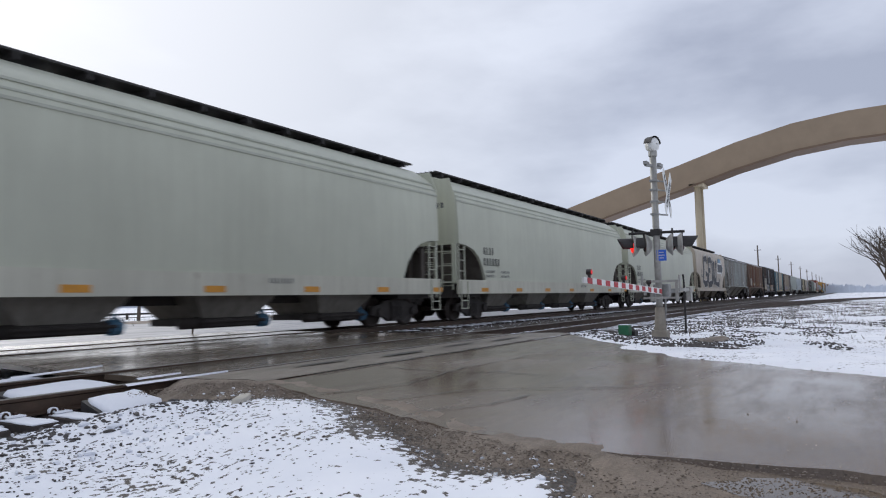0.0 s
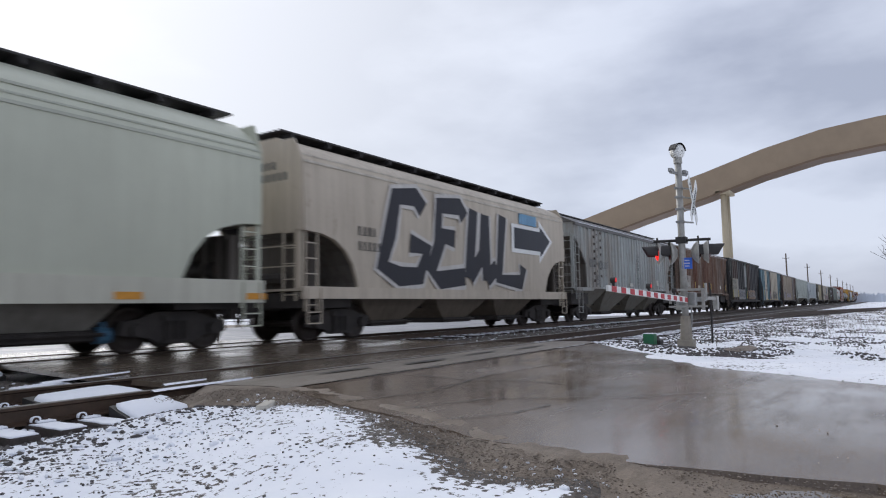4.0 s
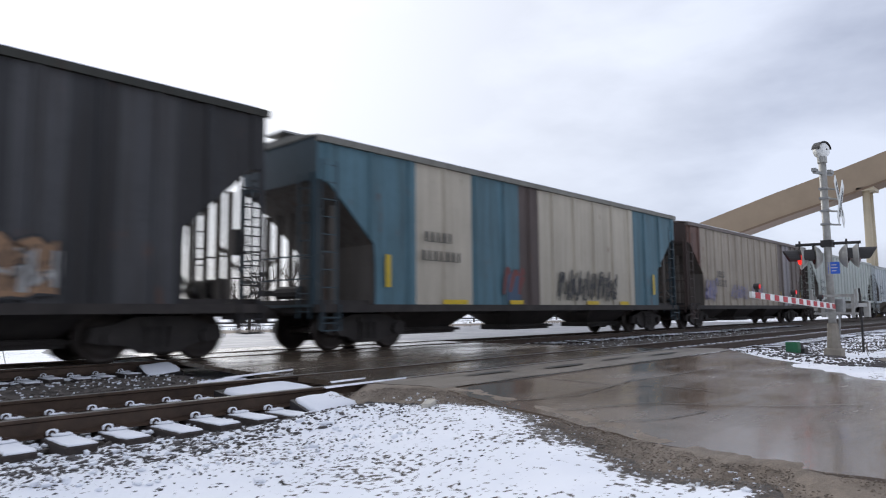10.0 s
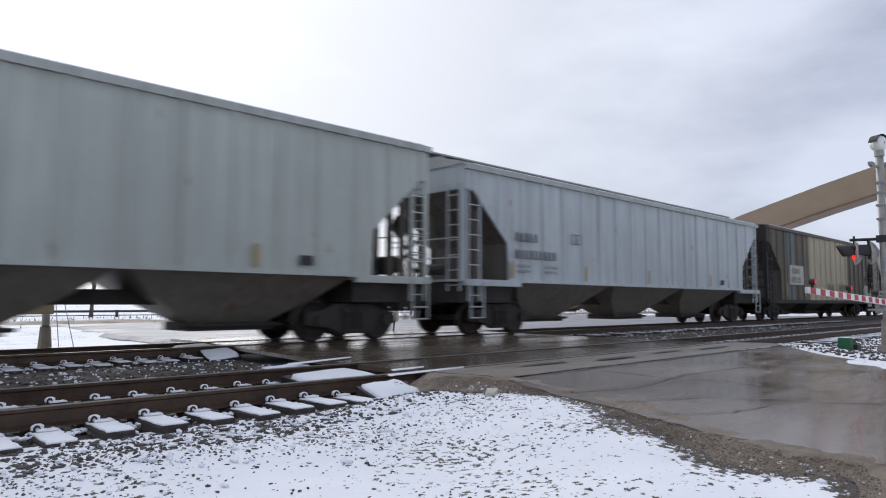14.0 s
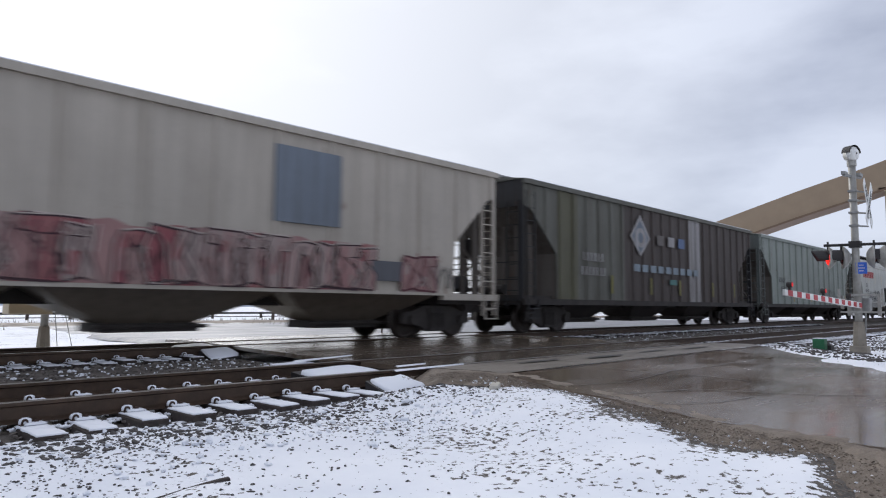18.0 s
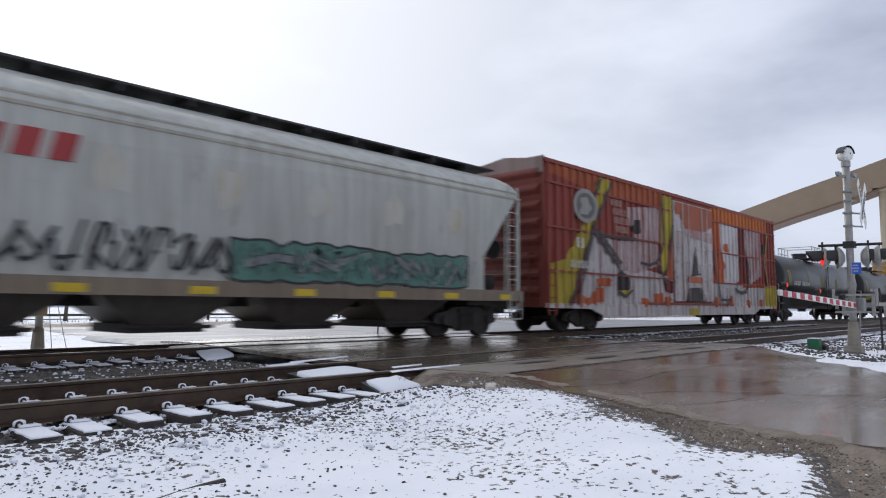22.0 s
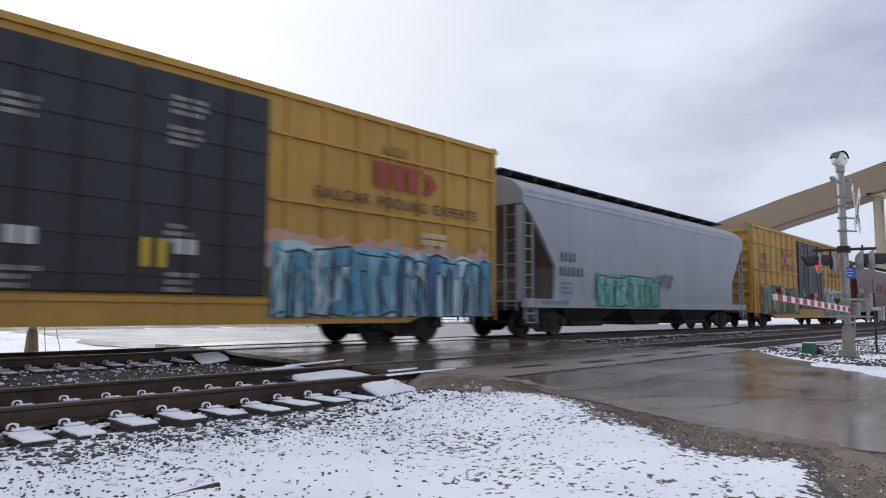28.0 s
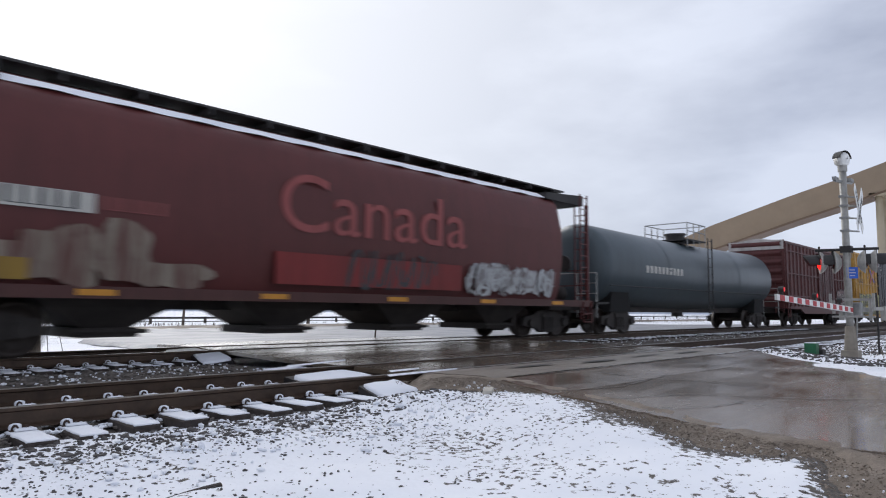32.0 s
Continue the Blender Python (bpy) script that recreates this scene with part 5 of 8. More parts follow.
def end_frame(root, L, mat, z_sill, z_top, bulk=0.0, half=1.1, props=True):
    """Corner posts, ladders and platform at both ends of a hopper car."""
    for end in (0, 1):
        def X(v):
            return v if end == 0 else L - v
        for y in (-1.42, 1.42):
            a, b = sorted((X(0.06), X(0.14)))
            part("end_post", Shape().box(a, b, y - 0.05, y + 0.05, z_sill, z_top), mat, root)
        ladder(root, min(X(0.2), X(0.62)), -1.5, z_sill - 0.55, z_top + 0.3, mat, 0.42)
        ladder(root, X(0.04), -1.35, z_sill - 0.3, z_top, mat, 0.42, along="y")
        ladder(root, X(0.04), 0.9, z_sill, z_top, mat, 0.42, along="y")
        a, b = sorted((X(0.0), X(1.2)))
        part("end_platform", Shape().box(a, b, -1.45, 1.45, z_sill - 0.06, z_sill), mat, root)
        a, b = sorted((X(0.05), X(2.1)))
        part("end_sill", Shape().box(a, b, -1.3, 1.3, 0.84, min(max(1.12, z_sill - 0.1), 1.36)), DARK, root)
        a, b = sorted((X(0.16), X(0.66)))
        part("sill_step", Shape().box(a, a + 0.03, -1.63, -1.6, 0.45, z_sill).box(b - 0.03, b, -1.63, -1.6, 0.45, z_sill).box(a, b, -1.63, -1.6, 0.45, 0.48).box(a, b, -1.63, -1.6, 0.72, 0.75), mat, root, "pale step under the corner")
        if bulk:
            a, b = sorted((X(bulk), X(bulk + 0.05)))
            # plate added behind the platform to darken the see-through end
            part("end_dark_plate", Shape().box(a, b, -half, half, z_sill, min(z_top - 0.25, 3.0)), SLOPE, root, "brown plate added to darken the opening behind the end platform")
        s = Shape()
        for z in (z_sill + 0.55, z_sill + 1.05):
            s.box(min(X(0.02), X(0.05)), max(X(0.02), X(0.05)), -1.45, 1.45, z - 0.015, z + 0.015)
        part("handrail", s, mat, root)
        if props:
            for y in (-1.25, -0.8, -0.3, 0.3, 0.8, 1.25):
                a, b = sorted((X(0.62), X(0.74)))
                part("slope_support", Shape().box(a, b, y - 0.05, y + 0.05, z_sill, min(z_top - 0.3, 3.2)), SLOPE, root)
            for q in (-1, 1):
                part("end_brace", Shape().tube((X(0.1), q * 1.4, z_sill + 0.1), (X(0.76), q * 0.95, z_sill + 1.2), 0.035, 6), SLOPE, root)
    part("air_reservoir", Shape().tube((L - 0.5, -0.75, z_sill + 0.3), (L - 0.5, 0.55, z_sill + 0.3), 0.22, 12), DARK, root, "", True)
    part("brake_cylinder", Shape().tube((0.35, -0.6, z_sill + 0.28), (0.35, 0.3, z_sill + 0.28), 0.15, 10).box(0.3, 0.4, 0.3, 0.9, z_sill + 0.22, z_sill + 0.34), DARK, root)
    part("brake_wheel", Shape().tube((L - 0.1, -0.5, z_sill + 1.3), (L - 0.02, -0.5, z_sill + 1.3), 0.28, 14), BLACK, root)


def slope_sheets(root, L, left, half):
    """The sloping end floors under the notches, brown with brake dust and toned darker for shade."""
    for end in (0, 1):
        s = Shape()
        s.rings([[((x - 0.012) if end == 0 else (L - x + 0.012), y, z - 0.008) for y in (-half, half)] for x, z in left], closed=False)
        part("slope_sheet", s, SLOPE, root, "dusty brown sloping end sheet, toned darker for shade")


def hopper_bays(root, L, n, z_top, z_bot, mat, inset=2.4, half=1.3, foot=0.7, deep_y=0.65, gap=0.04, edges=None):
    edges = edges or [inset + k * (L - 2 * inset) / n for k in range(n + 1)]
    for a, b in zip(edges, edges[1:]):
        c, w = (a + b) / 2, b - a
        s = Shape()
        top = [(a + gap / 2, -half, z_top), (b - gap / 2, -half, z_top), (b - gap / 2, half, z_top), (a + gap / 2, half, z_top)]
        g_, f_ = foot, (foot + (w - gap) / 2) * 0.53
        mid = [(c + i * f_, q * (half * 0.45 + deep_y * 0.55), z_bot + 0.16 + (z_top - z_bot - 0.16) * 0.48) for i, q in ((-1, -1), (1, -1), (1, 1), (-1, 1))]
        bot = [(c + i * g_, q * deep_y, z_bot + 0.16) for i, q in ((-1, -1), (1, -1), (1, 1), (-1, 1))]
        s.rings([top, mid, bot])
        bay = part("hopper_bay", s, mat, root)
        part("discharge_gate", Shape().box(c - g_ - 0.1, c + g_ + 0.1, -deep_y - 0.12, deep_y + 0.12, z_bot, z_bot + 0.16).tube((c - g_ - 0.25, -deep_y - 0.16, z_bot + 0.1), (c + g_ + 0.25, -deep_y - 0.16, z_bot + 0.1), 0.04, 6), DARK, bay)


def body_shape(outline, z_levels, width_of):
    """A side outline carried across the car, then bulged: half width by height."""
    s = Shape().prism(outline, -1.0, 1.0)
    bm = bmesh.new()
    bm.from_mesh(s.mesh("tmp"))
    for z in z_levels:
        bmesh.ops.bisect_plane(bm, geom=bm.verts[:] + bm.edges[:] + bm.faces[:], plane_co=(0, 0, z), plane_no=(0, 0, 1))
    for v in bm.verts:
        v.co.y *= width_of(v.co.z)
    bmesh.ops.recalc_face_normals(bm, faces=bm.faces)
    return bm


def finish(bm, name, mat, smooth_angle=None):
    me = bpy.data.meshes.new(name)
    bm.to_mesh(me)
    bm.free()
    me.materials.append(mat)
    if smooth_angle:
        me.polygons.foreach_set("use_smooth", [True] * len(me.polygons))
        me.set_sharp_from_angle(angle=radians(smooth_angle))
    return me


def smooth_hopper(L, mat, label, roofmat, z_top=5.15, sill=(0.97, 1.46), z_eave=4.22, notch="arch", n_bays=3, baymat=None, sillmat=None, bay_gap=0.04, foot_share=0.2):
    """A covered hopper with smooth, slightly swelling sides."""
    root = thing("covered_hopper_car", label, "freight car", "freight cars")
    z0 = sill[0] + 0.1
    if notch == "arch":
        left = [(2.15, z0), (2.1, 1.5), (1.9, 1.95), (1.6, 2.3), (1.2, 2.55), (0.7, 2.68), (0.12, 2.72)]
    elif notch == "plumb":
        left = [(1.9, z0), (1.85, 1.5), (1.8, 2.2), (1.78, 3.2), (1.76, z_eave + 0.1), (1.75, z_top - 0.02)]
    else:
        left = [(1.65, z0), (1.72, 1.4), (1.75, 2.15), (0.8, 3.3), (0.35, 3.8), (0.1, 3.95)]
    out = left[::-1] + [(L - x, z) for x, z in left]
    out = out + ([(L - 1.75, z_top), (1.75, z_top)] if notch == "plumb" else [(L - 0.1, z_top), (0.1, z_top)])

    def width(z):
        return float(np.interp(z, [z0, 1.4, 2.4, 3.4, z_eave, z_eave + 0.2, z_eave + 0.2 + (z_top - z_eave - 0.2) * 0.5, z_top], [1.36, 1.45, 1.58, 1.55, 1.38, 1.28, 1.05, 0.62] if notch == "plumb" else [1.50, 1.54, 1.57, 1.56, 1.52, 1.45, 1.18, 0.62]))
    bm = body_shape(out, [1.4, 2.0, 2.6, 3.2, z_eave] + [z_eave + (z_top - z_eave) * q for q in (0.12, 0.25, 0.4, 0.55, 0.7, 0.85)], width)
    part("body", finish(bm, "body", mat, 50), None, root)
    inset = 1.75 if notch == "plumb" else 0.1
    if notch == "plumb":
        for a, b in ((0.1, 2.2), (L - 2.2, L - 0.1)):
            part("roof_overhang", Shape().prism([(a, z_eave + 0.28), (b, z_eave + 0.28), (b, z_top + 0.02), (a, z_top - 0.12)], -1.3, 1.3), BLACK, root, "dark roof end over the platform")
    else:
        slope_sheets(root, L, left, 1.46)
    for side in (-1, 1):
        ys_ = sorted((side * 1.5, side * 1.59))
        part("side_sill", Shape().box(0.05, L - 0.05, ys_[0], ys_[1], *sill), sillmat or mat, root)
        if notch == "plumb":
            continue
        ys_ = sorted((side * 1.40, side * 1.54))
        part("eave_bead", Shape().box(inset, L - inset, ys_[0], ys_[1], z_eave - 0.02, z_eave + 0.04), roofmat, root)
        ys_ = sorted((side * 1.40, side * 1.475))
        part("eave_bead", Shape().box(inset, L - inset, ys_[0], ys_[1], z_eave + 0.16, z_eave + 0.2), roofmat, root)
    roof_walk(root, 0.2, L - 0.2, z_top + 0.22, BLACK, 1.2)
    me = bevelled(Shape().box(0, 0.85, -0.28, 0.28, z_top - 0.01, z_top + 0.13), "trough_hatch", BLACK, 0.03, 1)
    for x in np.arange(0.8, L - 0.6, 1.3):
        part("trough_hatch", me, None, root).matrix_basis = pose(x, 0, 0)
    if notch == "plumb":
        end_frame(root, L, mat, sill[1] - 0.05, z_eave + 0.3, props=False)
    elif notch == "arch":
        end_frame(root, L, mat, sill[1] - 0.05, 2.75, 0.5, 1.3)
        for a in (0.06, L - 0.1):
            part("end_sheet", Shape().add([(a + d, y, z) for d in (0, 0.04) for y, z in ((-1.5, 2.7), (1.5, 2.7), (1.5, z_eave + 0.15), (1.25, z_top - 0.1), (-1.25, z_top - 0.1), (-1.5, z_eave + 0.15))], [(5, 4, 3, 2, 1, 0), (6, 7, 8, 9, 10, 11)] + [(k, (k + 1) % 6, (k + 1) % 6 + 6, k + 6) for k in range(6)]), mat, root, "flat upper end sheet")
        for z, n_ in ((4.3, 4), (4.0, 6)):
            part("stencil_bar", Shape().add([v for k in range(n_) for v in ((0.055, 0.1 - 0.2 * k, z), (0.055, -0.02 - 0.2 * k, z), (0.055, -0.02 - 0.2 * k, z + 0.2), (0.055, 0.1 - 0.2 * k, z + 0.2))], [(4 * k, 4 * k + 1, 4 * k + 2, 4 * k + 3) for k in range(n_)]), GREYINK, root)
    else:
        end_frame(root, L, mat, sill[1] - 0.05, 3.9, props=False)
    hopper_bays(root, L, n_bays, z0 + 0.15, 0.3, baymat or DARK, foot=(L - 4.8) / n_bays * foot_share, deep_y=0.8, gap=bay_gap)
    running_gear(root, L)
    return root


def ribbed_hopper(L, mats, ribs, label, z_top=4.42, z_sill=1.38, deep=False, baymat=None, endmat=None, roofmat=None, walk_dark=False, walk_rise=0.28, breaks=None, tall=False):
    """A covered hopper with flat sides in panels between vertical posts. mats: one paint a panel, from the leading end."""
    root = thing("covered_hopper_car", label, "freight car", "freight cars")
    endmat, roofmat = endmat or mats[0], roofmat or mats[0]
    left = [(1.75, z_sill), (1.74, 1.9), (1.7, 2.4), (0.45, 3.6), (0.3, 3.68), (0.1, 3.7)]
    if tall:
        left = [(1.55, z_sill), (1.54, 1.9), (1.48, 2.75), (0.25, 3.9), (0.18, 3.95), (0.1, 3.96)]
    out = left[::-1] + [(L - x, z) for x, z in left] + [(L - 0.1, z_top), (0.1, z_top)]
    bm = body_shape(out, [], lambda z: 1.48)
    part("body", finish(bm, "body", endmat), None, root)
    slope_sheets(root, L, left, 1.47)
    n = len(mats)
    xs_ = [0.1, *breaks, L - 0.1] if breaks else list(np.linspace(0.1, L - 0.1, n + 1))

    def low(x):
        return float(np.interp(min(x, L - x), [p[0] for p in left[::-1]], [p[1] for p in left[::-1]]))
    for k, m in enumerate(mats):
        a, b = xs_[k], xs_[k + 1]
        cuts = [a] + [v for v in sorted([p[0] for p in left] + [L - p[0] for p in left]) if a + 0.02 < v < b - 0.02] + [b]
        part("side_panel", Shape().prism([(v, low(v)) for v in cuts] + [(b, z_top - 0.05), (a, z_top - 0.05)], -1.51, -1.475), m, root)
    for k, x in enumerate(np.linspace(0.35, L - 0.35, ribs)):
        m = mats[max(q for q in range(n) if xs_[q] <= x + 1e-6)]
        zl = low(x)
        part("side_post", Shape().add([(x - 0.07, -1.505, zl), (x - 0.03, -1.575, zl), (x + 0.03, -1.575, zl), (x + 0.07, -1.505, zl), (x - 0.07, -1.505, z_top - 0.1), (x - 0.03, -1.575, z_top - 0.1), (x + 0.03, -1.575, z_top - 0.1), (x + 0.07, -1.505, z_top - 0.1)],
                                      [(0, 1, 5, 4), (1, 2, 6, 5), (2, 3, 7, 6), (4, 5, 6, 7), (0, 3, 2, 1)]), m, root)
    part("top_chord", Shape().prism([(0.05, z_top - 0.14), (L - 0.05, z_top - 0.14), (L - 0.05, z_top), (0.05, z_top)], -1.6, -1.48), roofmat, root)
    part("eave_snow", Shape().box(0.3, L - 0.3, -1.597, -1.5, z_top, z_top + 0.018), SNOW, root, "thin line of snow on the eave")
    part("roof", Shape().add([(x, y, z) for x in (0.05, L - 0.05) for y, z in ((-1.56, z_top), (-0.5, z_top + walk_rise - 0.12), (0.5, z_top + walk_rise - 0.12), (1.56, z_top))], [(0, 4, 5, 1), (1, 5, 6, 2), (2, 6, 7, 3), (0, 1, 2, 3), (7, 6, 5, 4), (0, 3, 7, 4)]), roofmat, root, "roof with thin snow")
    roof_walk(root, 0.0, L, z_top + walk_rise, BLACK if walk_dark else GALV)
    me = Shape().box(0, 0.9, -0.3, 0.3, z_top + walk_rise - 0.14, z_top + walk_rise - 0.02).mesh("roof_hatch", roofmat)
    for x in np.arange(0.9, L - 0.6, 1.5):
        part("roof_hatch", me, None, root).matrix_basis = pose(x, 0, 0)
    z_low = z_sill - (0.17 if deep else 0.16)
    for side in (-1, 1):
        ys_ = sorted((side * 1.44, side * 1.58))
        part("side_sill", Shape().box(0.05, L - 0.05, ys_[0], ys_[1], z_low, z_sill) if deep else
             Shape().box(0.05, 2.2, ys_[0], ys_[1], z_low, z_sill).box(L - 2.2, L - 0.05, ys_[0], ys_[1], z_low, z_sill).box(2.2, L - 2.2, ys_[0], ys_[1], z_sill - 0.05, z_sill + 0.04), mats[0] if not deep else DARK, root)
    end_frame(root, L, endmat, z_sill, 4.1 if tall else 3.85)
    if tall:
        hopper_bays(root, L, 4, z_sill + 0.02, 0.28, baymat or DARK, half=1.46, foot=0.72, deep_y=0.45, edges=[1.6, 4.5, L / 2, L - 4.5, L - 1.6])
    else:
        hopper_bays(root, L, 3, z_sill + 0.1 if deep else z_sill + 0.02, 0.28, baymat or DARK, 2.1, 1.25 if deep else 1.46, 0.95 if deep else 0.8, 0.45, 1.3 if deep else 0.04)
    running_gear(root, L)
    return root


def boxcar(L, mat, doormat, label, door, z0=0.5, z_top=5.15, drop=0.3, endmat=None, roofmat=None, posts=22, rails=(1.75, 3.0, 4.25), sillmat=None):
    """A high boxcar with plug doors. door: their span along the car."""
    root = thing("boxcar", label, "freight car", "freight cars")
    endmat = endmat or mat
    zs = z0 + drop
    part("body", bevelled(Shape().box(0.08, L - 0.08, -1.5, 1.5, zs, z_top), "body", mat, 0.02, 1), None, root)
    for side in (-1, 1):
        ys_ = sorted((side * 1.46, side * 1.55))
        part("side_sill", Shape().prism([(0.1, zs + 0.12), (0.1, zs - 0.02), (2.6, zs - 0.05), (3.4, z0), (L - 3.4, z0), (L - 2.6, zs - 0.05), (L - 0.1, zs - 0.02), (L - 0.1, zs + 0.12)], *ys_), sillmat or mat, root)
        part("eave", Shape().box(0.02, L - 0.02, *sorted((side * 1.48, side * 1.58)), z_top - 0.1, z_top + 0.02), mat, root)
    for x in np.linspace(0.2, L - 0.2, posts):
        if door[0] - 0.1 < x < door[1] + 0.1:
            continue
        part("side_post", Shape().add([(x - 0.07, -1.5, zs + 0.12), (x - 0.045, -1.57, zs + 0.12), (x + 0.045, -1.57, zs + 0.12), (x + 0.07, -1.5, zs + 0.12), (x - 0.07, -1.5, z_top - 0.1), (x - 0.045, -1.57, z_top - 0.1), (x + 0.045, -1.57, z_top - 0.1), (x + 0.07, -1.5, z_top - 0.1)],
                                      [(0, 1, 5, 4), (1, 2, 6, 5), (2, 3, 7, 6), (4, 5, 6, 7), (0, 3, 2, 1)]), mat, root)
    for z in rails:
        for a, b in ((0.1, door[0] - 0.1), (door[1] + 0.1, L - 0.1)):
            part("side_rail", Shape().prism([(a, z - 0.03), (b, z - 0.03), (b, z + 0.03), (a, z + 0.03)], -1.585, -1.5), mat, root)
    mid = (door[0] + door[1]) / 2
    for a, b in ((door[0], mid - 0.02), (mid + 0.02, door[1])):
        d = part("plug_door", bevelled(Shape().box(a, b, -1.6, -1.5, zs + 0.25, z_top - 0.25), "plug_door", doormat, 0.02, 1), None, root, "ribbed plug door")
        for z in np.arange(zs + 0.55, z_top - 0.4, 0.62):
            part("door_rib", Shape().box(a + 0.06, b - 0.06, -1.63, -1.6, z, z + 0.07), doormat, d)
        for x in (a + (b - a) * 0.35, a + (b - a) * 0.65):
            part("lock_bar", Shape().tube((x, -1.65, zs + 0.3), (x, -1.65, z_top - 0.3), 0.025, 6), doormat, d)
    part("door_track", Shape().box(door[0] - 2.4, door[1] + 2.4, -1.584, -1.52, zs + 0.1, zs + 0.2), mat, root)
    for end in (0, 1):
        e = part("end_wall", Shape().box(*((0.02, 0.08) if end == 0 else (L - 0.08, L - 0.02)), -1.5, 1.5, zs, z_top + 0.1), endmat, root)
        for z in np.arange(zs + 0.3, z_top - 0.1, 0.52):
            x0, x1 = ((-0.07, 0.02) if end == 0 else (L - 0.02, L + 0.07))
            xm = x0 if end == 0 else x1
            xi = x1 if end == 0 else x0
            part("end_corrugation", Shape().add([(xi, -1.4, z), (xi, 1.4, z), (xm, 1.3, z + 0.13), (xm, -1.3, z + 0.13), (xm, 1.3, z + 0.2), (xm, -1.3, z + 0.2), (xi, 1.4, z + 0.34), (xi, -1.4, z + 0.34)], [(0, 1, 2, 3), (3, 2, 4, 5), (5, 4, 6, 7)]), endmat, e)
        part("end_cap", Shape().box(*((-0.012, 0.018) if end == 0 else (L - 0.018, L + 0.012)), -1.48, 1.48, z_top - 0.42, z_top + 0.08), roofmat or mat, e, "pale galvanised top panel of the end")
        ladder(root, 0.12 if end == 0 else L - 0.56, -1.57, 0.55, 2.6, mat, 0.42)
        ladder(root, -0.05 if end == 0 else L + 0.05, -1.4, 0.8, 2.6, endmat, 0.42, along="y")
    part("roof", Shape().add([(x, y, z) for x in (0.0, L) for y, z in ((-1.57, z_top), (0, z_top + 0.22), (1.57, z_top))], [(0, 3, 4, 1), (1, 4, 5, 2), (0, 1, 2), (5, 4, 3), (0, 2, 5, 3)]), roofmat or mat, root, "galvanised roof dusted with snow")
    s = Shape()
    for x in np.arange(0.6, L, 1.25):
        s.add([(x - 0.05, y, z + 0.01) for y, z in ((-1.57, z_top), (0, z_top + 0.22), (1.57, z_top))] + [(x + 0.05, y, z + 0.01) for y, z in ((-1.57, z_top), (0, z_top + 0.22), (1.57, z_top))] + [(x, -1.5, z_top + 0.07), (x, 0, z_top + 0.28), (x, 1.5, z_top + 0.07)],
              [(0, 6, 7, 1), (1, 7, 8, 2), (6, 3, 4, 7), (7, 4, 5, 8), (0, 3, 6), (2, 8, 5)])
    part("roof_rib", s, roofmat or mat, root)
    running_gear(root, L, 2.9)
    return root


TANKBLK = paint((17, 18, 19), 0.25, 0.0, 0.3, 0.15)
# steel coloured near black to hold the shade under the tank
SHADE_BLACK = plain("shaded_black_steel", (24, 23, 23), 0.9, 0, 0.3, 4)


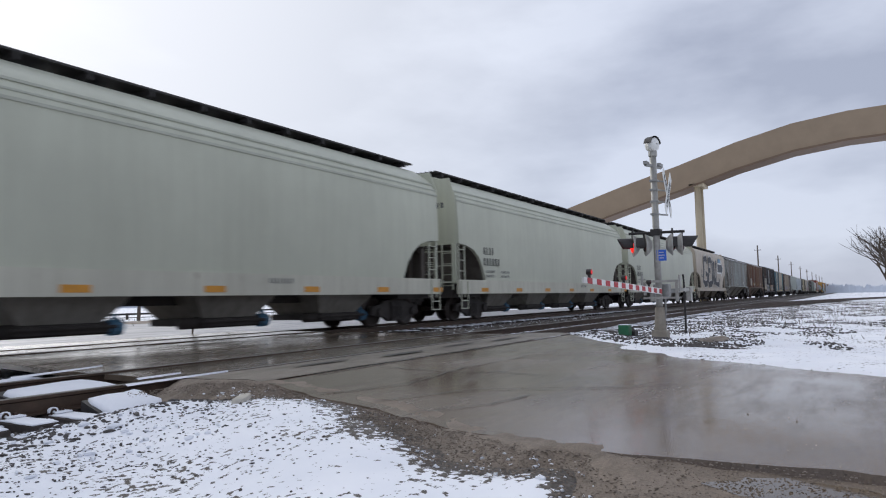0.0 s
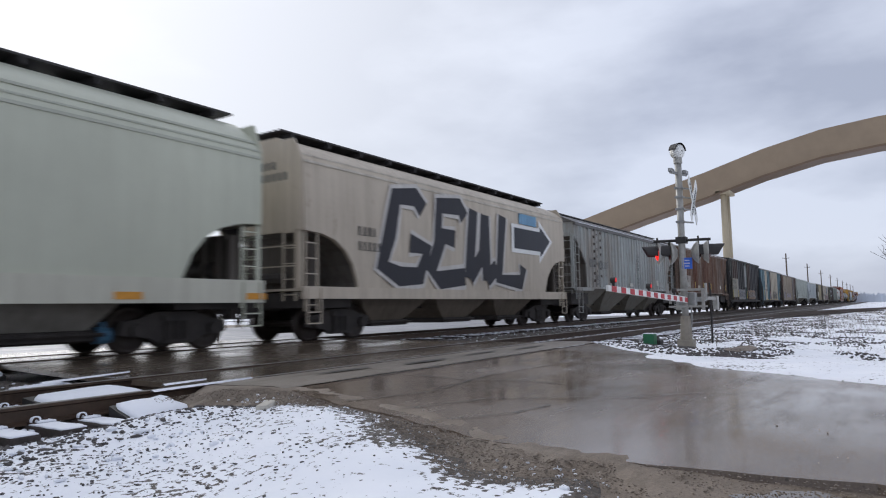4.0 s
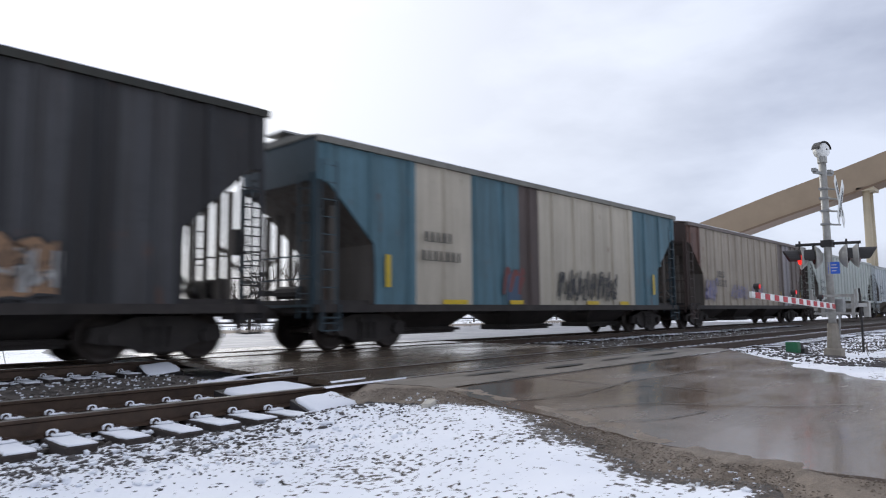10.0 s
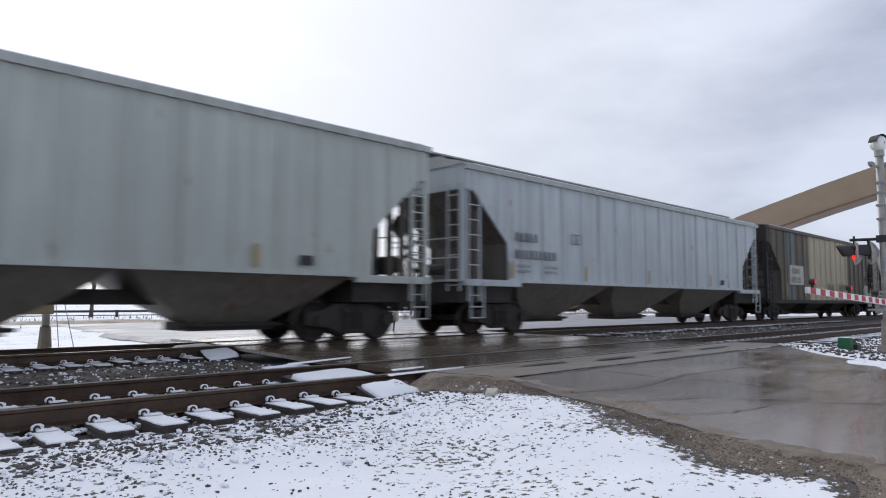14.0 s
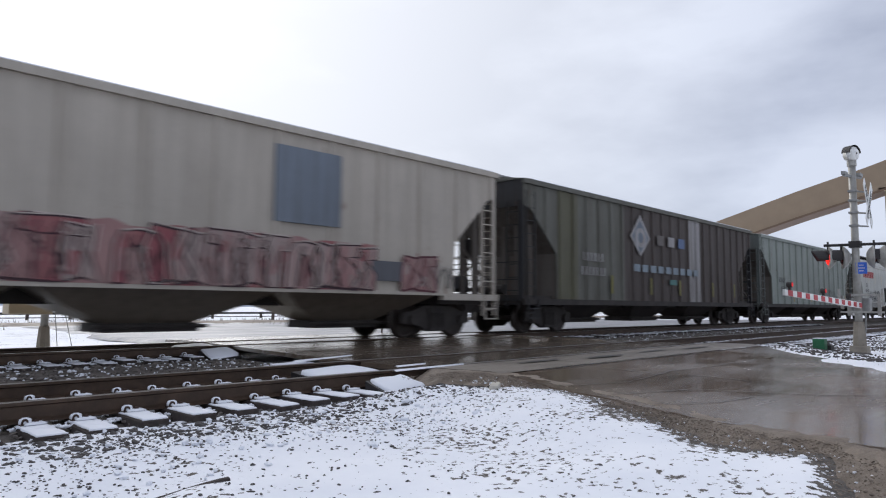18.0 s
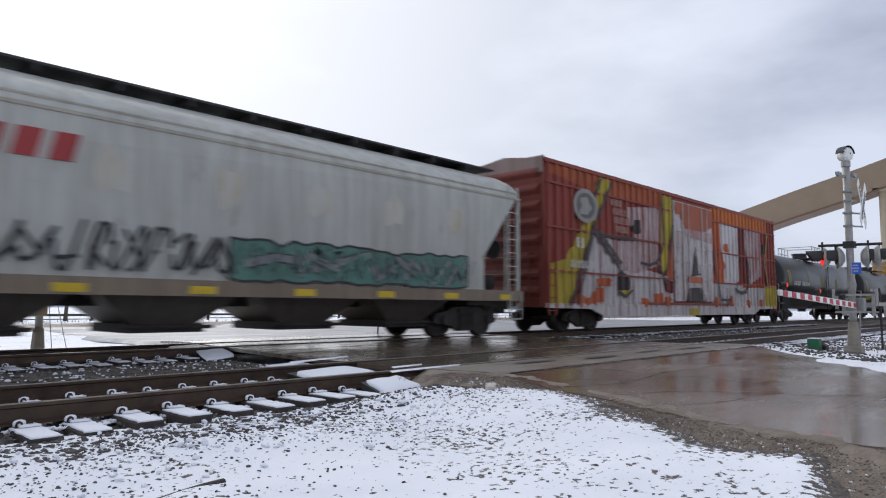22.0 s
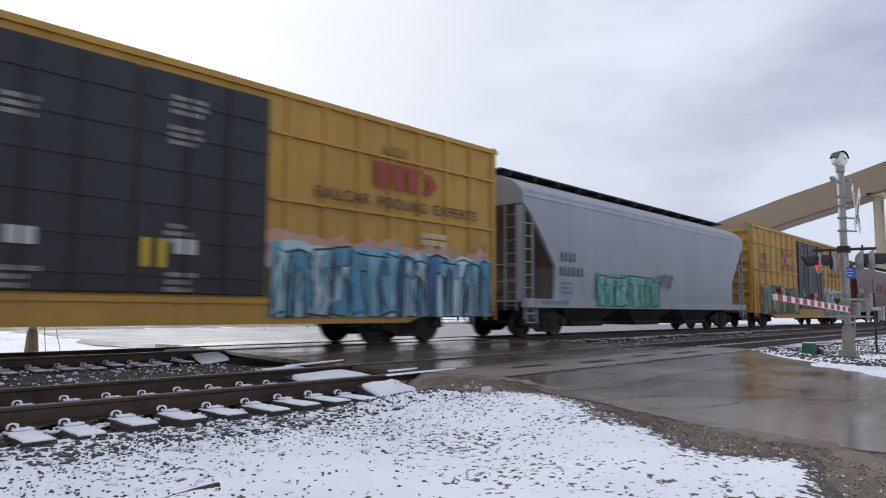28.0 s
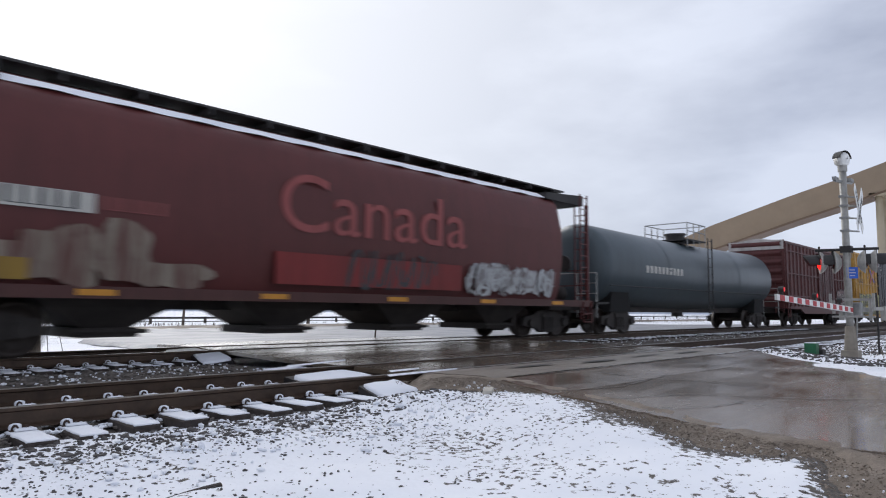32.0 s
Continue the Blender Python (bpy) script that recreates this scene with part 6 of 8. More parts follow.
def tank_car(L, mat, label, r=1.48, zc=2.42):
    root = thing("tank_car", label, "freight car", "freight cars")
    s = Shape()
    n = 32
    prof = [(0.55, 0.05), (0.57, 0.5 * r), (0.68, 0.78 * r), (0.9, 0.95 * r), (1.15, r), (L * 0.33, r), (L * 0.33 + 0.01, r), (L * 0.5, r + 0.01), (L * 0.67, r), (L - 1.15, r), (L - 0.9, 0.95 * r), (L - 0.68, 0.78 * r), (L - 0.57, 0.5 * r), (L - 0.55, 0.05)]

    def axis(x):
        return zc - 0.05 + 0.13 * abs(x - L / 2) / (L / 2)
    s.rings([[(x, q * math.sin(2 * math.pi * k / n), axis(x) + q * math.cos(2 * math.pi * k / n)) for k in range(n)] for x, q in prof])
    part("tank", s, mat, root, "", True)
    for x in (L * 0.3, L * 0.5, L * 0.7):
        s = Shape()
        s.rings([[(x + dx, (r + 0.015) * math.sin(2 * math.pi * k / n), axis(x) + (r + 0.015) * math.cos(2 * math.pi * k / n)) for k in range(n)] for dx in (-0.06, 0.06)])
        part("weld_band", s, mat, root, "", True)
    c = L / 2
    part("manway", Shape().tube((c, 0, zc + r - 0.1), (c, 0, zc + r + 0.35), 0.42, 16).tube((c, 0, zc + r + 0.35), (c, 0, zc + r + 0.42), 0.48, 16), BLACK, root)
    plat = part("platform", Shape().box(c - 0.98, c + 0.98, -1.0, 1.0, zc + r + 0.02, zc + r + 0.08), BLACK, root, "black walkway grating")
    s = Shape()
    for y in (-0.98, 0.98):
        for x in (-0.96, -0.3, 0.3, 0.96):
            s.tube((c + x, y, zc + r - 0.3), (c + x, y, zc + r + 0.78), 0.022, 6)
        for z in (0.42, 0.78):
            s.tube((c - 0.96, y, zc + r + z), (c + 0.96, y, zc + r + z), 0.022, 6)
    for x in (-0.96, 0.96):
        s.tube((c + x, -0.98, zc + r + 0.78), (c + x, 0.98, zc + r + 0.78), 0.022, 6)
    part("safety_rail", s, GALV, plat)
    ladder(root, c - 0.22, -1.56, 0.7, zc + r + 0.1, BLACK, 0.44)
    for x in (2.2, L - 2.2):
        # saddle made wide and near black to fill the shaded gap over the truck
        part("saddle", Shape().prism([(x - 0.75, 0.8), (x + 0.75, 0.8), (x + 0.6, 1.5), (x - 0.6, 1.5)], -1.15, 1.15), SHADE_BLACK, root)
    for end in (0, 1):
        a, b = (0.0, 2.8) if end == 0 else (L - 2.8, L)
        part("stub_sill", Shape().box(a, b, -0.4, 0.4, 0.75, 1.15), BLACK, root)
        part("end_platform", Shape().box(*((0, 0.75) if end == 0 else (L - 0.75, L)), -1.5, 1.5, 1.05, 1.12), BLACK, root)
        s = Shape()
        x = 0.05 if end == 0 else L - 0.05
        for y in (-1.45, -0.7, 0.7, 1.45):
            s.tube((x, y, 0.6), (x, y, 2.1), 0.02, 6)
        s.tube((x, -1.45, 2.1), (x, 1.45, 2.1), 0.02, 6)
        for z in (1.4, 1.75):
            s.tube((x, -1.45, z), (x, -0.7, z), 0.016, 6)
        part("end_handrail", s, GALV, root)
    part("side_handrail", Shape().tube((0.8, -1.53, 1.7), (L - 0.8, -1.53, 1.7), 0.018, 6), BLACK, root)
    part("bottom_outlet", Shape().tube((c, 0, 0.6), (c, 0, 1.1), 0.25, 10), BLACK, root)
    running_gear(root, L, 2.2)
    return root


def on_tank(root, L, r, zc, x0, x1, a0, a1, mat, name, label=""):
    """A strip of paint that lies on the tank's near side, between two angles below the top."""
    s = Shape()
    s.rings([[(x, -(r + 0.012) * math.sin(a), zc + (r + 0.012) * math.cos(a)) for a in np.linspace(a0, a1, 8)] for x in (x0, x1)], closed=False)
    part(name, s, mat, root, label)


def drape(root, poly, mat, layer, name="graffiti_fill", label="", posts=(), door=(0, 0)):
    """Paint that follows the posts and doors of a boxcar side, cut into upright strips of the outline."""
    lo, hi = min(p[0] for p in poly), max(p[0] for p in poly)

    def depth(x):
        if door[0] <= x <= door[1]:
            return -1.605
        for p in posts:
            d = abs(x - p)
            if d < 0.075:
                return -1.504 - 0.07 * min(1.0, (0.075 - d) / 0.025)
        return -1.504

    def span_at(x):
        zs = []
        for (xa, za), (xb, zb) in zip(poly, poly[1:] + poly[:1]):
            if min(xa, xb) <= x <= max(xa, xb) and xa != xb:
                zs.append(za + (zb - za) * (x - xa) / (xb - xa))
        return (min(zs), max(zs)) if zs else (poly[0][1], poly[0][1])
    cuts = {lo + 1e-4, hi - 1e-4}
    for p in posts:
        cuts.update(v for v in (p - 0.075, p - 0.05, p + 0.05, p + 0.075) if lo < v < hi)
    for d in door:
        cuts.update(v for v in (d - 0.002, d + 0.002) if lo < v < hi)
    cuts.update(float(v) for v in np.arange(lo, hi, 0.12) if v > lo)
    cuts.update(float(p[0]) for p in poly if lo < p[0] < hi)
    s = Shape()
    ring = []
    for x in sorted(cuts):
        a, b = span_at(x)
        ring.append([(x, depth(x) - 0.0011 * layer, a), (x, depth(x) - 0.0011 * layer, b)])
    s.rings(ring, closed=False)
    return part(name, s, mat, root, label)


def overspray(rgb, under, cover=0.55, fine=7.0):
    """Sprayed paint worn off in downward streaks, the old colour showing through."""
    m, n, l, b = nodes_of("streaked_spray_paint")
    c, u = lin(*rgb), lin(*under)
    big = tex(n, l, size=0.8, detail=5)
    col = ramp(n, l, big, [(0.3, scaled(c, 0.78)), (0.7, scaled(c, 1.08))])
    run = tex(n, l, scale=(fine, fine, 0.45), size=1.0, detail=7, rough=0.7)
    k = ramp(n, l, run, [(cover - 0.07, (0, 0, 0)), (cover + 0.1, (0.9, 0.9, 0.9))])
    col = mix(n, l, k, col, u)
    spot = tex(n, l, size=4.0, detail=7, rough=0.75)
    k2 = ramp(n, l, spot, [(0.55, (0, 0, 0)), (0.72, (0.5, 0.5, 0.5))])
    col = mix(n, l, k2, col, scaled(u, 0.8))
    l.new(col, b.inputs["Base Color"])
    b.inputs["Roughness"].default_value = 0.55
    b.inputs["Specular IOR Level"].default_value = 0.3
    return m

# ---- the cars, from the leading end: place of each coupling along the train ----
ENDS = [9.3, 30.62, 51.55, 72.9, 90.05, 108.5, 126.8, 145.8, 165.0, 184, 203.5, 223.5, 242.4, 261.3, 280.55, 299.5, 317.5,
        339.6, 358.3, 376.9, 398.9, 418.1, 439.4, 458.5, 478.0, 493.9, 515.5, 534.2, 553.2, 572.2, 591.4, 610.6, 629.8, 649]
TRAIN, BARE = [], {}
GAP = 1.1


def span(k):
    return ENDS[k] + GAP, ENDS[k + 1] - ENDS[k] - GAP


def join(k, car, dx=0.0):
    TRAIN.append((car, span(k)[0] + dx))
    BARE[car.name] = set(car.children_recursive)
    return car


def settle(car, k, kz=1.0, low=1.02, lift=0.0):
    """Draw the painted marks of a car together or apart, along it and upwards from its sill."""
    for ob in car.children_recursive:
        if ob not in BARE[car.name]:
            ob.data.transform(Matrix.Translation((0, 0, low + lift)) @ Matrix.Diagonal((k, 1, kz, 1)) @ Matrix.Translation((0, 0, -low)))


PALE = paint((193, 195, 177), 0.12, 0, 0.45, 0.12)
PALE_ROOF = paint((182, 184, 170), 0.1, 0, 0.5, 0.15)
PALE_SILL = paint((202, 200, 184), 0.2, 0.02, 0.6, 0.25)
r0 = random.Random(77)
BLUEV = paint((84, 128, 158), 0.4)
for k in range(3):
    L = span(k)[1]
    car = join(k, smooth_hopper(L, PALE, "long pale grey-green covered hopper with smooth curved sides", PALE_ROOF, sillmat=PALE_SILL, baymat=paint((140, 136, 128), 0.4, 0, 0.7), n_bays=4, bay_gap=1.3, foot_share=0.19))
    for q in range(4):
        x = 2.4 + (L - 4.8) * (q + 0.5) / 4
        pipe = part("discharge_pipe", Shape().tube((x - 1.3, -0.75, 0.38), (x + 0.9, -0.75, 0.38), 0.13, 10), DARK, car, "dark discharge pipe", True)
        x += 1.05
        part("valve", Shape().tube((x - 0.13, -0.75, 0.38), (x + 0.13, -0.75, 0.38), 0.16, 12).tube((x, -0.85, 0.38), (x, -0.75, 0.62), 0.05, 8), BLUEV, pipe, "faded blue valve")
    for q in range(7):
        x = 1.7 + 3.0 * q
        part("reflector", Shape().box(x, x + 0.55, -1.6, -1.592, 1.04, 1.18), ORANGE, car, "orange reflector strip")
    stencil(car, 1.95, 2.42, 4, 0.27, INK, -1.58, r0)
    stencil(car, 1.95, 2.02, 6, 0.27, INK, -1.58, r0)
    for q in range(4):
        stencil(car, 2.1 + 1.3 * (q % 2), 1.75 - 0.17 * (q // 2), 10, 0.09, GREYINK, -1.565, r0)
    stencil(car, L * 0.62, 1.25, 8, 0.12, GREYINK, -1.595, r0)
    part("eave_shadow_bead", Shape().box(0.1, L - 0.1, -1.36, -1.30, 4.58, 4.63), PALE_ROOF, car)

BEIGE = paint((196, 184, 166), 0.3, 0.1, 0.5, 0.35)
L = span(3)[1]
car = join(3, smooth_hopper(L, BEIGE, "beige covered hopper with large black and white graffiti letters", paint((200, 192, 178), 0.2), z_top=5.12, z_eave=4.42, baymat=paint((120, 110, 98), 0.5), sill=(1.06, 1.36)))
SPRAYBLK, SPRAYWHT = paint((50, 50, 56), 0.3, 0, 0.6, 0.3), paint((206, 202, 196), 0.3, 0, 0.6, 0.3)
for k, pts in enumerate(([(5.1, 3.75), (4.7, 4.1), (3.75, 4.0), (3.45, 2.9), (3.1, 2.0), (3.9, 1.7), (4.9, 1.75), (5.3, 2.55), (4.4, 2.7)], [(7.5, 3.75), (7.2, 4.1), (6.0, 4.0), (5.9, 3.1), (6.9, 3.0)], [(6.1, 3.0), (5.5, 1.95), (6.0, 1.65), (7.5, 1.8)],
                         [(8.1, 4.1), (7.75, 1.75)], [(7.8, 1.8), (8.7, 2.6), (8.9, 4.0)], [(8.9, 4.0), (8.95, 1.7)], [(10.2, 4.1), (9.85, 1.8), (11.6, 1.7), (11.8, 2.3)], [(8.95, 1.75), (9.7, 2.2)])):
    for w_, m_, lift in ((0.42, SPRAYWHT, 0.0), (0.29, SPRAYBLK, 0.004)):
        s = Shape()
        stroke(s, pts, w_, -1.584 - lift - 0.0003 * k)
        part("graffiti_letter", s, m_, car, "thick black sprayed strokes edged in white")
part("arrow_mark", flat([(10.9, 2.82), (13.3, 2.82), (13.3, 2.5), (14.6, 3.45), (13.3, 4.25), (13.3, 3.92), (10.9, 3.92)], -1.588), WHITE, car, "white arrow outline")
part("arrow_mark", flat([(11.1, 2.98), (13.4, 2.98), (13.4, 2.75), (14.35, 3.45), (13.4, 4.0), (13.4, 3.78), (11.1, 3.78)], -1.594), paint((44, 48, 58)), car, "dark blue arrow")
part("logo_field", Shape().box(11.6, 13.1, -1.58, -1.55, 3.96, 4.36), paint((112, 158, 190)), car, "faded blue lettering field")
stencil(car, 2.1, 2.75, 4, 0.24, INK, -1.588, r0)
stencil(car, 2.1, 2.35, 5, 0.24, INK, -1.588, r0)

ICE = rusted(((184, 188, 186), (168, 174, 172), (150, 142, 132), (136, 136, 132)), 0.6, 5.0)
L = span(4)[1]
car = join(4, ribbed_hopper(L, [ICE] * 12, 36, "faded pale blue-grey ribbed covered hopper, streaked with rust", z_top=4.6, z_sill=1.62, tall=True, baymat=paint((142, 138, 128), 0.6, 0.05), walk_dark=True, walk_rise=0.6, roofmat=paint((100, 98, 96), 0.5)))
stencil(car, 2.0, 2.38, 4, 0.34, GREYINK, -1.585, r0)
stencil(car, 3.5, 2.36, 6, 0.3, GREYINK, -1.585, r0)
for q in range(3):
    stencil(car, 2.9, 1.95 - 0.17 * q, 6, 0.12, GREYINK, -1.585, r0)
for q in range(4):
    stencil(car, 10.4, 3.1 - 0.22 * q, 4, 0.15, GREYINK, -1.585, r0)
for q in range(3):
    stencil(car, 10.4, 1.95 - 0.17 * q, 4, 0.12, GREYINK, -1.585, r0)
for q in range(22):
    x, z = (2.85, 3.15, 3.8)[q % 3] + r0.uniform(-0.05, 0.05), 1.75 + 0.105 * q
    part("rust_spot", Shape().box(x, x + 0.07, -1.586, -1.51, z, z + 0.11), paint((84, 72, 66)), car)
part("data_plate", Shape().box(8.9, 9.5, -1.59, -1.58, 1.62, 1.78), OFFWHITE, car)
part("data_plate", Shape().box(14.8, 15.25, -1.59, -1.58, 1.72, 2.02), OFFWHITE, car)

settle(car, 0.87, 1.125, 1.5, 0.12)

RUSTY, RUSTY2 = rusted(((160, 147, 136), (136, 118, 106), (114, 84, 66), (84, 70, 63))), rusted(((142, 118, 102), (118, 88, 74), (108, 70, 54), (78, 60, 52)))
L = span(5)[1]
car = join(5, ribbed_hopper(L, [RUSTY, RUSTY, RUSTY, RUSTY2, RUSTY, RUSTY2, RUSTY2, RUSTY2, RUSTY, RUSTY, RUSTY, RUSTY], 36, "rust-brown ribbed covered hopper with grimy lower hoppers", z_top=4.67, z_sill=1.58, tall=True, baymat=paint((116, 106, 96), 0.6, 0.1), walk_rise=0.48))
part("paint_patch", Shape().box(1.9, 3.6, -1.582, -1.512, 1.6, 2.5), paint((150, 142, 130)), car, "pale number panel")
stencil(car, 2.0, 2.2, 4, 0.24, INK, -1.588, r0)
stencil(car, 2.0, 1.8, 6, 0.26, OFFWHITE, -1.588, r0)
stripes(car, -1.585, 1.62, (5.05, 8.0, 10.9, 17.4), YELLOW, 0.12, 0.5)
part("data_plate", Shape().box(14.8, 15.2, -1.59, -1.58, 1.75, 2.0), OFFWHITE, car)
part("data_plate", Shape().box(6.0, 6.8, -1.59, -1.58, 1.65, 1.9), paint((170, 160, 140)), car)

settle(car, 0.92, 1.1, 1.42, 0.16)

DGREEN, DBROWN, DGREY, CHAR, TEAL, PALEPATCH = (paint(c, 0.9, 0.06, 0.6, 0.9) for c in ((58, 58, 52), (78, 62, 54), (78, 78, 80), (54, 54, 56), (70, 96, 88), (164, 158, 144)))
L = span(6)[1]
car = join(6, ribbed_hopper(L, [DGREEN, DBROWN, DGREY, CHAR, CHAR, TEAL, DBROWN, DGREY, CHAR, DGREY, CHAR, DGREY, CHAR], 19, "dark patchwork-painted ribbed covered hopper covered in graffiti", z_top=4.88, z_sill=1.02, deep=True, endmat=CHAR,
                            breaks=[1.9, 4.2, 5.6, 7.9, 8.8, 9.56, 11.56, 12.6, 13.4, 14.2, 15.0, 16.0]))
part("paint_patch", Shape().box(1.42, 4.15, -1.582, -1.512, 1.3, 3.05), PALEPATCH, car, "pale number panel")
stencil(car, 1.6, 2.6, 5, 0.34, INK, -1.588, r0)
stencil(car, 1.6, 2.08, 7, 0.3, INK, -1.588, r0)
part("paint_patch", Shape().box(7.87, 8.78, -1.582, -1.512, 2.3, 4.5), paint((150, 152, 152), 0.5, 0, 0.6, 0.8), car)
stripes(car, -1.586, 1.2, (1.42, 4.0, 5.8, 8.9), YELLOW, 0.14, 0.72)
graffiti(car, 4.4, 7.8, 1.06, 2.1, [paint((150, 150, 152)), paint((110, 112, 116))], INK, 5, 31, -1.59, "pale sprayed letters")
graffiti(car, 9.7, 14.1, 1.08, 2.1, [paint((160, 126, 96)), paint((186, 184, 180))], INK, 7, 33, -1.59, "tan and white sprayed letters")


BLUE7, TAN7, BRN7 = paint((88, 122, 134), 0.6, 0.05, 0.55, 0.7), paint((190, 181, 164), 0.35, 0.04, 0.55, 0.35), paint((92, 80, 76), 0.5, 0.08, 0.6, 0.6)
L = span(7)[1]
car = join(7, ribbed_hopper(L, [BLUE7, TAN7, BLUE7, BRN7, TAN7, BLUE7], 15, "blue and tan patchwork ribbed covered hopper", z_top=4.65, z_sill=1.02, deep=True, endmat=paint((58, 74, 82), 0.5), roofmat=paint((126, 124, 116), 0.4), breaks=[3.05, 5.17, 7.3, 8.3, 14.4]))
stencil(car, 3.15, 2.5, 5, 0.24, INK, -1.588, r0)
stencil(car, 3.05, 2.05, 7, 0.24, INK, -1.588, r0)
for a, b_ in ((3.75, 4.65), (6.4, 7.0), (10.4, 11.1), (12.5, 13.1)):
    part("reflector_strip", Shape().box(a, b_, -1.592, -1.58, 1.03, 1.14), YELLOW, car, "yellow reflector strip")
stripes(car, -1.586, 1.4, (1.9, 15.0), YELLOW, 0.14, 0.72)
scrawl(car, 8.7, 12.4, 1.1, 2.15, INK, 8, 41, -1.588, "black sprayed tag", 0.026)
scrawl(car, 8.8, 12.3, 1.2, 1.95, INK, 11, 44, -1.589, "black sprayed tag", 0.02)
scrawl(car, 6.1, 7.1, 1.2, 2.1, paint((120, 66, 62)), 3, 45, -1.588, "faded red tag", 0.05)
part("paint_patch", Shape().box(6.3, 6.9, -1.582, -1.512, 1.1, 1.9), paint((66, 88, 112)), car)

settle(car, 1.05, 1.05)

TAN8, TAN8B = paint((172, 161, 146), 0.5, 0.06, 0.6, 0.6), paint((118, 108, 102), 0.5, 0.1, 0.6, 0.75)
L = span(8)[1]
car = join(8, ribbed_hopper(L, [paint((106, 78, 68), 0.6, 0.1), TAN8, TAN8B, paint((150, 146, 148), 0.5, 0, 0.6, 0.7), TAN8B, paint((96, 70, 60), 0.5, 0.3)], 20, "dusty tan-grey ribbed covered hopper", z_top=4.57, z_sill=1.02, deep=True, endmat=paint((82, 70, 66), 0.6), roofmat=TAN8B, breaks=[1.5, 12.2, 13.35, 14.5, 16.6]))
stencil(car, 3.3, 2.25, 4, 0.28, INK, -1.588, r0)
stencil(car, 3.1, 1.86, 6, 0.28, INK, -1.588, r0)
FAINT8 = overspray((122, 118, 156), (166, 156, 144), 0.52)
for x0_, x1_, z0_, z1_, n_, seed_, w_ in ((1.8, 3.3, 1.2, 2.2, 4, 43, 0.04), (1.8, 3.2, 1.25, 1.8, 5, 47, 0.06), (5.0, 7.4, 1.3, 2.0, 6, 48, 0.03), (8.0, 10.4, 1.3, 2.0, 6, 49, 0.03), (5.4, 9.8, 1.3, 1.8, 8, 50, 0.015)):
    scrawl(car, x0_, x1_, z0_, z1_, FAINT8, n_, seed_, -1.588 - 0.0002 * n_, "faint purple tag", w_)
part("data_plate", Shape().box(15.0, 15.4, -1.59, -1.58, 1.55, 1.75), OFFWHITE, car)
stripes(car, -1.586, 1.2, (13.0, 16.9), paint((176, 152, 60)), 0.12, 0.55)

settle(car, 0.95, 1.04)

GREY9 = paint((184, 190, 184), 0.2, 0.03, 0.5, 0.25)
for k, tone, zt, wr in ((9, GREY9, 4.5, 0.28), (10, paint((190, 197, 200), 0.25, 0.03, 0.5, 0.35), 4.32, 0.44)):
    L = span(k)[1]
    car = join(k, ribbed_hopper(L, [tone] * 12, 20, "light grey ribbed covered hopper with sloping bays", z_top=zt, z_sill=1.42, baymat=paint((134, 128, 118), 0.6, 0.05), roofmat=paint((176, 180, 176), 0.2), walk_rise=wr))
    stencil(car, 1.95, 2.48, 5, 0.24, INK, -1.588, r0)
    stencil(car, 1.95, 2.02, 9, 0.24, INK, -1.588, r0)
    for q in range(4):
        stencil(car, 2.0 + 1.2 * (q % 2), 1.78 - 0.14 * (q // 2), 9, 0.08, GREYINK, -1.588, r0)
    part("data_plate", Shape().box(14.8, 15.1, -1.59, -1.58, 1.56, 1.76), INK, car)
    stripes(car, -1.586, 1.48, (1.75, 5.2, 9.0, 13.8), paint((176, 156, 120)), 0.12, 0.45)
    s = Shape()
    for a in (4.55, 4.78):
        s.box(a, a + 0.02, -1.59, -1.58, 2.55, 2.85).box(a + 0.2, a + 0.22, -1.59, -1.58, 2.55, 2.85).box(a, a + 0.22, -1.59, -1.58, 2.83, 2.85).box(a, a + 0.22, -1.59, -1.58, 2.55, 2.57)
    part("stencil_box", s, GREYINK, car)

MUD, TAN11 = paint((100, 94, 82), 0.6, 0.04, 0.6, 0.7), paint((182, 173, 148), 0.4, 0.04, 0.6, 0.45)
L = span(11)[1]
car = join(11, ribbed_hopper(L, [MUD, paint((100, 108, 110), 0.6), MUD, paint((92, 84, 72), 0.6), TAN11, MUD, paint((84, 78, 68), 0.6)], 20, "grimy dark ribbed covered hopper with tan panels", z_top=4.45, z_sill=1.02, deep=True, endmat=CHAR, breaks=[2.7, 3.6, 4.9, 5.75, 12.5, 15.0]))
part("paint_patch", Shape().box(2.72, 4.67, -1.582, -1.512, 1.75, 2.7), paint((182, 178, 168)), car, "pale number panel")
stencil(car, 3.0, 2.3, 5, 0.26, INK, -1.588, r0)
stencil(car, 2.9, 1.87, 6, 0.26, INK, -1.588, r0)
for a, b_ in ((8.5, 9.6), (10.5, 11.9)):
    scrawl(car, a, b_, 1.1, 2.0, INK, 5, int(a * 10), -1.588, "black sprayed tag", 0.02)
stripes(car, -1.586, 1.2, (2.2, 4.8, 12.9, 15.4, 17.0), paint((150, 142, 60)), 0.12, 0.6)

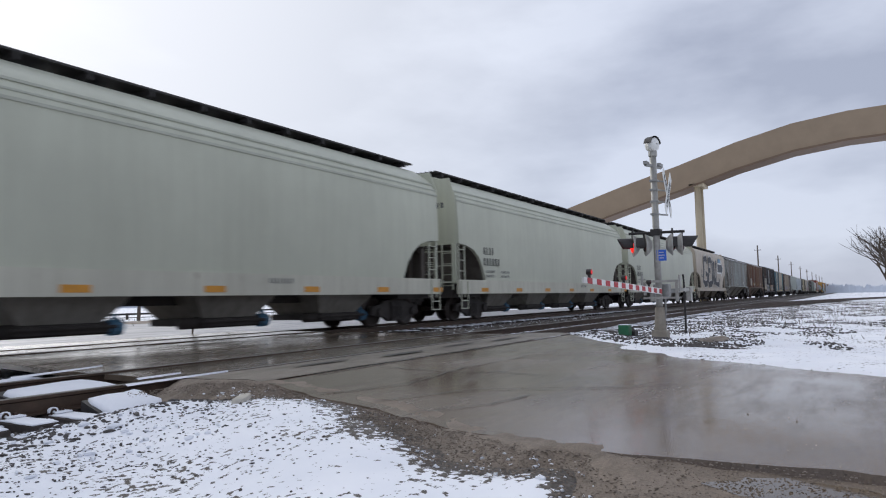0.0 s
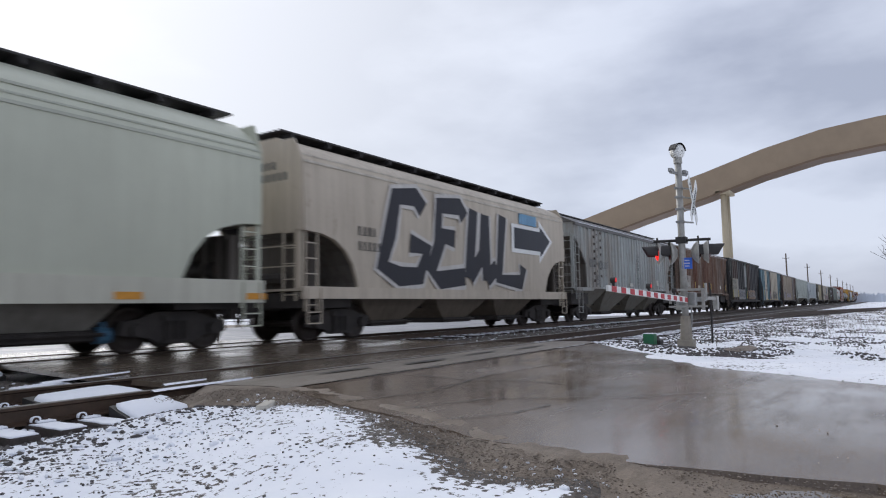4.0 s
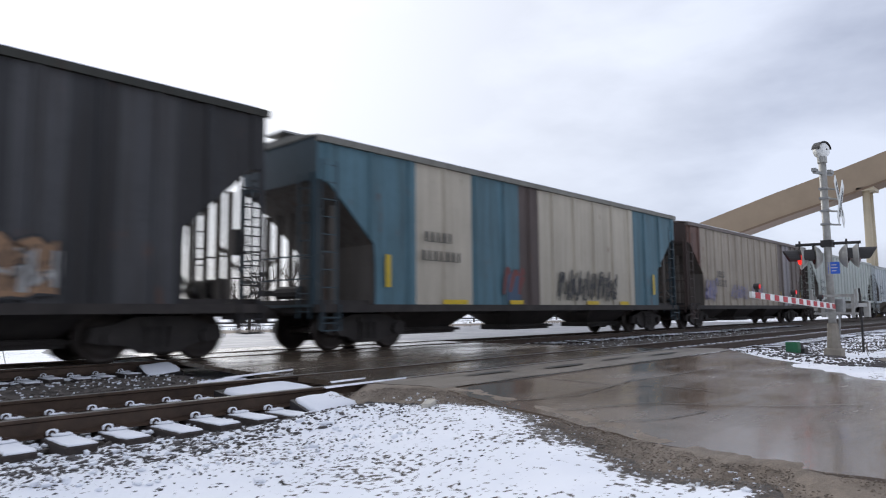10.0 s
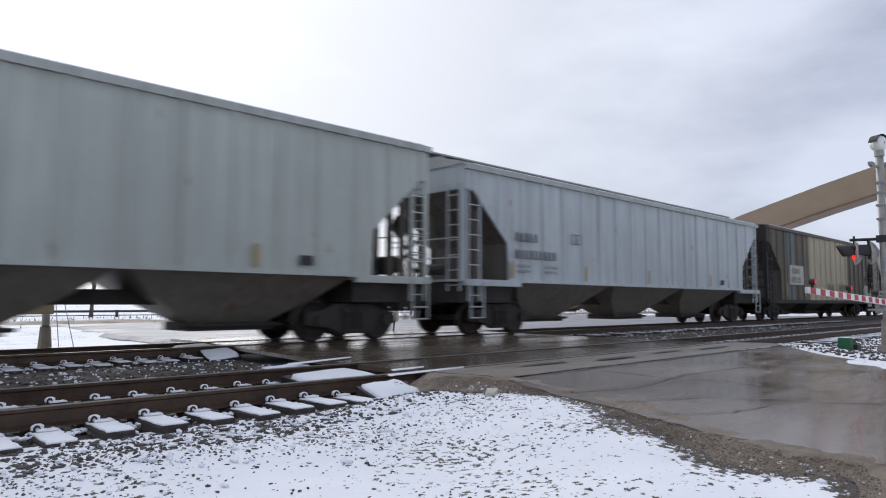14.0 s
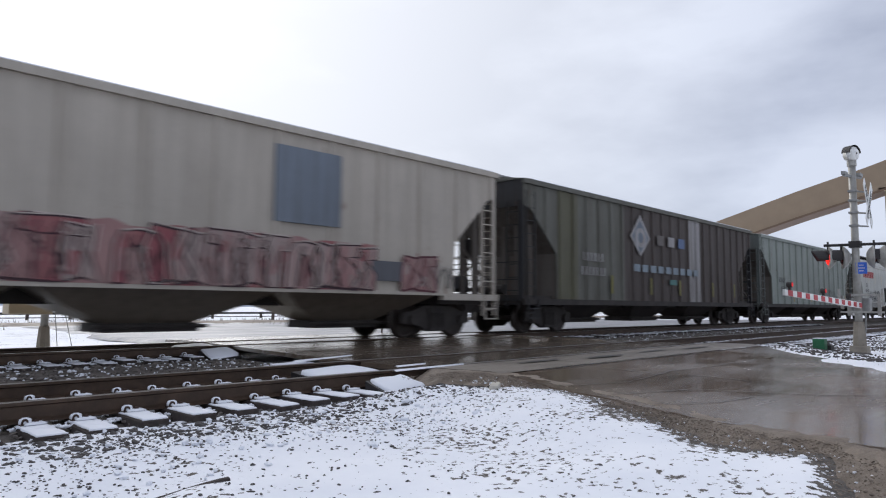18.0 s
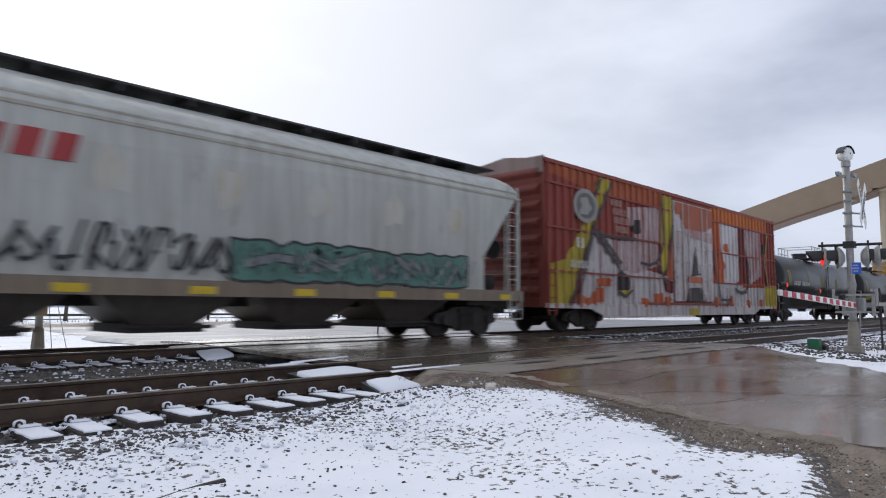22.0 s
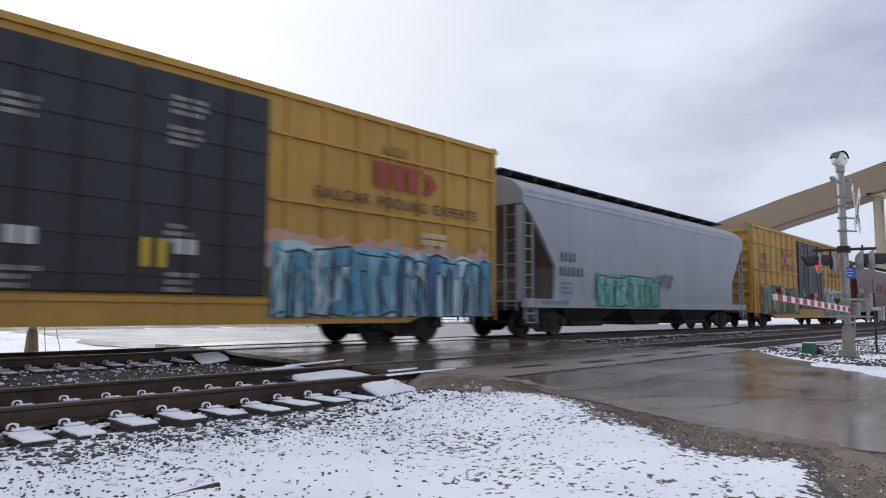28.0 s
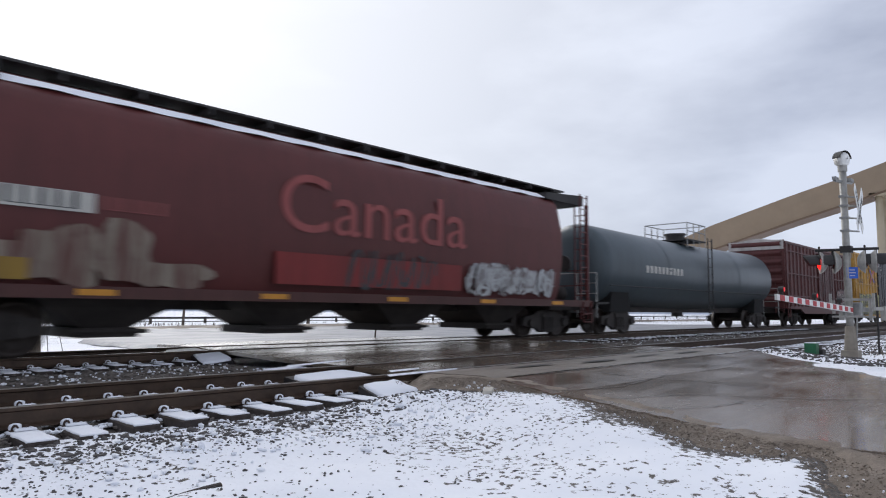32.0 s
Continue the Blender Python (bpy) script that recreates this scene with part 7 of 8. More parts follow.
TAN12 = paint((186, 178, 166), 0.35, 0.03, 0.55, 0.3)
L = span(12)[1]
car = join(12, ribbed_hopper(L, [TAN12] * 8, 14, "tan-grey covered hopper with long red graffiti", z_top=4.42, z_sill=1.1, baymat=paint((124, 114, 102), 0.6)))
part("paint_patch", Shape().box(10.8, 12.4, -1.582, -1.512, 2.45, 4.0), paint((122, 132, 144), 0.4), car, "blue-grey paint patch")
part("paint_patch", Shape().box(2.1, 3.7, -1.582, -1.512, 1.8, 2.5), paint((150, 152, 150)), car)
stencil(car, 2.3, 2.2, 4, 0.22, INK, -1.588, r0)
stencil(car, 2.3, 1.87, 6, 0.22, INK, -1.588, r0)
PINK12, ROSE12, PALE12 = overspray((162, 122, 120), (150, 134, 126), 0.54), overspray((152, 84, 90), (156, 122, 116), 0.54), overspray((164, 148, 142), (160, 114, 112), 0.56)
upright_graffiti(car, 4.9, 13.4, 1.12, 2.2, [PINK12, ROSE12, PALE12], [PALE12, PINK12, ROSE12, PALE12, PINK12], paint((62, 38, 44)), 15, 61, -1.588, "red and pink sprayed letters with dark outlines", None, paint((196, 184, 176)))
upright_graffiti(car, 14.2, 15.4, 1.12, 2.0, [PALE12], [PINK12, PALE12], paint((92, 48, 56)), 2, 63, -1.588, "pink sprayed arch")
part("paint_patch", Shape().box(13.3, 14.2, -1.592, -1.588, 1.35, 1.8), paint((96, 98, 104)), car, "dark painted-over patch")
scrawl(car, 15.4, 16.2, 1.15, 1.8, INK, 3, 62, -1.588, "black sprayed tag", 0.016)

GR13, BR13, LT13 = paint((104, 104, 96), 0.6, 0.03, 0.6, 0.7), paint((82, 74, 70), 0.6, 0.04, 0.6, 0.7), paint((164, 162, 162), 0.4, 0.03, 0.6, 0.8)
L = span(13)[1]
car = join(13, ribbed_hopper(L, [GR13, paint((94, 92, 72), 0.6), GR13, BR13, LT13, BR13], 24, "dark grimy ribbed covered hopper with a pale diamond emblem", z_top=4.48, z_sill=1.02, deep=True, endmat=CHAR, breaks=[1.8, 2.9, 5.86, 11.1, 12.2]))
stencil(car, 3.1, 2.28, 6, 0.26, LT13, -1.588, r0)
stencil(car, 3.0, 1.82, 7, 0.26, LT13, -1.588, r0)
part("emblem", flat([(6.15, 3.3), (6.9, 2.6), (7.65, 3.3), (6.9, 4.12)], -1.584), LT13, car, "pale diamond emblem")
part("emblem", flat([(6.3, 3.3), (6.9, 2.76), (7.5, 3.3), (6.9, 3.92)], -1.588), paint((110, 120, 132)), car, "blue-grey diamond")
part("emblem", flat([(6.9 + 0.42 * math.cos(t), 3.28 + 0.36 * math.sin(t)) for t in np.linspace(0, 6.1, 16)], -1.592), LT13, car)
part("emblem", flat([(6.9 + 0.2 * math.cos(t), 3.28 + 0.2 * math.sin(t)) for t in np.linspace(0, 6.1, 8)], -1.596), paint((110, 120, 132)), car)
for q in range(3):
    part("logo_bar", Shape().box(8.2 + 0.9 * q, 8.75 + 0.9 * q, -1.59, -1.584, 3.1, 3.48), (paint((96, 90, 86)), LT13, paint((90, 110, 146)))[q], car, "faded logo block")
for q in range(9):
    part("logo_bar", Shape().box(6.4 + 0.62 * q, 6.84 + 0.62 * q, -1.59, -1.584, 2.06, 2.32), paint((132, 146, 156)), car, "faded blue logo block")
part("paint_patch", Shape().box(9.2, 9.8, -1.59, -1.584, 1.65, 1.85), paint((70, 120, 116)), car)
stripes(car, -1.586, 1.25, (4.8, 7.6, 10.0, 13.2, 15.6), paint((118, 112, 50)), 0.14, 0.6)

GG14 = paint((138, 145, 138), 0.35, 0.02, 0.55, 0.4)
L = span(14)[1]
car = join(14, ribbed_hopper(L, [GG14] * 8, 17, "grey-green ribbed covered hopper with faint black tags", z_top=4.45, z_sill=1.02, deep=True, endmat=paint((100, 105, 102), 0.5)))
stencil(car, 2.6, 2.15, 5, 0.24, INK, -1.588, r0)
stencil(car, 2.9, 1.7, 8, 0.24, INK, -1.588, r0)
for q in range(2):
    stencil(car, 2.9, 1.5 - 0.12 * q, 12, 0.07, GREYINK, -1.588, r0)
scrawl(car, 8.8, 12.9, 1.15, 2.0, GREYINK, 7, 71, -1.588, "faded black tag", 0.016)
part("data_plate", Shape().box(13.75, 14.15, -1.59, -1.58, 1.36, 1.56), INK, car)
stripes(car, -1.586, 1.15, (4.9, 8.0, 10.9, 15.5), paint((160, 138, 84)), 0.12, 0.5)

CPW = paint((186, 187, 180), 0.35, 0.1, 0.5, 0.45)
L = span(15)[1]
car = join(15, smooth_hopper(L, CPW, "weathered white covered hopper with a red logo and green graffiti", paint((176, 170, 156), 0.4), z_top=4.6, z_eave=3.85, notch="slope", sill=(0.96, 1.25), sillmat=paint((136, 122, 104), 0.5), baymat=paint((96, 90, 84), 0.6), n_bays=4))
for q in range(6):
    part("logo_bar", Shape().prism([(2.05 + 0.52 * q, 3.05), (2.4 + 0.52 * q, 3.05), (2.5 + 0.52 * q, 3.5), (2.15 + 0.52 * q, 3.5)], -1.592, -1.53), paint((166, 62, 62)), car, "red logo block")
stencil(car, 2.6, 2.4, 3, 0.24, INK, -1.588, r0)
stencil(car, 2.4, 2.02, 6, 0.22, INK, -1.588, r0)
scrawl(car, 3.4, 8.0, 1.3, 2.2, INK, 10, 81, -1.588, "black sprayed tag", 0.032)
graffiti(car, 7.8, 14.4, 1.25, 2.1, [paint((92, 132, 120)), paint((136, 140, 142)), paint((60, 100, 90))], INK, 6, 82, -1.588, "green and grey sprayed letters")
for q in range(7):
    part("reflector", Shape().box(2.6 + 2.2 * q, 3.1 + 2.2 * q, -1.6, -1.592, 1.0, 1.14), YELLOW, car, "yellow reflector strip")
STAIN15 = overspray((176, 164, 136), (188, 187, 178), 0.44, 3.0)
for q in range(6):
    x = 3.5 + 2.1 * q
    part("rust_stain", flat(blob(x, 3.0, 0.28, 0.35, 400 + q, 16, 0.3), -1.575), STAIN15, car)

BOXRED = paint((138, 60, 48), 0.45, 0.05, 0.55, 0.45)
L = span(16)[1]
W16 = overspray((196, 190, 188), (124, 84, 76), 0.55)
V16 = overspray((186, 176, 174), (132, 62, 54), 0.50, 9.0)
C16 = overspray((204, 200, 200), (146, 106, 98), 0.6)
O16 = overspray((184, 98, 62), (140, 66, 50), 0.58)
B16 = overspray((160, 84, 52), (128, 62, 48), 0.58, 4.0)
T16 = overspray((188, 108, 56), (140, 70, 50), 0.60, 5.0)
Y16 = overspray((176, 157, 58), (118, 100, 50), 0.58)
K16 = overspray((58, 50, 50), (96, 80, 76), 0.62)
D16 = overspray((112, 50, 48), (80, 46, 46), 0.60, 8.0)
R16 = paint((140, 62, 52), 0.4, 0, 0.6, 0.4)
car = join(16, boxcar(L, BOXRED, W16, "tall red boxcar covered in white, orange and yellow graffiti", (8.8, 12.5), endmat=paint((126, 62, 52), 0.4), roofmat=paint((150, 130, 122), 0.2), posts=48, z_top=5.3, rails=(1.9, 3.25, 4.6), sillmat=W16))
POSTS16 = [float(x) for x in np.linspace(0.2, L - 0.2, 48) if not 8.7 < x < 12.6]
DOOR16 = (8.8, 12.5)
yb, ydoor = -1.594, -1.66
for k, (poly, m_, lab) in enumerate((
        ([(1.7, 0.82), (8.7, 0.82), (8.7, 1.95), (5.0, 2.35), (2.65, 3.2), (2.3, 2.2)], W16, "streaked white spray paint"),
        ([(12.6, 0.82), (19.3, 0.82), (19.3, 1.88), (12.6, 1.88)], W16, "streaked white spray paint"),
        ([(2.7, 3.2), (4.2, 2.2), (5.6, 2.0), (7.6, 2.4), (7.5, 3.2), (5.7, 3.2), (4.4, 3.1)], V16, "white streaks over red"),
        ([(5.0, 4.35), (7.6, 4.62), (7.7, 3.3), (5.6, 3.28)], V16, "white streaks over red"),
        ([(0.3, 5.18), (7.7, 5.2), (7.7, 4.62), (3.0, 4.62), (0.3, 4.9)], B16, "faded orange band"),
        ([(12.6, 4.6), (13.7, 4.55), (13.9, 3.2), (14.1, 1.9), (12.85, 1.85), (12.6, 3.4)], O16, "orange sprayed stroke"),
        ([(13.6, 4.58), (15.75, 4.52), (15.65, 2.1), (15.0, 1.7), (14.1, 1.7), (13.75, 3.0)], C16, "white sprayed field"),
        ([(15.7, 4.55), (16.5, 4.55), (17.1, 2.4), (16.75, 1.6), (16.0, 2.3)], D16, "dark red sprayed stroke"),
        ([(16.4, 4.55), (18.7, 4.55), (18.8, 2.4), (17.2, 1.95)], V16, "white streaks over red"),
        ([(12.6, 5.2), (19.6, 5.2), (19.6, 4.62), (12.6, 4.6)], T16, "orange sprayed band"),
        ([(16.0, 1.95), (19.3, 1.98), (19.3, 1.8), (16.0, 1.76)], O16, "orange sprayed line"),
        ([(7.7, 5.15), (8.68, 5.15), (8.4, 4.4), (8.66, 4.05), (8.3, 3.0), (7.95, 2.05), (7.6, 2.4), (7.9, 3.4), (7.72, 4.3)], Y16, "yellow sprayed letter"),
        ([(8.25, 2.95), (8.7, 4.1), (8.7, 1.9), (8.05, 1.95)], O16, "orange sprayed stroke"),
        ([(3.2, 5.15), (3.95, 5.15), (2.75, 3.5), (1.9, 2.0), (1.3, 0.85), (0.25, 0.85), (0.25, 2.1), (1.1, 2.3), (2.2, 3.5)], Y16, "yellow sprayed letter"),
        ([(19.3, 0.86), (20.85, 0.86), (20.85, 1.98), (19.3, 1.92)], Y16, "yellow sprayed corner"))):
    drape(car, poly, m_, k, label=lab, posts=POSTS16)
for k, (poly, m_, lab) in enumerate((
        ([(8.82, 5.0), (12.48, 5.0), (12.48, 4.3), (11.5, 3.95), (9.7, 4.0), (9.2, 4.5), (8.82, 4.5)], B16, "orange brown sprayed band"),
        ([(9.5, 3.98), (12.45, 4.0), (12.45, 3.55), (9.9, 3.7)], V16, "red streaks over white"),
        ([(9.87, 2.08), (11.4, 2.05), (11.4, 1.82), (9.87, 1.82)], O16, "orange sprayed line"),
        ([(9.98, 1.55), (10.96, 1.58), (11.42, 1.06), (9.75, 1.06)], K16, "black sprayed opening"),
        ([(10.58, 3.15), (10.95, 2.15), (10.28, 2.13)], K16, "black sprayed spike"))):
    drape(car, poly, m_, 30 + k, label=lab, door=DOOR16)
for k, (cx, cz, a, b_, m_) in enumerate(((4.74, 1.66, 0.5, 0.33, K16), (4.75, 1.31, 0.42, 0.1, Y16), (5.75, 3.7, 0.36, 0.26, K16), (18.97, 3.78, 0.22, 0.24, K16), (1.95, 1.0, 0.3, 0.22, O16), (3.05, 1.2, 0.36, 0.26, O16), (2.5, 0.98, 0.3, 0.14, O16), (6.3, 0.98, 0.42, 0.15, O16), (7.4, 1.12, 0.32, 0.24, O16), (8.2, 1.05, 0.24, 0.2, O16), (8.3, 1.62, 0.36, 0.25, D16), (12.97, 1.05, 0.26, 0.2, O16), (14.68, 1.1, 0.24, 0.24, O16), (16.85, 1.02, 0.3, 0.18, O16), (18.61, 1.05, 0.22, 0.18, O16), (13.6, 2.7, 0.5, 0.16, O16), (3.4, 1.65, 0.5, 0.14, O16), (14.2, 3.5, 0.35, 0.2, O16))):
    drape(car, blob(cx, cz, a, b_, 300 + k, 20, 0.22), m_, 18 + k, label="sprayed patch", posts=POSTS16)
for k, pts in enumerate(([(1.3, 0.85), (1.9, 2.0), (2.75, 3.5), (3.95, 5.1)], [(2.2, 3.5), (3.2, 5.1)], [(1.7, 0.85), (2.1, 1.9), (2.6, 3.1)], [(2.67, 3.28), (3.5, 2.75), (4.28, 2.21)], [(2.85, 3.4), (3.7, 2.85), (4.5, 2.3)], [(4.28, 2.2), (4.45, 1.9), (4.6, 2.1)], [(5.92, 2.42), (6.6, 2.36), (7.16, 2.48), (7.6, 2.9), (7.83, 3.42), (7.75, 4.3), (7.68, 5.1)], [(7.16, 2.48), (7.6, 2.1), (7.95, 1.7)], [(8.66, 4.05), (8.35, 3.1), (8.0, 2.05)],
                         [(12.65, 3.45), (12.75, 2.6), (13.07, 1.82), (13.35, 1.15)], [(13.35, 1.16), (14.45, 1.17), (13.9, 0.86)], [(15.06, 1.69), (15.4, 1.56), (15.83, 1.53), (16.3, 1.6), (16.74, 1.78), (16.95, 2.4), (16.8, 3.0)], [(15.2, 1.6), (15.8, 1.45), (16.5, 1.55)], [(19.56, 4.56), (19.3, 3.8), (19.05, 3.0), (19.35, 2.4), (19.5, 1.8)], [(2.8, 3.22), (4.2, 3.2), (5.6, 3.24)], [(4.2, 1.35), (4.75, 1.16), (5.25, 1.4)])):
    s = Shape()
    stroke(s, pts, 0.05, yb - 0.0006 * k)
    part("graffiti_outline", s, K16, car, "dark sprayed outline")
    s = Shape()
    stroke(s, [(x + 0.11, z + 0.03) for x, z in pts], 0.018, yb - 0.0006 * k - 0.0003)
    part("graffiti_outline", s, K16, car, "thin sprayed echo line")
for k, pts in enumerate(([(9.72, 1.05), (9.95, 1.56), (10.98, 1.6), (11.45, 1.05)], [(11.1, 1.6), (11.65, 1.05)], [(10.58, 3.3), (10.75, 2.7), (11.1, 2.2), (10.1, 2.1)])):
    s = Shape()
    stroke(s, pts, 0.04, ydoor - 0.0006 * k)
    part("graffiti_outline", s, K16, car, "dark sprayed outlines")
s = Shape()
stroke(s, [(19.64, 4.56), (19.38, 3.8), (19.13, 3.0), (19.43, 2.4), (19.58, 1.8)], 0.04, yb - 0.012)
part("graffiti_outline", s, Y16, car, "thin yellow sprayed line")
part("graffiti_fill", Shape().box(10.1, 11.05, -1.56, -1.552, 0.5, 0.78), Y16, car, "yellow sprayed panel")
yb = -1.605
part("emblem", flat([(2.25 + 0.74 * math.cos(t), 4.08 + 0.56 * math.sin(t)) for t in np.linspace(0, 6.2, 30)], yb + 0.01), paint((146, 140, 134)), car, "faded round pale emblem")
part("emblem", flat([(2.25 + 0.56 * math.cos(t), 4.08 + 0.42 * math.sin(t)) for t in np.linspace(0, 6.2, 30)], yb + 0.006), paint((92, 94, 92)), car, "worn dark centre of the emblem")
part("emblem", flat(blob(2.2, 4.05, 0.34, 0.26, 77, 14, 0.4), yb + 0.003), paint((150, 146, 142)), car)
for q, n_ in enumerate((4, 6, 6, 5)):
    stencil(car, 3.9 + 0.1 * q, 4.3 - 0.3 * q, n_, 0.22, paint((176, 144, 134)), yb + 0.012, r0)
stencil(car, 1.7, 2.7, 2, 0.32, OFFWHITE, yb + 0.012, r0)
stencil(car, 1.35, 2.05, 7, 0.24, OFFWHITE, yb + 0.012, r0)

TANKYEL = paint((150, 134, 44))
for k in (17, 18):
    L = span(k)[1]
    L += 0.85 if k == 17 else 1.3
    car = join(k, tank_car(L, TANKBLK, "glossy black tank car with a walkway and safety rails on top"), -0.45 if k == 17 else -0.4)
    for x, a0, a1 in ((1.7, 1.15, 1.8), (2.0, 1.15, 1.8), (8.2, 1.35, 1.75), (8.5, 1.35, 1.75), (11.6, 1.35, 1.75), (11.9, 1.35, 1.75), (15.0, 1.3, 1.75), (5.5, 1.3, 1.6)):
        on_tank(car, L, 1.48, 2.42, x, x + 0.16, a0, a1, TANKYEL, "reflector_strip", "yellow reflector strip")
    for q in range(10):
        x = 2.75 + 0.3 * q
        if q != 4:
            on_tank(car, L, 1.48, 2.42, x, x + 0.17, 1.62, 1.78, OFFWHITE, "stencil_bar")
    for q in range(22):
        on_tank(car, L, 1.48, 2.42, 2.8 + 0.15 * q, 2.9 + 0.15 * q, 1.86 + 0.07 * (q % 2), 1.90 + 0.07 * (q % 2), GREYINK, "stencil_bar")
    if k == 18:
        on_tank(car, L, 1.48, 2.42, 2.0, 4.0, 1.95, 2.25, paint((170, 168, 40)), "placard_patch", "yellow painted patch")
    s = Shape()
    s.rings([[(x, 1.487 * math.sin(a), 2.42 + 1.487 * math.cos(a)) for a in np.linspace(-0.34 + 0.1 * math.sin(x * 2.3), 0.5, 7)] for x in np.linspace(1.0, L - 1.0, 40)], closed=False)
    part("snow_film", s, SNOW, car, "thin snow along the top of the tank")


def yellow_boxcar(k, fills1, back1, fills2, seed, door, slogan, dx=0.0, halo1=None, halo2=None, loops=False):
    YB, DB = paint((192, 148, 70), 0.35, 0.04, 0.5, 0.35), paint((52, 52, 56), 0.35, 0.03, 0.45, 0.3)
    L = span(k)[1] - dx
    door, slogan = (door[0] - dx, door[1] - dx), (slogan[0] - dx, slogan[1] - dx)
    car = join(k, boxcar(L, YB, DB, "tall yellow boxcar with black plug doors and bright graffiti", door, endmat=YB, roofmat=paint((170, 150, 124), 0.2), z0=0.5, z_top=5.22, rails=(1.75, 3.0, 4.35)), dx)
    y = -1.592
    for a, b_, colour, lift in (((4.8, 3.2), (6.3, 4.15), (184, 78, 60), 0.0), ((4.8, 4.15), (6.3, 3.2), (104, 88, 150), 0.004)):
        s = Shape()
        stroke(s, [a, b_], 0.15, y - lift)
        part("emblem", s, paint(colour), car, "bar of the crossed red and blue emblem")
    s = Shape()
    stroke(s, [(5.2, 3.45), (5.9, 3.9)], 0.05, y - 0.008)
    stroke(s, [(5.2, 3.9), (5.9, 3.45)], 0.05, y - 0.0085)
    part("emblem", s, paint((214, 160, 90)), car)
    for q, n_ in enumerate((4, 6)):
        stencil(car, 1.2 - 0.1 * q, 3.55 - 0.5 * q, n_, 0.3, INK, y, r0)
    for q in range(2):
        stencil(car, 3.8, 3.75 - 0.3 * q, 4, 0.2, paint((120, 84, 56)), y, r0)
        stencil(car, 6.6, 3.5 - 0.3 * q, 4, 0.2, paint((120, 84, 56)), y, r0)
    lx = (slogan[0] + slogan[1]) / 2 - 0.9
    for q in range(3):
        part("logo_bar", Shape().box(lx + 0.5 * q, lx + 0.36 + 0.5 * q, y - 0.004, y, 3.62, 4.12), paint((164, 74, 54)), car, "red logo block")
    part("logo_bar", flat([(lx + 1.5, 3.62), (lx + 1.75, 3.87), (lx + 1.5, 4.12), (lx + 1.8, 4.12), (lx + 2.05, 3.87), (lx + 1.8, 3.62)], y), paint((164, 74, 54)), car)
    part("logo_bar", Shape().box(lx - 0.05, lx + 1.5, y - 0.004, y, 4.12, 4.2), paint((164, 74, 54)), car)
    part("logo_bar", Shape().box(lx + 0.3, lx + 1.0, y - 0.004, y, 4.42, 4.62), paint((156, 118, 56)), car)
    for word, u0, u1 in (("RAILCAR", 0.0, 0.29), ("POOLING", 0.34, 0.64), ("EXPERTS", 0.69, 1.0)):
        me = lettering(word, 0.26, INK)
        wide = max(v.co.x for v in me.vertices) - min(v.co.x for v in me.vertices)
        me.transform(Matrix.Diagonal(((slogan[1] - slogan[0]) * (u1 - u0) / wide, 1, 1, 1)))
        t = part("lettering", me, None, car, "black slogan lettering")
        t.matrix_basis = pose(slogan[0] + (slogan[1] - slogan[0]) * u0, y - 0.004, 3.15)
    s = Shape()
    for q in range(3):
        s.box(L - 3.0 + 0.3 * q, L - 2.75 + 0.3 * q, y - 0.004, y, 2.55, 2.68).box(L - 3.0 + 0.3 * q, L - 2.75 + 0.3 * q, y - 0.004, y, 2.38, 2.51)
    part("data_plate", s, paint((206, 190, 150)), car)
    rr, dmid = random.Random(seed), (door[0] + door[1]) / 2
    for z, n_ in ((4.5, 9), (3.95, 8), (3.1, 8), (2.2, 5), (1.35, 7)):
        for x in (door[0] + 0.5, dmid + 0.5):
            if rr.random() < 0.75:
                for q in range(3):
                    stencil(car, x + rr.uniform(0, 0.1), z - 0.13 * q, n_ + rr.randrange(4), 0.075, OFFWHITE, -1.632, r0)
    for x in (dmid + 0.7, door[0] + 0.7):
        part("data_plate", Shape().box(x, x + 0.4, -1.636, -1.63, 1.75, 2.02), OFFWHITE, car)
    stripes(car, -1.634, 1.5, (dmid + 0.14, dmid + 0.42), YELLOW, 0.13, 0.5)
    stripes(car, -1.61, 0.95, (2.9, 3.2, 6.6, 6.85), YELLOW, 0.13, 0.5)
    upright_graffiti(car, 1.1, door[0] - 0.2, 0.72, 2.3, ([back1] if back1 else []) + fills1, fills1, INK, 13, seed, -1.59, "sprayed letters in loud colours", halo1, None)
    upright_graffiti(car, door[1] + 0.1, L - 0.35, 0.64, 2.2, fills2[:2], fills2, INK, 14, seed + 5, -1.59, "sprayed letters in pale colours", halo2, None)
    if loops:
        scrawl(car, door[1] + 0.2, L - 0.4, 0.8, 2.2, INK, 8, seed + 7, -1.612, "curling black sprayed lines", 0.026)
        scrawl(car, door[1] + 0.3, L - 0.5, 0.8, 2.1, WHITE, 7, seed + 8, -1.614, "curling white sprayed lines", 0.03)
    return car


yellow_boxcar(19, [paint((128, 172, 72)), paint((186, 184, 70)), paint((84, 150, 104)), paint((60, 110, 90))], paint((52, 98, 122)), [paint((124, 182, 204)), paint((186, 212, 220)), paint((72, 120, 164)), paint((96, 160, 186))], 110, (8.47, 13.6), (14.7, 19.9), 0.6, paint((52, 98, 122)), overspray((196, 160, 160), (190, 146, 80), 0.5))
SILV20 = paint((156, 161, 168), 0.22, 0.01, 0.45, 0.2)
L = span(20)[1]
car = join(20, smooth_hopper(L, SILV20, "silver-grey covered hopper with turquoise graffiti", paint((186, 190, 194), 0.2), z_top=4.88, z_eave=4.2, notch="slope", sill=(0.9, 1.16)))
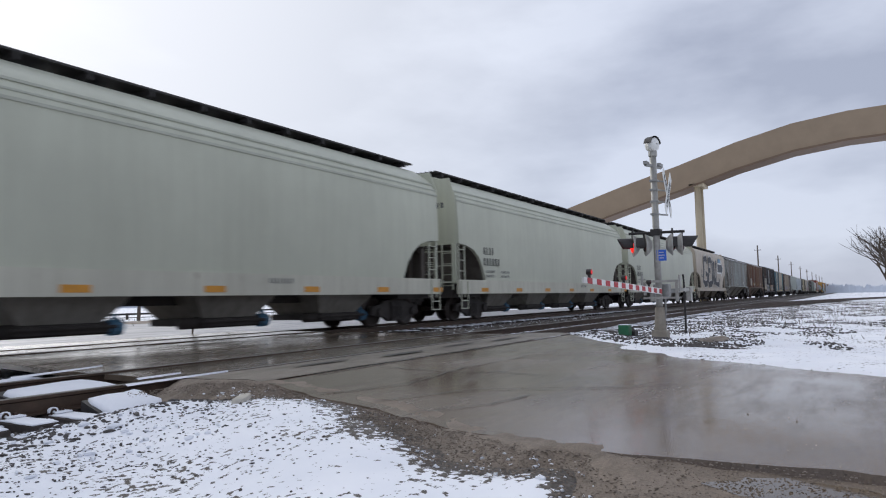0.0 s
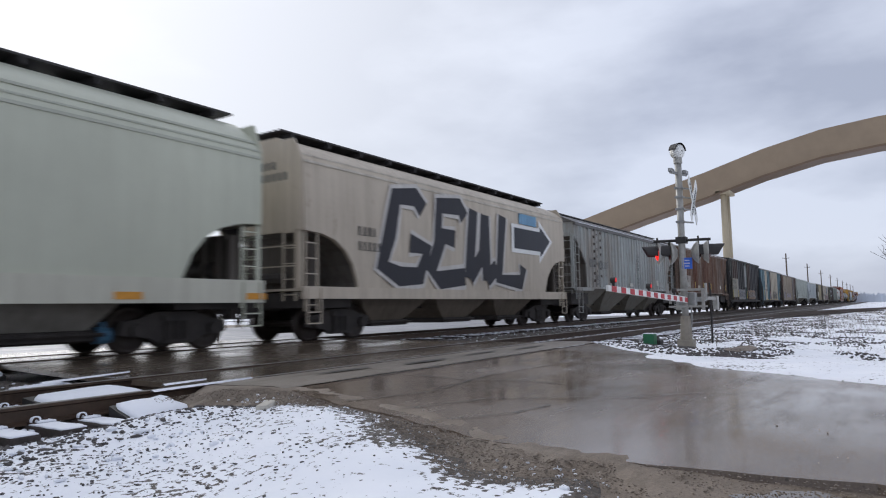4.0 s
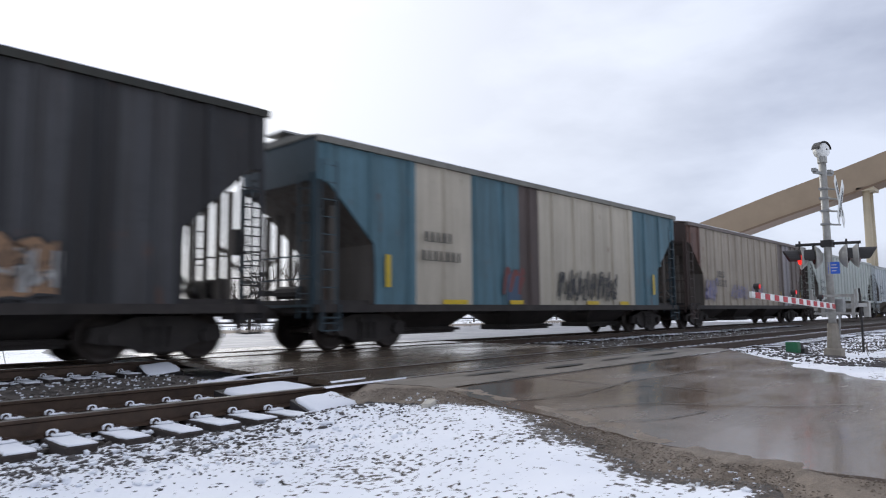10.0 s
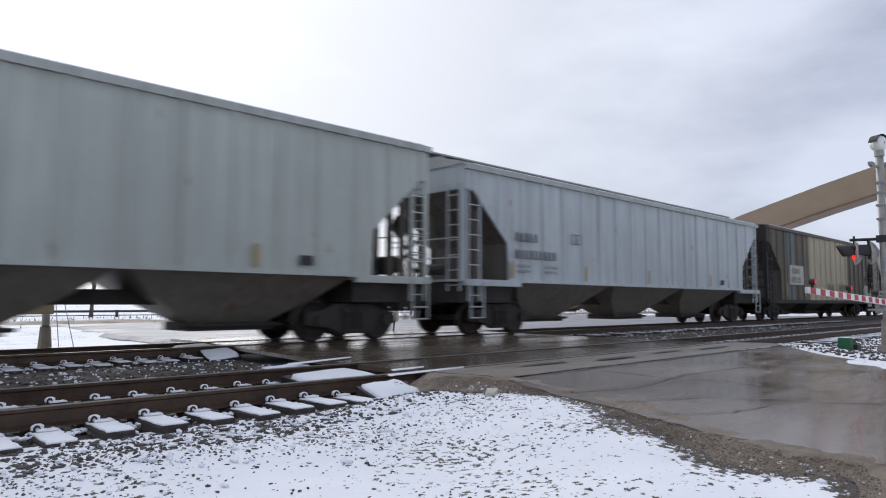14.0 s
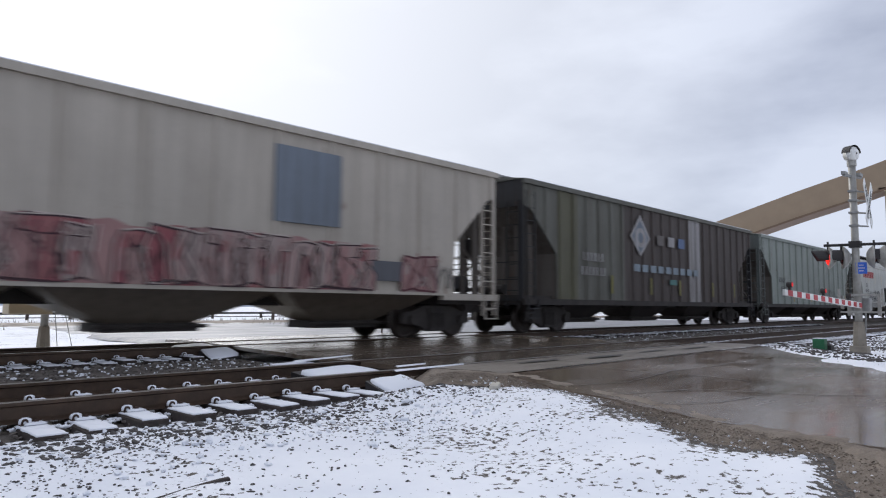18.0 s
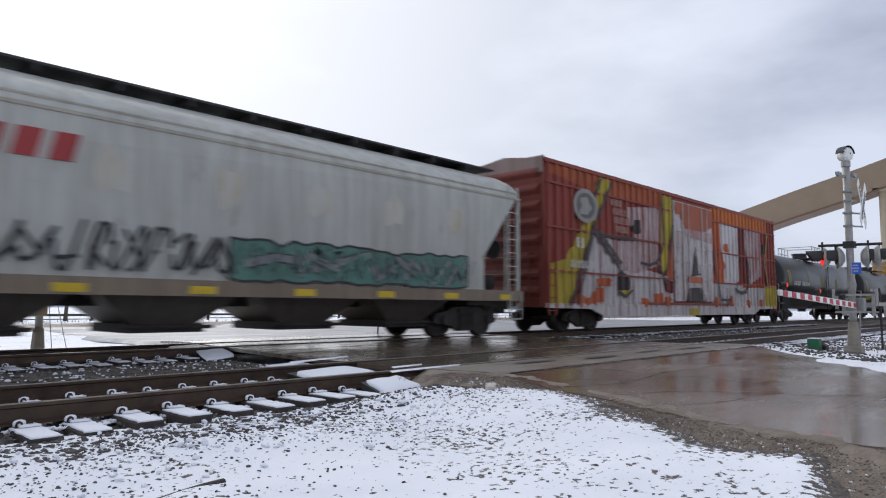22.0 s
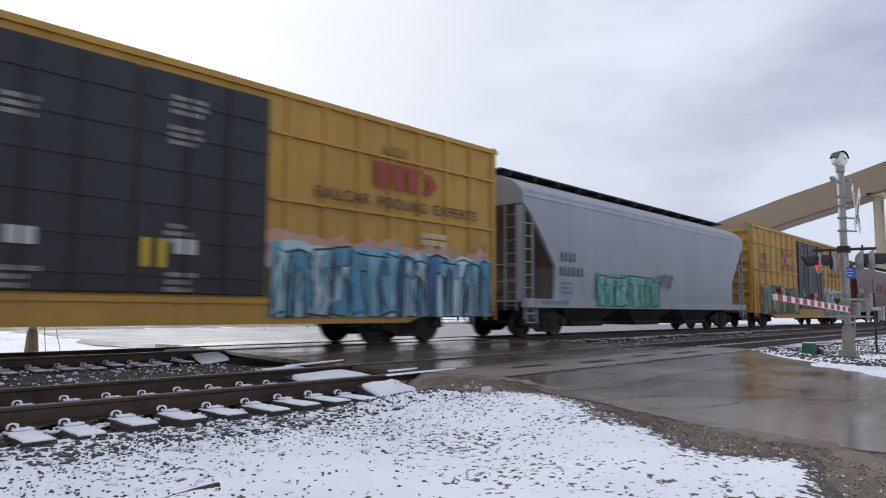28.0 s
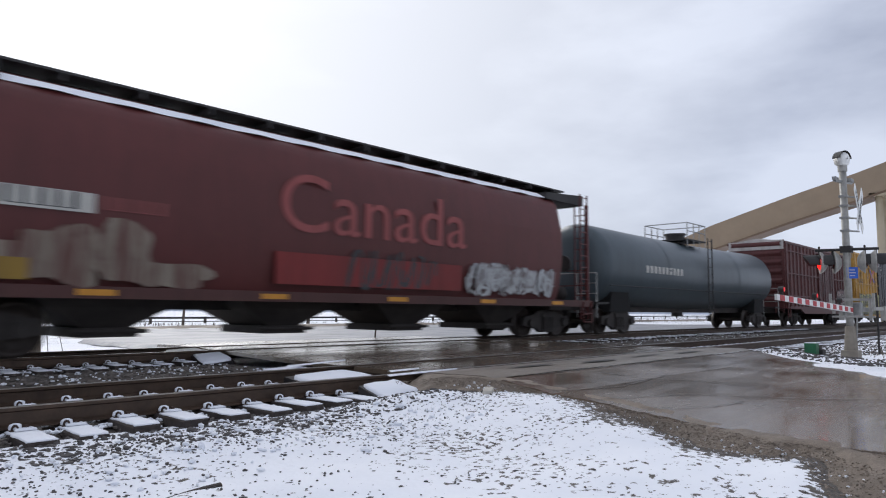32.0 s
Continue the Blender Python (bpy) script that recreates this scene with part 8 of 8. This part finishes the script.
upright_graffiti(car, 4.1, 8.7, 0.95, 2.1, [paint((104, 172, 158))], [paint((116, 184, 170)), paint((132, 192, 180)), paint((92, 164, 150))], paint((48, 92, 88)), 8, 121, -1.6, "turquoise sprayed letters with dark outlines")
scrawl(car, 8.4, 10.0, 1.6, 2.25, paint((84, 70, 84)), 6, 122, -1.59, "dark sprayed tag", 0.016)
stencil(car, 2.0, 2.35, 4, 0.28, INK, -1.588, r0)
stencil(car, 1.95, 1.9, 6, 0.28, INK, -1.588, r0)
for q in range(3):
    stencil(car, 2.0, 1.62 - 0.14 * q, 10, 0.08, GREYINK, -1.588, r0)
stencil(car, 1.0, 1.0, 14, 0.12, paint((104, 116, 150)), -1.6, r0)
yellow_boxcar(21, [paint((132, 148, 112)), paint((150, 160, 124)), paint((78, 102, 66))], paint((92, 108, 70)), [paint((198, 198, 202)), paint((212, 212, 214)), paint((178, 180, 186))], 130, (7.7, 13.0), (14.2, 19.0), 0.0, None, paint((196, 196, 200)), True)

MAROON = paint((96, 48, 46), 0.4, 0.03, 0.45, 0.35)
L = span(22)[1] + 1.0
car = join(22, smooth_hopper(L, MAROON, "dark maroon covered hopper with a faded red script logo and graffiti", paint((96, 60, 58), 0.4), z_top=4.6, z_eave=4.0, notch="plumb", sill=(0.95, 1.15), sillmat=paint((84, 52, 48), 0.4), n_bays=4, bay_gap=0.5, foot_share=0.11), -0.8)
part("snow_film", Shape().rings([[(x, -1.22 + 0.04 * math.sin(x * 5), 4.3), (x, -0.98, 4.47)] for x in np.linspace(1.0, L - 2.6, 60)], closed=False), SNOW, car, "thin snow along the eave")
me = lettering("Canada", 0.95, paint((158, 84, 82)))
wide = max(v.co.x for v in me.vertices) - min(v.co.x for v in me.vertices)
me.transform(Matrix.Diagonal((5.6 / wide, 1, 1.3, 1)))
part("lettering", me, None, car, "faded red lettering").matrix_basis = pose(6.2, -1.59, 2.4)
part("logo_bar", Shape().box(6.2, 11.7, -1.592, -1.586, 1.3, 1.95), paint((132, 46, 44)), car, "red bar under the logo")
scrawl(car, 8.0, 10.8, 1.25, 2.15, paint((64, 66, 68)), 7, 145, -1.595, "dark sprayed tag", 0.03)
part("paint_patch", Shape().box(1.43, 2.8, -1.592, -1.586, 2.32, 2.64), OFFWHITE, car, "white number panel")
stencil(car, 1.52, 2.36, 5, 0.27, INK, -1.594, r0)
stencil(car, 2.95, 2.4, 6, 0.22, paint((150, 84, 82)), -1.588, r0)
FADE22 = overspray((140, 130, 116), (92, 52, 48), 0.5, 5.0)
for x, z, a, b_ in ((1.6, 1.5, 0.55, 0.3), (2.4, 1.65, 0.6, 0.42), (3.3, 1.7, 0.55, 0.5), (4.2, 1.4, 0.7, 0.2)):
    part("graffiti_fill", flat(blob(x, z, a, b_, int(x * 10), 24, 0.3), -1.59 - 0.0004 * x), FADE22, car, "faded tan sprayed patch")
part("graffiti_fill", Shape().box(1.2, 1.9, -1.596, -1.593, 1.22, 1.55), paint((150, 120, 50), 0.5), car, "faded yellow sprayed patch")
for n_, seed_, w_ in ((9, 142, 0.035), (7, 148, 0.03), (11, 149, 0.018)):
    scrawl(car, 11.9, 15.9, 1.2, 2.1, paint((188, 190, 190)), n_, seed_, -1.59 - 0.001 * n_, "white sprayed outline loops", w_)
for q in range(5):
    part("reflector", Shape().box(2.6 + 3.3 * q, 3.2 + 3.3 * q, -1.6, -1.592, 1.0, 1.1), ORANGE, car, "orange reflector strip")
for ob in car.children_recursive:
    if ob not in BARE[car.name]:
        ob.data.transform(Matrix.Translation((0.8, 0, 0)))
L = span(23)[1] + 0.5
car = join(23, tank_car(L, paint((82, 92, 97), 0.3, 0, 0.34, 0.25), "dark blue-grey tank car with a walkway and safety rails"), -0.5)
for q in range(10):
    on_tank(car, L, 1.48, 2.42, 3.6 + 0.33 * q, 3.8 + 0.33 * q, 1.5, 1.68, OFFWHITE, "stencil_bar")
L = span(24)[1]
car = join(24, boxcar(L, paint((92, 50, 48), 0.4), paint((86, 48, 46), 0.4), "dark maroon boxcar with a pale roof", (6.4, 9.8), endmat=paint((92, 50, 48), 0.4), roofmat=paint((190, 184, 180), 0.2), z_top=4.75, z0=0.75))
graffiti(car, 10.6, L - 1.0, 1.2, 2.4, [paint((130, 96, 92)), paint((176, 168, 160))], INK, 4, 151, -1.592, "faded sprayed letters")
yellow_boxcar(25, [paint((150, 150, 120)), paint((190, 186, 120))], None, [paint((170, 160, 120)), paint((120, 120, 100))], 160, (7.9, 13.0), (14.4, 19.2))
for k in range(26, len(ENDS) - 1):
    L = span(k)[1]
    tone = (paint((150, 148, 140), 0.4), paint((172, 178, 176), 0.3), paint((120, 104, 92), 0.5, 0.2), paint((92, 92, 92), 0.5))[k % 4]
    join(k, ribbed_hopper(L, [tone] * 10, 16, "weathered ribbed covered hopper far back in the train", deep=bool(k % 2), z_sill=1.05 if k % 2 else 1.38))


def rolled(t):
    """How far the train has come at t seconds: it gathers a little pace after a third of the way."""
    return float(np.interp(t, [0.0, 9.5, 10.5, 32.0], [10.3, 130.95, 144.17, 439.36]))


def motions():
    """The train rolls past."""
    for car, x in TRAIN:
        walk(car, [(t, pose(x - rolled(t), TRACK_Y[1], 0)) for t in (0.0, 3.0, 6.0, 8.0, 9.0, 9.5, 10.0, 10.5, 11.0, 12.0, 16.0, 20.0, 24.0, 28.0, 32.0)])


motions()
